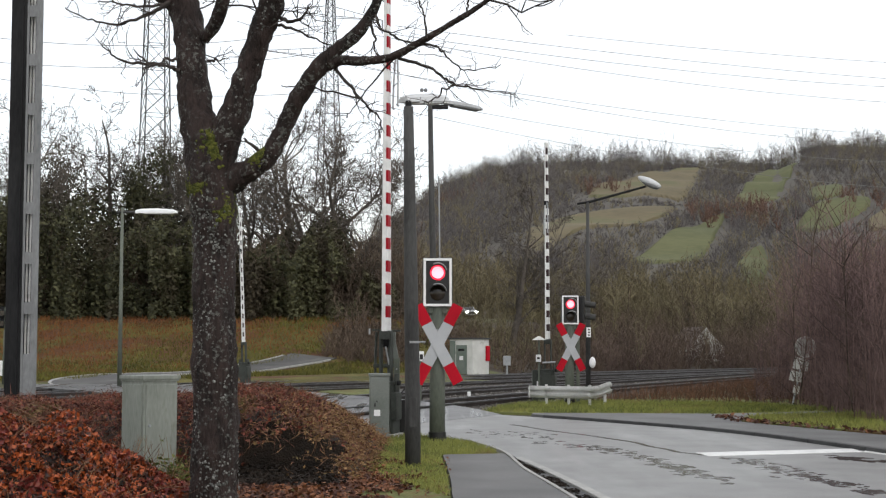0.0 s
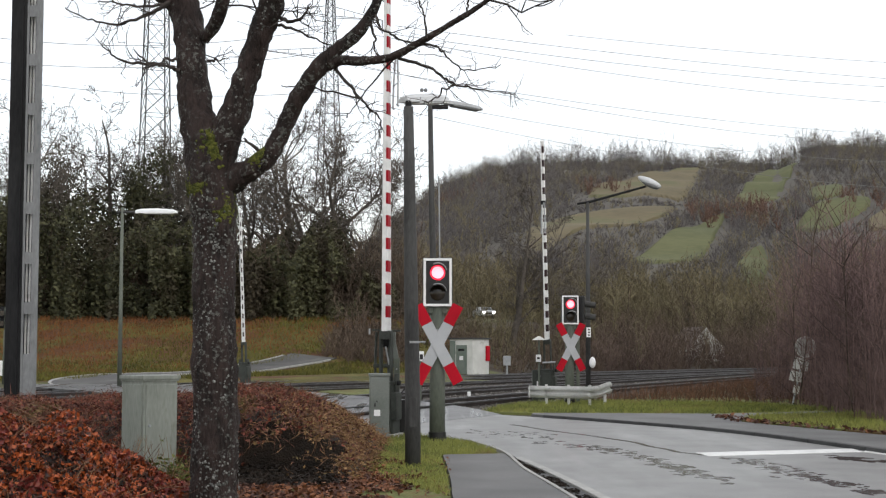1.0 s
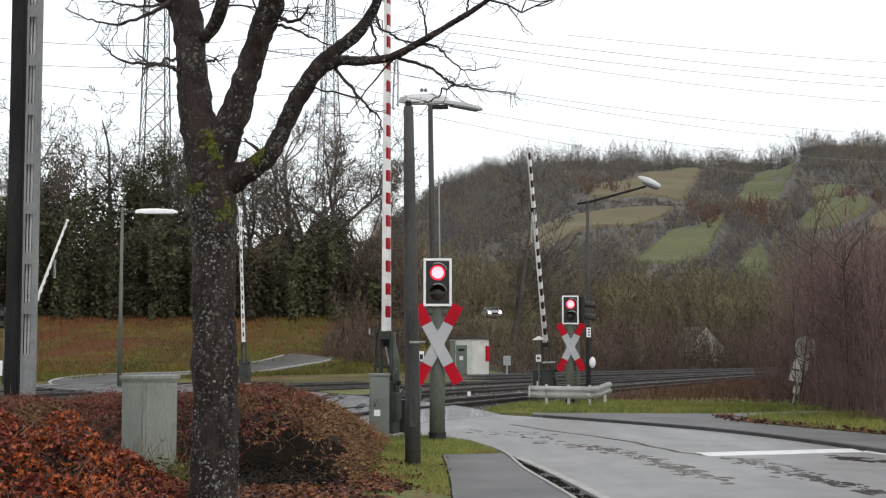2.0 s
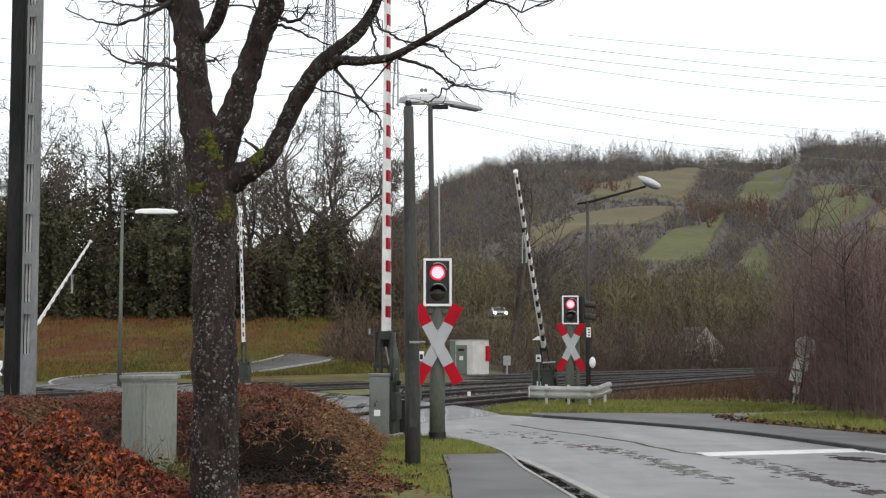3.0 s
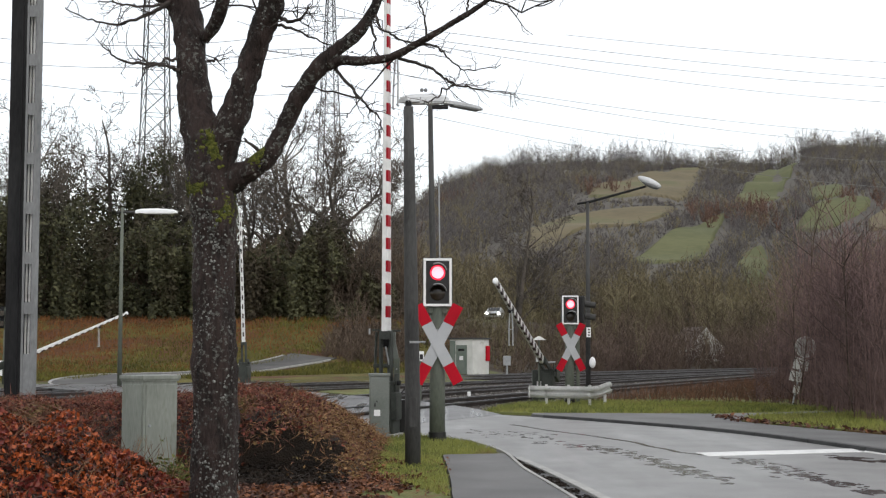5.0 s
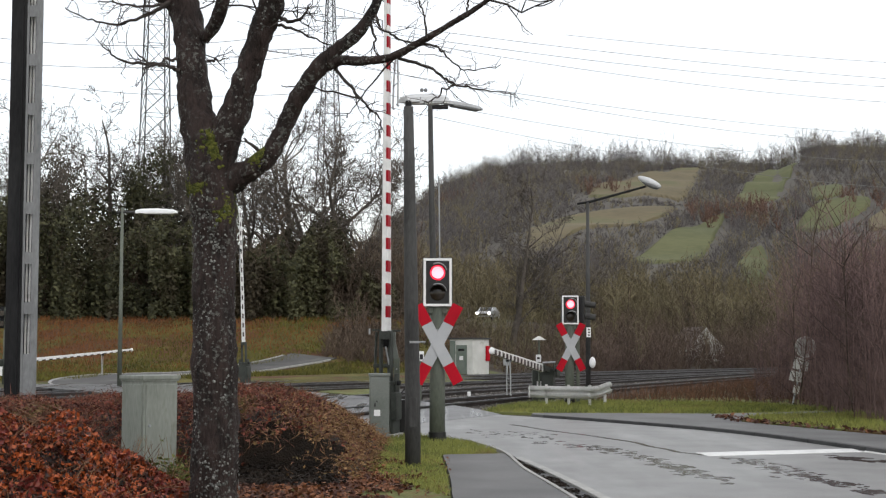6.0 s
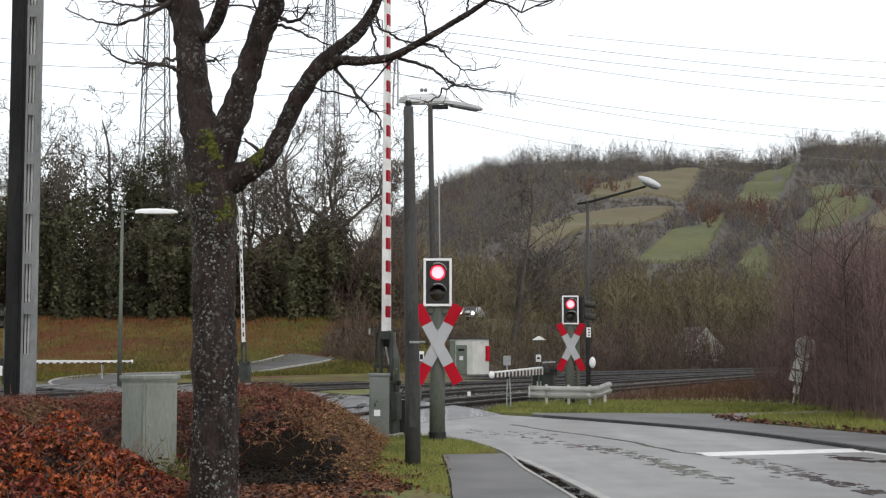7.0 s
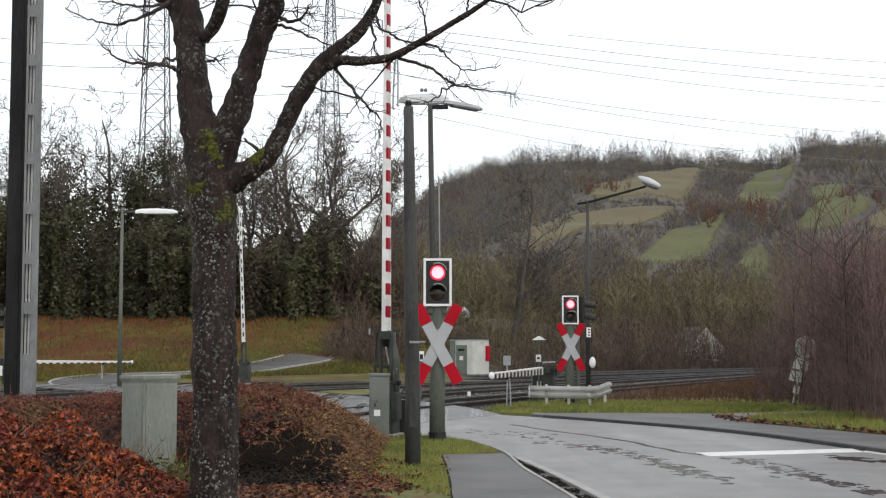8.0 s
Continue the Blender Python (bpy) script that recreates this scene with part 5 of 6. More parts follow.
def bramble_height(x, y):
    front = np.clip((y - 16.3 - 1.9 * np.clip((-2.75 - x) / 0.5, 0, 1)) / 1.5, 0, 1) ** 0.55
    back = np.clip((25.5 - y) / 2.5, 0, 1) ** 0.5
    bumps = 1 + 0.11 * np.sin(x * 3.1 + 1.3 * np.sin(y * 1.7)) * np.cos(y * 2.3)
    return profile_height(x, BRAMBLE_X) * front * back * bumps


HEDGE_X = [(-12, 0.95), (-5, 0.92), (-4.3, 0.90), (-3.8, 0.76), (-3.4, 0.56), (-3.1, 0.36), (-2.85, 0.18), (-2.6, 0.0)]


def hedge_height(x, y):
    front = np.clip((y - 11.0) / 1.6, 0, 1) ** 0.6
    back = np.clip((16.0 - y) / 1.2, 0, 1) ** 0.5
    bumps = 1 + 0.13 * np.sin(x * 6.3 + 2 * np.sin(y * 3.1)) + 0.10 * np.sin(y * 8.1 + x * 3.0)
    return profile_height(x, HEDGE_X) * front * back * bumps


def shell_points(n, xr, yr, height, r, depth):
    x, y = r.uniform(*xr, n), r.uniform(*yr, n)
    z = height(x, y)
    keep = z > 0.06
    x, y, z = x[keep], y[keep], z[keep]
    return np.stack([x, y, np.maximum(z - np.abs(r.normal(size=len(z))) * depth, 0.02)], 1)


def bramble():
    r = np.random.default_rng(11)
    b = thing("bramble_bush", "dense red-brown bramble bush with withered leaves", "bush", pose(0, 0, 0))
    # near-black body, its colour standing in for the shade inside the bush
    part("inner_thicket", mound("inner_thicket", (-12, -0.6), (16.5, 25), lambda x, y: bramble_height(x, y) * (0.05 if abs(x + 1.98) < 0.8 and y < 18.6 else 1.0), 120, 60), "under", b, "inner thicket body coloured dark as shade")
    p = shell_points(52000, (-11.5, -0.6), (16.4, 24.5), bramble_height, r, 0.07)
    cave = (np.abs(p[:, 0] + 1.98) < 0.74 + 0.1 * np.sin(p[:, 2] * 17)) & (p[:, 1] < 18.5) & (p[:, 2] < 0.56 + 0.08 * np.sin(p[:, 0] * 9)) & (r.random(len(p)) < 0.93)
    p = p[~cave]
    q = p[r.random(len(p)) < 0.88]
    pale = r.random(len(q)) < np.clip((q[:, 0] + 2.3) / 0.9, 0.04, 0.75)
    tagged(part("leaves", leaf_cloud("leaves", q[~pale], 0.038, r, flat=0.1), "brambleleaf", b, "small withered red-brown leaves"), kind="stuff")
    tagged(part("leaves", leaf_cloud("leaves", q[pale], 0.032, r, flat=0.1), "tanleaf", b, "small withered tan leaves"), kind="stuff")
    a = p[r.integers(0, len(p), 30000)]
    d = r.normal(size=a.shape) * np.array([1, 1, 0.55]) + np.array([0.1, -0.15, 0.15])
    d /= np.linalg.norm(d, axis=1)[:, None]
    l = r.uniform(0.06, 0.24, len(a))[:, None]
    mid = a + d * l * 0.5
    e = mid + (d + r.normal(size=a.shape) * 0.35 + np.array([0, 0, -0.25])) * l * 0.5
    tan = r.random(len(a)) < np.clip((a[:, 0] + 2.7) / 1.3, 0.12, 0.95)
    for sel, mt, lab in ((tan, "bramble", "tangled tan stems"), (~tan, "redstem", "tangled red-brown stems")):
        st = spikes("stem_tangle", np.vstack([a[sel], mid[sel] - d[sel] * 0.02]), np.vstack([mid[sel] + d[sel] * 0.03, e[sel]]), 0.005)
        tagged(part("stem_tangle", st, mt, b, lab), kind="stuff")


bramble()


def leaf_hedge():
    r = np.random.default_rng(12)
    b = thing("leaf_hedge", "low hedge of wet russet leaves", "hedge", pose(0, 0, 0))
    # the hedge's inner shade is given by this body's near-black colour
    part("inner_thicket", mound("inner_thicket", (-12, -2.5), (11.2, 16), hedge_height, 90, 40), "under", b, "inner thicket body coloured dark as shade")
    p = shell_points(74000, (-8, -2.45), (11.1, 15.9), hedge_height, r, 0.10)
    p = p[np.array([noise.noise(Vector(q) * 5.5) for q in p]) > -0.30]
    tagged(part("leaves", leaf_cloud("leaves", p, 0.037, r, flat=0.0, long=1.6), "redleaf", b, "wet russet and orange leaves"), kind="stuff")
    a = p[r.integers(0, len(p), 1500)]
    e = a + (r.normal(size=a.shape) * np.array([0.8, 0.8, 0.3]) + np.array([0, 0, 0.5])) * 0.26
    tagged(part("stem_tangle", sticks("stem_tangle", a, e, 0.004, 0.002), "bramble", b, "bare stems"), kind="stuff")


leaf_hedge()


def weeds():
    """Yellow-green weeds and dry stalks at the foot of the cabinet."""
    r = np.random.default_rng(19)
    w = thing("weed", "yellow-green weeds and dry stalks beside the cabinet", "weeds", pose(-3.25, 16.6, 0))
    p = r.normal(size=(420, 3)) * np.array([0.22, 0.16, 0.10]) + np.array([0, 0, 0.16])
    p[:, 2] = np.abs(p[:, 2])
    tagged(part("foliage", leaf_cloud("foliage", p, 0.04, r, flat=0.3), "grassblade", w), kind="stuff")
    a = r.normal(size=(60, 3)) * np.array([0.3, 0.2, 0.0])
    e = a + np.column_stack([r.normal(size=60) * 0.22, r.normal(size=60) * 0.1, r.uniform(0.2, 0.65, 60)])
    tagged(part("stalk_tuft", sticks("stalk_tuft", a, e, 0.004, 0.002), "bramble", w, "dry tan stalks"), kind="stuff")


weeds()


def scatter_ground():
    r = np.random.default_rng(13)
    n = 22000
    x, y = r.uniform(-4.2, 0.1, n), r.uniform(12.5, 20.5, n)
    edge = -0.55 + 0.25 * np.sin(y * 2.0) + 0.2 * np.sin(y * 5.3) - np.clip((y - 18.5) * 0.3, 0, 1)
    keep = ((x < edge) | (r.random(n) < 0.05)) & ~((np.abs(x + 1.98) < 0.72 + 0.1 * np.sin(y * 7)) & (y > 16.0) & (y < 18.6))
    x, y = x[keep], y[keep]
    p = np.stack([x, y, r.uniform(0.055, 0.11, len(x))], 1)
    tagged(part("fallen_leaves", leaf_cloud("fallen_leaves", p, 0.046, r, flat=0.6), "litter"), "carpet of wet fallen leaves under the tree", "fallen leaves", kind="stuff")
    # near-black leaves that paint the shade on the floor of the hollow
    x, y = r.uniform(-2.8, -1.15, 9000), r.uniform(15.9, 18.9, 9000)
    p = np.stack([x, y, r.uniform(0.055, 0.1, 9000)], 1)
    tagged(part("leaf_mould", leaf_cloud("leaf_mould", p, 0.06, r, flat=0.7), "under"), "leaves coloured dark as the shade in the bramble hollow", "fallen leaves", kind="stuff")
    y = r.uniform(14.5, 20.8, 2600)
    x = np.interp(y, [14.5, 18.2, 19.8, 20.8], [1.43, 1.12, 1.04, 0.99]) + r.random(2600) * np.interp(y, [14.5, 18.2, 20.8], [0.24, 0.2, 0.03])
    p = np.stack([x, y, r.uniform(0.034, 0.05, len(x))], 1)
    p = p[np.sin(y * 3.1) + np.sin(y * 7.7) + r.normal(size=len(y)) * 0.6 > -0.3]
    tagged(part("leaf_dirt", leaf_cloud("leaf_dirt", p, 0.03, r, flat=0.7), "under"), "dark rotting leaf dirt in the drain trough", "fallen leaves", kind="stuff")
    x, y = r.uniform(6.4, 12, 3500), r.uniform(24, 33, 3500)
    keep = (x > 8.5 - (y - 25) * 0.38) & (x < 8.9 - (y - 25) * 0.34 + r.exponential(0.4, 3500))
    p = np.stack([x[keep], y[keep], r.uniform(0.09, 0.14, keep.sum())], 1)
    tagged(part("fallen_leaves", leaf_cloud("fallen_leaves", p, 0.075, r, flat=0.6), "litter"), "line of wet leaves along the grass edge", "fallen leaves", kind="stuff")


scatter_ground()


def blades(name, label, places, z, tall, material, r, lean=0.35, rad=0.006):
    p = np.column_stack([places, np.full(len(places), z)])
    h = r.uniform(0.45, 1.2, len(p))[:, None] * tall
    e = p + np.column_stack([r.normal(size=(len(p), 2)) * lean, np.ones(len(p))]) * h
    tagged(part(name, sticks(name, p, e, rad, 0.001), material), label, "grass", kind="stuff")


def inside(poly, pts):
    poly = np.array(poly)
    x, y = pts[:, 0], pts[:, 1]
    ok = np.zeros(len(pts), bool)
    for (x0, y0), (x1, y1) in zip(poly, np.roll(poly, -1, axis=0)):
        cross = (y0 > y) != (y1 > y)
        ok ^= cross & (x < (x1 - x0) * (y - y0) / (y1 - y0 + 1e-12) + x0)
    return ok


def fill(poly, n, r):
    q = np.array(poly)
    p = r.uniform(q.min(0), q.max(0), (n, 2))
    return p[inside(poly, p)]


gr = np.random.default_rng(14)
blades("grass", "short wet green grass round the signal", fill([(0.88, 21.25), (0.55, 23.1), (0.2, 24.4), (-0.9, 26.2), (-2.5, 26), (-1.6, 20), (-0.75, 17), (0.05, 15.0), (0.06, 17), (0.0, 19), (-0.05, 20.9), (0.3, 20.95)], 34000, gr), 0.045, 0.085, "grassblade", gr)
blades("grass", "wet green grass strip before the tracks", fill([(1.0, 35.7), (2.3, 35.05), (7.0, 34.6), (10.9, 36.7), (9, 41), (5, 42.5), (3.3, 42.6), (1.9, 39.6)], 24000, gr), 0.055, 0.12, "grassblade", gr, rad=0.011)
blades("grass", "green grass edge below the shrubs", fill([(6.8, 31.0), (7.15, 29.6), (8.7, 25.2), (9.6, 25), (9.2, 30), (12, 34), (7.6, 32.3)], 16000, gr), 0.085, 0.14, "grassblade", gr, rad=0.011)
blades("dry_grass", "rust-brown dead grass below the embankment", fill([(4.2, 43.2), (9.5, 42), (12, 37.5), (26, 44), (34, 78), (20, 80), (12.5, 63), (8.4, 54)], 30000, gr), 0.0, 0.42, "drygrass", gr, rad=0.012)


def bank_grass():
    r = np.random.default_rng(17)
    for mt, n, lab in (("rustgrass", 50000, "rust-brown tufts on the bank"), ("grassblade_dark", 60000, "rough green grass on the bank")):
        p = fill([(-30, 66), (-17.5, 66), (-16.5, 74), (-8, 88), (2, 92), (0, 101), (-34, 101)], n, r)
        p = np.vstack([p, fill([(-13.5, 69), (-11.8, 67), (-6.5, 75.2), (-0.3, 85.2), (1, 91), (-6.8, 84.5)], n // 2, r)])
        k = np.array([noise.noise(Vector((x * 0.2, y * 0.2, 0))) for x, y in p]) + r.normal(size=len(p)) * 0.25 + np.clip((p[:, 1] - 86) / 14, -0.5, 0.6) + np.clip((-18 - p[:, 0]) / 12, -0.4, 0.3)
        p = p[k > 0.0] if mt == "rustgrass" else p[k < 0.12]
        q = np.column_stack([p, [land(float(x), float(y)) - 0.02 for x, y in p]])
        e = q + np.column_stack([r.normal(size=(len(q), 2)) * 0.4, np.ones(len(q))]) * r.uniform(0.1, 0.32, len(q))[:, None]
        tagged(part("bank_grass", spikes("bank_grass", q, e, 0.028), mt), lab, "grass", kind="stuff")


bank_grass()


# ---------------------------------------------------------------- shrubs and woods
def shrubs(pos, height, stems, twigs, r, fan=0.22, rad=0.02, thin=0.0):
    """Bare shrubs: stems in three bent pieces, each with side twigs. Returns start, end and radii."""
    n = len(pos)
    P = np.repeat(pos, stems, axis=0)
    Hh = np.repeat(height, stems) * r.uniform(0.55, 1.0, n * stems)
    d = np.column_stack([r.normal(size=(len(P), 2)) * fan, np.ones(len(P))])
    A, B, RA, RB = [], [], [], []
    q = P + np.column_stack([r.normal(size=(len(P), 2)) * 0.12 * np.repeat(height, stems)[:, None] * 0.4, np.zeros(len(P))])
    rr = rad * Hh / Hh.max()
    nodes = [q]
    for k in range(3):
        d = d + np.column_stack([r.normal(size=(len(P), 2)) * fan * 0.5, np.full(len(P), 0.12)])
        u = d / np.linalg.norm(d, axis=1)[:, None]
        q2 = q + u * (Hh / 3)[:, None]
        A.append(q), B.append(q2), RA.append(np.maximum(rr * (1 - 0.3 * k), thin)), RB.append(np.maximum(rr * (0.7 - 0.3 * k), thin))
        q = q2
        nodes.append(q)
    for _ in range(twigs):
        k = r.integers(0, 3, len(P))
        t = r.random(len(P))[:, None]
        st = np.stack(nodes)
        a = st[k, np.arange(len(P))] * (1 - t) + st[k + 1, np.arange(len(P))] * t
        u = np.column_stack([r.normal(size=(len(P), 2)) * 0.55, r.uniform(0.2, 1.2, len(P))])
        u /= np.linalg.norm(u, axis=1)[:, None]
        b = a + u * (Hh * r.uniform(0.1, 0.3, len(P)))[:, None]
        A.append(a), B.append(b), RA.append(np.maximum(rr * 0.45, thin)), RB.append(np.maximum(rr * 0.2, thin * 0.7))
    return np.vstack(A), np.vstack(B), np.concatenate(RA), np.concatenate(RB)


def ground_at(p):
    return np.array([land(float(x), float(y)) for x, y in p])


def wood(name, label, category, pos2, h, stems, twigs, material, r, fan=0.22, rad=0.03, thin=0.0):
    pos = np.column_stack([pos2, ground_at(pos2) - 0.1])
    a, b, ra, rb = shrubs(pos, h, stems, twigs, r, fan, rad, thin)
    if pos2[:, 1].min() < 84:
        me = sticks(name, a, b, ra, rb)
    else:
        main = np.arange(len(a)) < 3 * stems * len(pos2)
        me = spikes(name, np.vstack([a, a[main]]), np.vstack([b, b[main]]), np.concatenate([ra, ra[main]]) * 1.7)
    return tagged(part(name, me, material), label, category, kind="stuff")


wr = np.random.default_rng(21)
# shrubs beside the pavement: tall, dense and red-brown
p = fill([(9.6, 26.5), (8.9, 33.5), (10.2, 38.5), (9.6, 43), (13, 52), (30, 56), (30, 30), (14, 24)], 470, wr)
edge_h = 2.3 + (0.055 * p[:, 1] + 0.5) * np.clip((p[:, 0] - 0.235 * p[:, 1]) / 1.2, 0, 1) + wr.normal(size=len(p)) * 0.45
wood("shrub_thicket", "tall thicket of bare red-brown shrubs", "shrubs", p, edge_h, 12, 17, "thicket", wr, fan=0.075, rad=0.022, thin=0.005)
p = fill([(9.9, 30), (9.6, 36), (10.6, 42), (13, 52), (28, 56), (28, 36), (14, 28)], 46, wr)
wood("sapling", "slim dark saplings standing out of the thicket", "shrubs", p, 3.1 + 0.065 * p[:, 1] + wr.normal(size=len(p)) * 0.6, 2, 26, "twig_dark", wr, fan=0.06, rad=0.035, thin=0.006)
# thin scrub along the far side of the tracks
p = fill([(-7, 92), (0, 91), (5, 92.5), (10, 101.5), (22.5, 117), (41, 139), (60, 150), (40, 160), (10, 132), (-8, 106)], 2500, wr)
p = p[(np.abs(p[:, 0] - 0.192 * p[:, 1]) > 2.2) | (wr.random(len(p)) < 0.38)]
wood("scrub", "bare brown scrub behind the tracks", "shrubs", p, wr.uniform(1.2, 3.2, len(p)) + 2.4 * np.clip((p[:, 0] - 7) / 8, 0, 1), 6, 9, "twig_dark", wr, fan=0.38, rad=0.035, thin=0.012)
p = fill([(12, 104), (16, 108.5), (24, 119), (36, 134), (32, 140), (18, 124), (10, 112)], 700, wr)
p = p[(np.abs(p[:, 0] - 0.192 * p[:, 1]) > 2.2) | (wr.random(len(p)) < 0.35)]
wood("scrub", "dense bare brown scrub along the railway", "shrubs", p, wr.uniform(1.2, 3.8, len(p)), 6, 10, "twig_red", wr, fan=0.38, rad=0.035, thin=0.014)
p = fill([(-7.8, 87), (-6, 84.5), (-2.5, 85), (-1.5, 93), (-7.5, 94)], 240, wr)
wood("scrub", "bare dark scrub at the end of the side road", "shrubs", p, wr.uniform(0.7, 2.2, len(p)), 7, 10, "twig_dark", wr, fan=0.4, rad=0.04, thin=0.014)
p = fill([(-8, 112), (0, 108), (14, 118), (16, 134), (4, 138), (-9, 132)], 620, wr)
wood("scrub", "thin bare scrub on the slope below the lane", "shrubs", p, wr.uniform(1.2, 2.6, len(p)), 5, 8, "twig_tan", wr, fan=0.25, rad=0.03, thin=0.012)
p = fill([(-14, 116), (-1, 142), (-3, 176), (-24, 176), (-30, 118)], 420, wr)
wood("winter_wood", "bare wood beside the lane", "woodland", p, wr.uniform(5, 9, len(p)), 6, 12, "twig_tan", wr, fan=0.2, rad=0.08, thin=0.018)
p = fill([(8, 150), (14, 136), (40, 146), (40, 178), (7.5, 178)], 380, wr)
wood("winter_wood", "bare wood above the lane", "woodland", p, wr.uniform(4, 7, len(p)), 6, 12, "twig_tan", wr, fan=0.2, rad=0.08, thin=0.018)
# shrubs between tracks and grass strip
p = fill([(14, 50), (30, 54), (46, 100), (34, 100), (22, 80), (17, 66)], 420, wr)
wood("scrub", "bare olive shrubs beside the tracks", "shrubs", p, wr.uniform(3.5, 7.0, len(p)), 8, 11, "twig_tan", wr, fan=0.2, rad=0.035, thin=0.012)
# winter wood at the foot of the hill
p = fill([(-16, 178), (14, 176), (40, 150), (90, 160), (110, 240), (-20, 250)], 1100, wr)
wood("winter_wood", "bare brown wood at the foot of the hill", "woodland", p, wr.uniform(4.0, 7.5, len(p)) + 4.5 * np.clip((10 - p[:, 0]) / 12, 0, 1), 6, 14, "twig_tan", wr, fan=0.2, rad=0.11, thin=0.022)
p = fill([(32, 112), (44, 104), (70, 120), (70, 160), (44, 150)], 240, wr)
wood("winter_wood", "bare brown wood beside the railway", "woodland", p, wr.uniform(4.5, 8.0, len(p)), 6, 14, "twig_tan", wr, fan=0.18, rad=0.09, thin=0.02)
p = fill([(11, 104), (16, 109), (24, 120), (38, 136), (44, 150), (28, 150), (12, 124)], 60, wr)
wood("sapling", "slim dark bare saplings beyond the railway", "trees", p, wr.uniform(4.5, 8.5, len(p)), 2, 40, "twig_dark", wr, fan=0.07, rad=0.045, thin=0.009)
p = fill([(13, 106), (22, 116), (36, 132), (44, 150), (30, 150), (14, 126)], 40, wr)
wood("sapling", "slim olive bare saplings beyond the railway", "trees", p, wr.uniform(5.0, 8.0, len(p)), 3, 44, "twig_olive", wr, fan=0.1, rad=0.04, thin=0.009)
p = fill([(-1, 98), (5, 98), (10, 106), (9, 118), (-2, 116)], 18, wr)
wood("sapling", "slim bare saplings behind the equipment shed", "trees", p, wr.uniform(4.5, 8.0, len(p)), 2, 36, "twig_olive", wr, fan=0.08, rad=0.04, thin=0.009)
# dark thicket over the bank
def bank_wood():
    r = np.random.default_rng(22)
    t = thing("bank_thicket", "dark thicket of ivy and bare shrubs over the bank", "woodland", pose(0, 0, 0), kind="stuff")
    n = 150000
    x = r.uniform(-42, -2, n)
    y = 99.3 + 15 * r.random(n) ** 1.4 + 0.8 * np.sin(x * 1.9) + 0.6 * np.sin(x * 4.3 + 1)
    top = 7.4 + 1.6 * np.sin(x * 0.55) + 1.0 * np.sin(x * 1.37 + 1) + 0.7 * np.sin(x * 2.9) - 3.4 * np.clip((x + 10) / 7, 0, 1) + 1.8 * np.clip((-16 - x) / 4, 0, 1) + 3.2 * np.clip((-23 - x) / 4, 0, 1) + 0.9 * np.clip((x + 18) / 2, 0, 1) * np.clip((-7 - x) / 2, 0, 1)
    z = np.array([land(a, b) for a, b in zip(x, y)]) - 0.2 + top * r.random(n) * (0.62 + 0.38 * (y - 99) / 15)
    keep = np.array([noise.noise(Vector((a * 0.35, b * 0.35, c * 0.35))) for a, b, c in zip(x, y, z)]) > -0.33
    q = np.stack([x, y, z], 1)[keep]
    tagged(part("foliage", leaf_cloud("foliage", q, 0.19, r, flat=0.1), "ivy", t, "dark green and brown foliage"), kind="stuff")
    p = np.column_stack([r.uniform(-42, -2, 520), r.uniform(101, 122, 520)])
    pos = np.column_stack([p, ground_at(p)])
    a, b, ra, _ = shrubs(pos, r.uniform(4, 8.5, len(p)), 6, 12, r, 0.26, 0.04, 0.014)
    tagged(part("stem_tangle", spikes("stem_tangle", a, b, ra * 1.7), "twig_dark", t, "bare brown stems"), kind="stuff")


bank_wood()

# single bare trees that stand against the sky
TREE_KINDS = []
for k in range(5):
    tr = np.random.default_rng(40 + k)
    segs = branching(tr, 14.0, 0.32, levels=5, spread=0.62 + 0.06 * k, kids=(3, 5), droop=0.2)
    TREE_KINDS.append((seg_mesh("trunk", [s for s in segs if s[2] >= 0.045]), twig_mesh("crown", [s for s in segs if s[2] < 0.045], 0.0145)))


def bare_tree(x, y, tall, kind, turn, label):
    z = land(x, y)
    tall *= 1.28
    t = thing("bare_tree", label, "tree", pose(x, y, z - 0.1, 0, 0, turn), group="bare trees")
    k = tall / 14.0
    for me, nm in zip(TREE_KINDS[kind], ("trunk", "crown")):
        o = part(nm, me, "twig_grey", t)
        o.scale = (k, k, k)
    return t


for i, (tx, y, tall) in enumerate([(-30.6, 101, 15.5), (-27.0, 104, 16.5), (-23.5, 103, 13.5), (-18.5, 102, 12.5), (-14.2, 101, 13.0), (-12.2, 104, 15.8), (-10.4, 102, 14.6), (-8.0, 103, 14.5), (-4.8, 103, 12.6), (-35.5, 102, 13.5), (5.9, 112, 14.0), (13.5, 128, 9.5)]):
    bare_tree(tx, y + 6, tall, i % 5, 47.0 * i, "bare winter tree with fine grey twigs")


def ivy_tree(x, y, tall):
    """A tree grown over with ivy: dark clumps along its limbs."""
    t = bare_tree(x, y, tall, 2, 130, "bare tree overgrown with dark ivy")
    r = np.random.default_rng(5)
    c = []
    for _ in range(26):
        o = np.array([r.normal() * 0.9, r.normal() * 0.8, tall * r.uniform(0.45, 0.86)])
        c.append(o + r.normal(size=(170, 3)) * np.array([0.45, 0.4, 0.6]))
    part("ivy", leaf_cloud("ivy", np.vstack(c), 0.17, r), "ivy", t, "dark ivy clumps")


ivy_tree(-23.4, 106.5, 14.6)

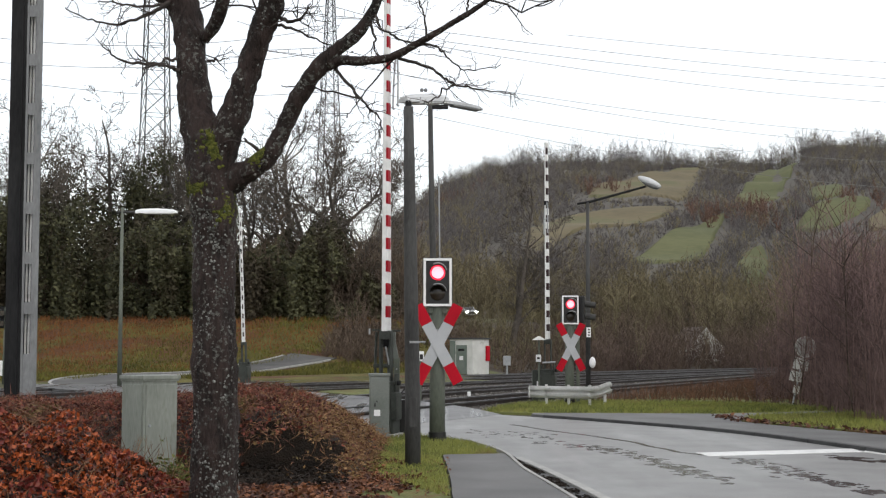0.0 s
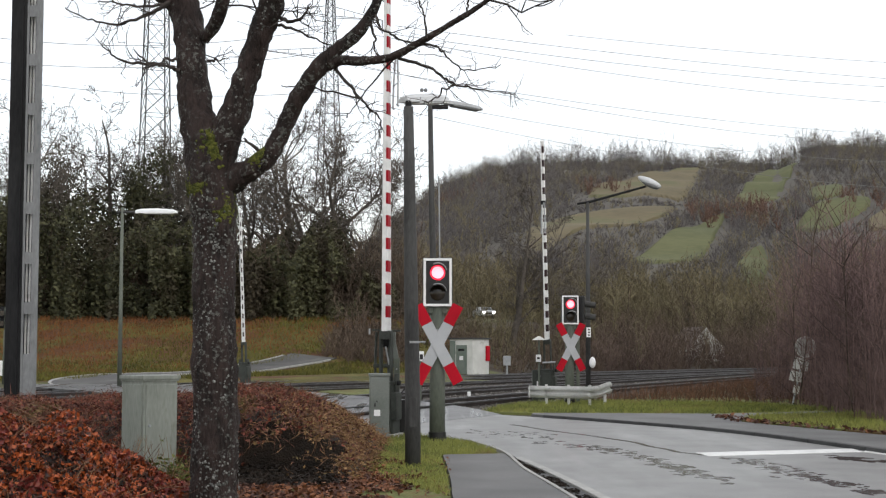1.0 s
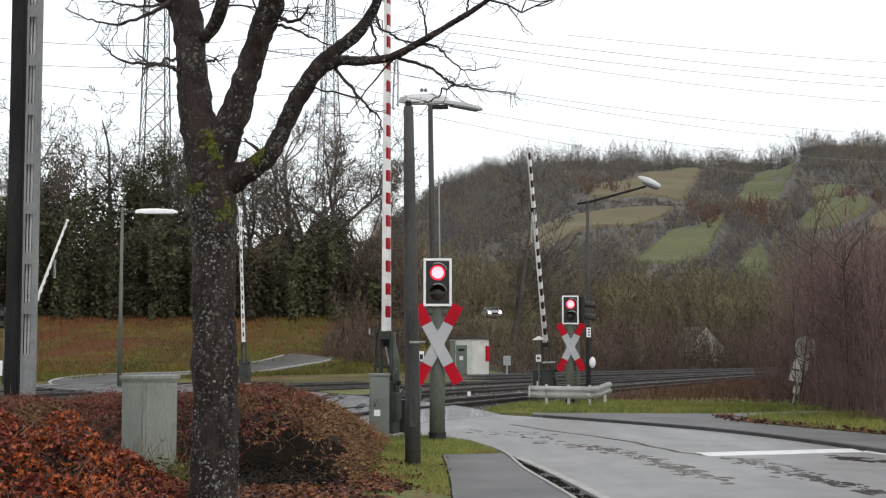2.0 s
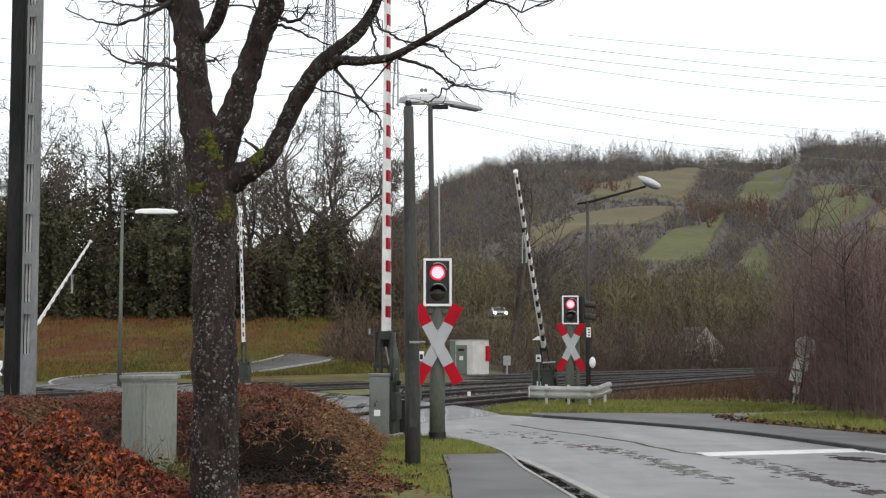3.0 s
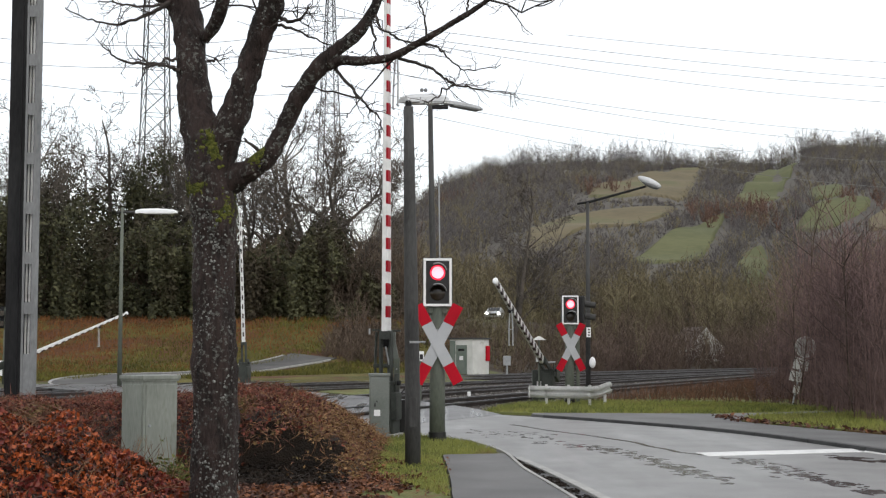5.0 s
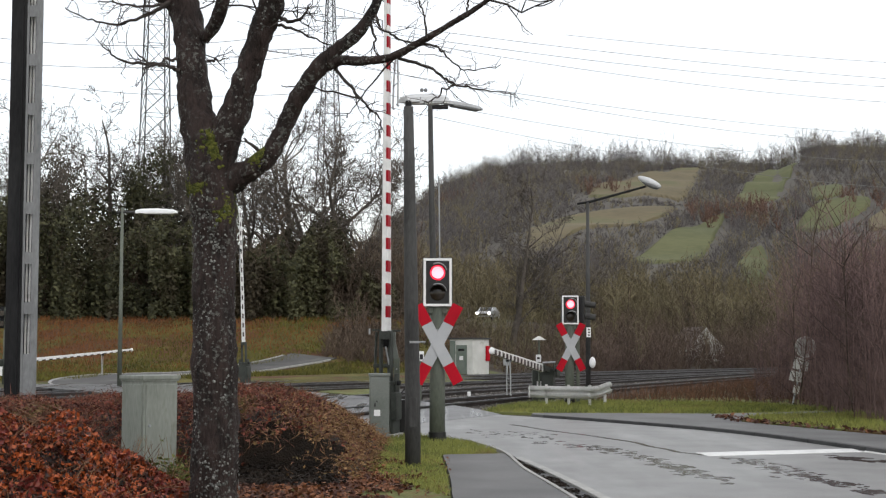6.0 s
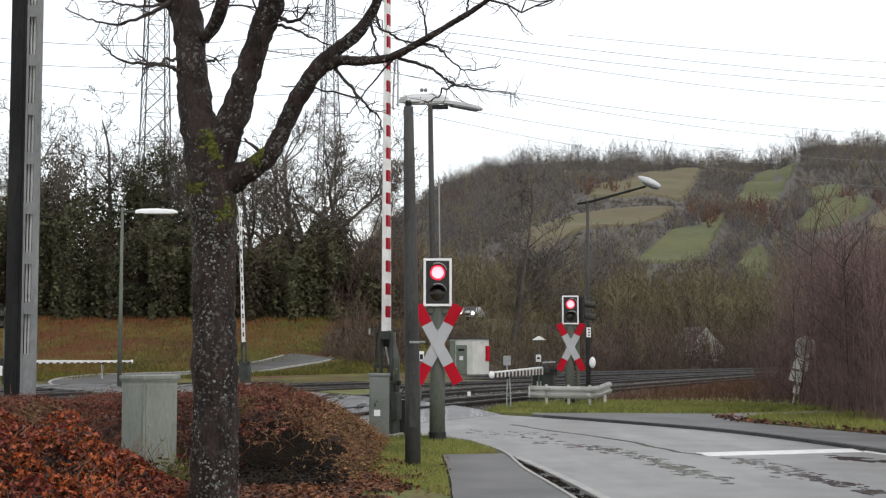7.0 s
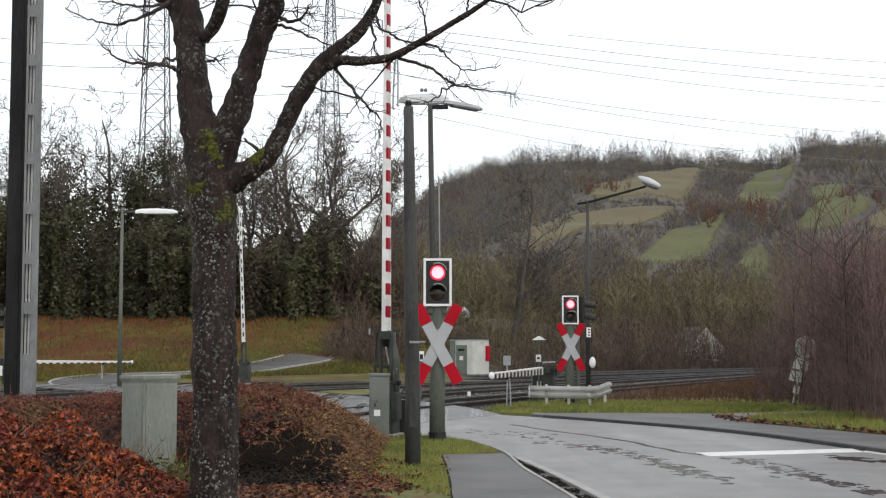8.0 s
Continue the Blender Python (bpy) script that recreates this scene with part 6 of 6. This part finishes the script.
# ---------------------------------------------------------------- the hill: fields and woods
FIELDS = []
FIELDS.append(("stubble", [(59.7, 555.0), (82.3, 624.0), (106.9, 681.0), (149.9, 790.0), (95.1, 521.0), (83.4, 505.0), (76.3, 514.0), (64.5, 506.0), (54.5, 511.0)]))
FIELDS.append(("stubble", [(24.5, 403.0), (36.6, 437.0), (52.1, 453.0), (80.0, 467.0), (74.2, 441.0), (64.0, 420.0), (52.5, 399.0), (40.4, 379.0), (29.3, 351.0), (20.5, 317.0), (17.9, 312.0), (21.0, 359.0)]))
FIELDS.append(("stubble", [(120.4, 385.0), (132.9, 407.0), (139.3, 410.0), (124.3, 366.0), (118.4, 363.0), (113.2, 360.0)]))
FIELDS.append(("meadow", [(40.3, 309.0), (52.0, 342.0), (67.1, 383.0), (79.9, 412.0), (92.0, 440.0), (82.0, 400.0), (65.0, 334.0), (52.7, 305.0), (43.8, 296.0)]))
FIELDS.append(("meadow", [(152.0, 661.0), (198.9, 790.0), (208.2, 790.0), (144.3, 569.0), (126.5, 511.0), (113.1, 484.0), (100.5, 463.0), (110.1, 512.0), (130.5, 586.0)]))
FIELDS.append(("meadow", [(73.9, 333.0), (81.4, 346.0), (71.3, 297.0), (59.8, 257.0), (53.0, 242.0), (62.4, 290.0)]))
FIELDS.append(("meadow", [(125.3, 469.0), (136.0, 497.0), (151.5, 518.0), (138.1, 468.0), (121.8, 439.0)]))
FIELDS.append(("meadow", [(98.9, 386.0), (110.0, 412.0), (123.2, 431.0), (140.2, 451.0), (132.0, 418.0), (111.7, 380.0), (99.1, 363.0)]))


def hill_z(x, y):
    return land(x, y) + noise.noise(Vector((x * 0.02, y * 0.02, 0))) * min((y - 100) * 0.01, 3)


def build_field(kind, poly):
    rim = smooth_path(list(poly) + [poly[0]], 14)[:-1]
    ctr = rim.mean(0)
    n, rings = len(rim), 12
    v, f = [(*ctr, hill_z(*ctr) + 0.8)], []
    for k in range(1, rings + 1):
        for i, q in enumerate(rim):
            wob = 1 + (0.05 * math.sin(i * 1.7) + 0.04 * math.sin(i * 4.1)) * (k == rings)
            x, y = ctr + (q - ctr) * k / rings * wob
            v.append((x, y, hill_z(x, y) + (0.8 if k < rings else -1.2)))
    for i in range(n):
        f.append((0, 1 + i, 1 + (i + 1) % n))
        for k in range(rings - 1):
            a0, b0 = 1 + k * n + i, 1 + k * n + (i + 1) % n
            f.append((a0, a0 + n, b0 + n, b0))
    tagged(part("field", raw("field", v, f), kind, smooth=True), "green winter meadow on the hillside" if kind == "meadow" else "tan grass field on the hillside", "field", kind="structure")


for kind, poly in FIELDS:
    build_field(kind, poly)


def hill_woods():
    r = np.random.default_rng(31)
    n = 9500
    y = np.concatenate([r.uniform(230, 800, n), r.uniform(790, 830, 1100)])
    x = y * r.uniform(-0.06, 0.36, len(y))
    p = np.stack([x, y], 1)
    free = np.ones(len(p), bool)
    for _, poly in FIELDS:
        for back in (0, 10):
            free &= ~inside(poly, p + np.array([0.0, back]))
    p = p[free]
    hedge = np.zeros(len(p), bool)
    for _, poly in FIELDS:
        for back in (16, 28, 40, 52, 64, 76):
            hedge |= inside(poly, p + back * np.array([0.2, 1.0]))
    pos = np.column_stack([p, [hill_z(a, b) - 0.3 for a, b in p]])
    h = np.where(p[:, 1] > 785, r.uniform(6, 14, len(p)), r.uniform(3.5, 7.5, len(p)))
    tall = np.interp(p[:, 0] / p[:, 1] * 800, [-20, 20, 40, 70, 85, 200, 215, 300], [1, 1, 1.4, 1.4, 1.3, 1.35, 1.2, 1.1])
    lump = np.array([1 + 0.9 * noise.noise(Vector((q[0] * 0.07, q[1] * 0.03, 0))) for q in p])
    h = np.where(p[:, 1] > 785, h * tall, np.where(hedge, h * 0.38, h)) * lump
    kinds = r.random(len(p))
    for nm, lab, mt, sel in (("hill_wood", "bare woodland over the hill, greyed as by haze", "wood_far", kinds < 0.78), ("hill_wood", "tan and russet scrub on the hill", "twig_tan", kinds >= 0.78)):
        st, en, r0, _ = shrubs(pos[sel], h[sel], 6, 14, r, 0.46, 0.2, 0.058)
        tagged(part(nm, spikes(nm, st, en, r0), mt), lab, "woodland", kind="stuff")


hill_woods()


def russet_clumps():
    r = np.random.default_rng(33)
    c = []
    for (x, y), n in (((64.5, 545.0), 14), ((83.3, 408.0), 20), ((102.1, 445.0), 24), ((3.9, 579.0), 16), ((132.8, 428.0), 12), ((90.0, 425.0), 10)):
        c.append(np.array([x, y]) + r.normal(size=(n, 2)) * np.array([6, 17]))
    p = np.vstack(c)
    pos = np.column_stack([p, [hill_z(q[0], q[1]) for q in p]])
    st, en, r0, _ = shrubs(pos, r.uniform(4, 8, len(p)), 8, 12, r, 0.32, 0.3, 0.085)
    tagged(part("hill_scrub", spikes("hill_scrub", st, en, r0), "russet"), "russet scrub between the fields", "shrubs", kind="stuff")


russet_clumps()


# ---------------------------------------------------------------- pylons and lines
def pylon(x, y, tall, base_w, top_w, arms, label):
    z = land(x, y)
    t = thing("pylon", label, "pylon", pose(x, y, z, 0, 0, 24), group="power pylons")
    A, B, R = [], [], []
    n = 13
    zs = [tall * (1 - (1 - k / n) ** 1.25) for k in range(n + 1)]
    wd = lambda q: (base_w + (top_w - base_w) * (q / tall) ** 0.8) / 2
    cor = lambda q: [np.array([sx * wd(q), sy * wd(q), q]) for sx, sy in ((-1, -1), (1, -1), (1, 1), (-1, 1))]
    for k in range(4):
        part("leg", tube([cor(q)[k] for q in zs], 0.08, 4), "lattice", t)
    for q0, q1 in zip(zs, zs[1:]):
        m = (q0 + q1) / 2
        for u, v in ((q0, m), (m, q1)):
            c0, c1 = cor(u), cor(v)
            for k in range(4):
                A += [c0[k], c0[(k + 1) % 4], c1[k]]
                B += [c1[(k + 1) % 4], c1[k], c1[(k + 1) % 4]]
    tagged(part("bracing", sticks("bracing", A, B, 0.04, 0.04), "lattice", t), kind="stuff")
    for q, half in arms:
        a, b = [], []
        w = wd(q)
        for s in (-1, 1):
            end = np.array([s * half, 0, q + 0.3])
            for c in ((s * w, -w, q), (s * w, w, q), (s * w, 0, q + 1.6)):
                a.append(np.array(c, float))
                b.append(end)
            for k in range(1, 5):
                f = k / 5
                a.append(np.array((s * w, -w, q)) * (1 - f) + end * f)
                b.append(np.array((s * w, 0, q + 1.6)) * (1 - f) + end * f)
        part("cross_arm", sticks("cross_arm", a, b, 0.055, 0.05), "lattice", t)
        for s in (-1, 1):
            part("insulator", tube([(s * half, 0, q + 0.3), (s * half, 0, q - 1.8)], 0.09, 6), "darksteel", t)


pylon(-32.4, 152, 62, 4.0, 1.2, [(46, 8), (54, 6)], "tall lattice power pylon behind bare trees")
pylon(-17.2, 205, 53, 5.2, 0.7, [(45.5, 8.5), (39.0, 10.5)], "far lattice power pylon behind bare trees")


def wire_run(a, b, sag, label):
    a, b = np.array(a), np.array(b)
    pts = [a + (b - a) * k / 30 - np.array([0, 0, sag * 4 * (k / 30) * (1 - k / 30)]) for k in range(31)]
    tagged(part("power_line", tube(pts, 0.045, 5), "wire"), label, "power line", group="power lines")


for a, b, sag in [
    ((-7.599, 215.0, 53.592), (115.3, 300.0, 61.1), 1.0), ((-8.500, 215.0, 52.307), (115.2, 300.0, 59.577), 1.5), ((-11.212, 215.0, 52.123), (115.1, 300.0, 56.018), 2.0),
    ((-12.997, 215.0, 46.811), (114.9, 300.0, 48.790), 2.0), ((-16.613, 215.0, 47.909), (114.8, 300.0, 46.640), 3.0), ((-16.591, 215.0, 44.071), (114.7, 300.0, 43.103), 3.0),
    ((-20.192, 215.0, 43.159), (114.6, 300.0, 36.802), 3.0), ((23.619, 260.0, 62.7), (115.4, 300.0, 64.9), 0.6),
    ((-70.9, 200.0, 44.935), (-16.624, 215.0, 49.740), 2.0), ((-71.0, 200.0, 48.771), (-16.646, 215.0, 53.684), 2.5), ((-70.8, 200.0, 42.809), (-16.586, 215.0, 43.159), 2.0)]:
    wire_run(a, b, sag, "thin sagging power line against white sky")


# ---------------------------------------------------------------- things beyond the tracks
def relay_shed():
    s = thing("relay_shed", "small off-white railway equipment shed", "shed", pose(1.68, 87.0, 0, 0, 0, -42), )
    part("wall", box((0, 0, 1.2), (1.9, 1.6, 2.4), 0.01), "shed", s)
    part("roof", box((0, 0, 2.44), (2.1, 1.8, 0.1), 0.02), "lamppost", s, "flat dark roof slab")
    d = part("door", box((-0.815 + 0.865, -0.815, 1.05), (0.9, 0.04, 1.95), 0.01), "shedgrey", s, "grey green door")
    part("vent", box((0.05, -0.84, 1.72), (0.5, 0.02, 0.14), 0.005), "darksteel", d)
    part("notice", box((0.05, -0.84, 1.2), (0.3, 0.015, 0.26), 0.005), "white", d, "white notice")
    part("wall_panel", box((-0.7, -0.81, 1.2), (0.45, 0.03, 2.2), 0.01), "shedgrey", s)
    part("red_box", box((1.0, 0.62, 1.5), (0.12, 0.32, 0.95), 0.03), "red", s, "red box on the wall")


relay_shed()


def post_box(x, y):
    s = thing("track_box", "small grey box on a post by the tracks", "track box", pose(x, y, 0))
    part("post", tube([(0, 0, 0), (0, 0, 0.8)], 0.06, 8), "galv", s)
    part("box", box((0, 0, 1.05), (0.45, 0.3, 0.6), 0.03), "galv", s)


post_box(3.95, 84.5)


def marker(x, y):
    s = thing("track_marker", "small white marker post by the rails", "marker post", pose(x, y, 0))
    part("post", box((0, 0, 0.12), (0.06, 0.05, 0.28), 0.01), "darksteel", s)
    part("head", box((0, -0.01, 0.28), (0.11, 0.07, 0.15), 0.03), "white", s)


marker(0.83, 43.5)


def box_sign(x, y):
    s = thing("track_sign", "white box sign on a slim post by the track", "track sign", pose(x, y, 0))
    part("post", tube([(0, 0, 0), (0, 0, 1.4)], 0.03, 8), "post", s)
    part("box", box((0, 0, 1.48), (0.2, 0.1, 0.3), 0.02), "white", s, "white box")
    part("face", box((0.02, -0.052, 1.46), (0.1, 0.01, 0.16), 0.003), "black", s)


box_sign(-0.68, 41.8)


def white_house():
    h = thing("house", "small white gabled house behind bare shrubs", "house", pose(26.2, 136, land(26.2, 136) - 0.3, 0, 0, 12))
    w, e, a, d = 1.9, 1.7, 3.7, 6.0
    bm = bmesh.new()
    f = [bm.verts.new(v) for v in ((-w, 0, 0), (w, 0, 0), (w, 0, e), (0, 0, a), (-w, 0, e))]
    g = [bm.verts.new((v.co.x, d, v.co.z)) for v in f]
    bm.faces.new(f)
    bm.faces.new(g[::-1])
    for i in range(5):
        bm.faces.new((f[i], f[(i + 1) % 5], g[(i + 1) % 5], g[i]))
    part("wall", bm, "shed", h)
    for s in (-1, 1):
        part("roof", box((0, 0, 0), (2.9, d + 0.1, 0.12), 0.01, m=pose(s * 1.0, d / 2 + 0.1, 2.72, 0, s * 46.5, 0)), "rooftile", h, "grey roof slope")
    part("window", box((0, -0.02, 1.6), (0.7, 0.06, 0.9), 0.01), "glass", h)


white_house()


def leaning_sign():
    s = thing("road_sign", "grey round sign back with plates behind twigs", "road sign", pose(10.25, 40.2, 0, 0, 13, 0))
    part("post", tube([(0, 0.05, 0), (0, 0.05, 2.0)], 0.03, 10), "galv", s)
    bm = bmesh.new()
    bmesh.ops.create_cone(bm, cap_ends=True, segments=28, radius1=0.3, radius2=0.3, depth=0.02, matrix=pose(0, 0, 1.8, 90, 0, 0))
    part("round_sign", bm, "concrete", s, "round sign back")
    rim = bmesh.new()
    tube([(0.3 * math.cos(k * 0.2618), -0.015, 1.8 + 0.3 * math.sin(k * 0.2618)) for k in range(25)], 0.014, 6, rim)
    part("sign_rim", rim, "shed", s, "pale rim")
    for x, z, w, h in ((-0.02, 1.28, 0.44, 0.34), (-0.06, 0.9, 0.42, 0.3), (0.0, 0.52, 0.18, 0.24)):
        part("plate", box((x, 0, z), (w, 0.02, h), 0.01), "shed", s, "pale plate")


leaning_sign()


def machine_boxes():
    s = thing("cable_box", "dark green cable box with pale plates by the barrier", "utility box", pose(3.0, 42.9, 0))
    part("body", box((0, 0, 0.55), (0.42, 0.35, 1.0), 0.03), "machine", s)
    part("plate", box((0.05, -0.18, 0.62), (0.26, 0.01, 0.16), 0.004), "white", s)
    p = thing("warning_post", "slim post with white plate and small cap", "post", pose(2.92, 41.6, 0))
    part("post", tube([(0, 0, 0), (0, 0, 2.0)], 0.03, 8), "post", p)
    part("plate", box((-0.02, -0.04, 1.42), (0.16, 0.02, 0.22), 0.005), "white", p)
    part("bar", box((-0.02, -0.053, 1.42), (0.08, 0.005, 0.06)), "black", p)
    bm = bmesh.new()
    bmesh.ops.create_cone(bm, cap_ends=True, segments=14, radius1=0.22, radius2=0.03, depth=0.12, matrix=pose(0, 0, 2.03))
    part("cap", bm, "shed", p, "pale conical cap")
    part("arm", tube([(0.1, -0.05, 1.28), (0.5, -0.05, 1.3)], 0.03, 8), "galv", p)


machine_boxes()

# small road on the bank and the lane on the hillside
def lane(name, pts, half, lift, material, label):
    p = smooth_path(pts, 8)
    l, r = offset(p, half), offset(p, -half)
    bm = bmesh.new()
    rows = []
    for c in (l, p, r):
        rows.append([bm.verts.new((x, y, land(float(x), float(y)) + lift)) for i, (x, y) in enumerate(c)])
    for a, b in zip(rows, rows[1:]):
        for i in range(len(p) - 1):
            bm.faces.new((a[i], a[i + 1], b[i + 1], b[i]))
    bmesh.ops.recalc_face_normals(bm, faces=bm.faces)
    for face in bm.faces:
        if face.normal.z < 0:
            face.normal_flip()
    bmesh.ops.solidify(bm, geom=list(bm.faces), thickness=0.1)
    tagged(part(name, bm, material), label, "road", kind="structure")


BANK_ROAD = [(-15, 60), (-16.8, 65), (-16.4, 69), (-14.6, 73), (-12.8, 77), (-11.2, 81), (-9.8, 84), (-8.2, 87)]
lane("bank_road", BANK_ROAD, 1.7, 0.1, "pale_road", "wet side road climbing along the bank")
_p = smooth_path(BANK_ROAD, 8)
for _o in (1.76, -1.76):
    lane("bank_kerb", [tuple(q) for q in offset(_p, _o)][::3], 0.07, 0.14, "concrete", "pale kerb edge of the side road")
CAR_WAY = [(0.0, 3.10, 178.0), (0.4, 3.72, 176.1), (0.8, 4.62, 174.2), (1.0, 5.17, 173.2), (1.3, 5.34, 171.8), (1.6, 5.65, 170.4), (2.2, 6.11, 167.6), (2.8, 6.48, 164.7), (3.2, 6.68, 162.8), (3.6, 6.74, 160.9), (4.2, 6.48, 158.1), (4.7, 6.13, 155.7), (5.3, 5.64, 152.8), (5.8, 5.18, 150.4), (6.4, 4.22, 147.6), (7.0, 3.06, 144.8), (7.5, 2.24, 142.4), (8.0, 1.39, 140.0)]
lane("hill_lane", [(0.5, 186)] + [(x, y) for _, x, y in CAR_WAY[::2]] + [(-1.5, 133), (-7, 126)], 2.0, 0.04, "soil", "narrow muddy lane on the hillside behind scrub")


def car():
    c = thing("car", "silver car with lit headlights on the hill lane", "car", pose(2.25, 187, 7))
    body = bmesh.new()
    prof = [(-2.1, 0.35), (-2.15, 0.75), (-1.95, 0.95), (-1.2, 1.0), (-0.6, 1.42), (0.7, 1.45), (1.5, 1.05), (2.0, 0.95), (2.05, 0.4)]
    sides = []
    for w in (-0.86, -0.72, 0.72, 0.86):
        k = 1.0 if abs(w) < 0.8 else 0.0
        sides.append([body.verts.new((w, y, z if (k or z < 1.1) else 1.0 + (z - 1.0) * 0.2)) for y, z in prof])
    for a, b in zip(sides, sides[1:]):
        for i in range(len(prof) - 1):
            body.faces.new((a[i], a[i + 1], b[i + 1], b[i]))
    body.faces.new(sides[0])
    body.faces.new(sides[-1][::-1])
    part("body", body, "carpaint", c)
    part("windscreen", box((0, 0, 0), (1.3, 0.03, 0.62), 0.01, m=pose(0, -0.93, 1.22, -55, 0, 0)), "glass", c)
    part("rear_window", box((0, 0, 0), (1.3, 0.03, 0.6), 0.01, m=pose(0, 1.13, 1.27, 62, 0, 0)), "glass", c)
    part("grille", box((0, -2.15, 0.6), (0.8, 0.05, 0.18), 0.01), "black", c)
    for s in (-1, 1):
        bm = bmesh.new()
        bmesh.ops.create_uvsphere(bm, u_segments=10, v_segments=8, radius=0.16)
        bmesh.ops.scale(bm, vec=(1.1, 0.4, 0.9), verts=bm.verts)
        part("headlight", bm, "headlight", c, "lit headlight", m=pose(s * 0.66, -2.15, 0.72))
        for y in (-1.35, 1.3):
            w = part("wheel", tube([(s * 0.72, y, 0.32), (s * 0.9, y, 0.32)], 0.32, 18), "rubber", c)
            part("rim", tube([(s * 0.89, y, 0.32), (s * 0.91, y, 0.32)], 0.2, 14), "galv", w)
    return c


the_car = car()


# ---------------------------------------------------------------- what moves
ANGLE = [(0.0, 89.5), (0.5, 88.7), (1.0, 84.5), (1.5, 76.5), (2.0, 68.5), (2.5, 60.5), (2.8, 56.0), (3.0, 53.0), (3.5, 45.3), (4.0, 37.3), (4.5, 29.0), (4.7, 25.5), (5.2, 16.6), (5.8, 6.9), (6.1, 4.0), (6.4, 1.9), (7.0, -0.2), (8.0, -0.4)]

ANGLE_LEFT = [(0.0, 89.5), (0.5, 87.5), (1.0, 81.0), (1.5, 72.5), (2.0, 65.8), (2.5, 58.6), (2.8, 54.8), (3.0, 52.3), (3.5, 44.3), (4.0, 36.2), (4.5, 27.5), (4.7, 24.0), (5.2, 15.5), (5.8, 6.3), (6.1, 3.6), (6.4, 1.7), (7.0, -0.2), (8.0, -0.4)]


def motions():
    for (b, boom, stand), reach, angles in ((right_barrier, 7.0, ANGLE), (left_barrier, 7.3, ANGLE_LEFT)):
        walk(boom, [(t, pose(0, 0, 1.05, 0, -a, 0)) for t, a in angles])
        walk(stand, [(t, pose(reach * 0.735, 0, -0.1, 0, min(a, 86.0) if a > 60 else a, 0)) for t, a in angles])
    rows = []
    for i, (t, x, y) in enumerate(CAR_WAY):
        _, x0, y0 = CAR_WAY[max(i - 1, 0)]
        _, x1, y1 = CAR_WAY[min(i + 1, len(CAR_WAY) - 1)]
        rows.append((t, pose(x, y, land(x, y) + 0.05, 0, 0, min(max(math.degrees(math.atan2(y1 - y0, x1 - x0)) + 90, -16), 16))))
    walk(the_car, rows)


motions()
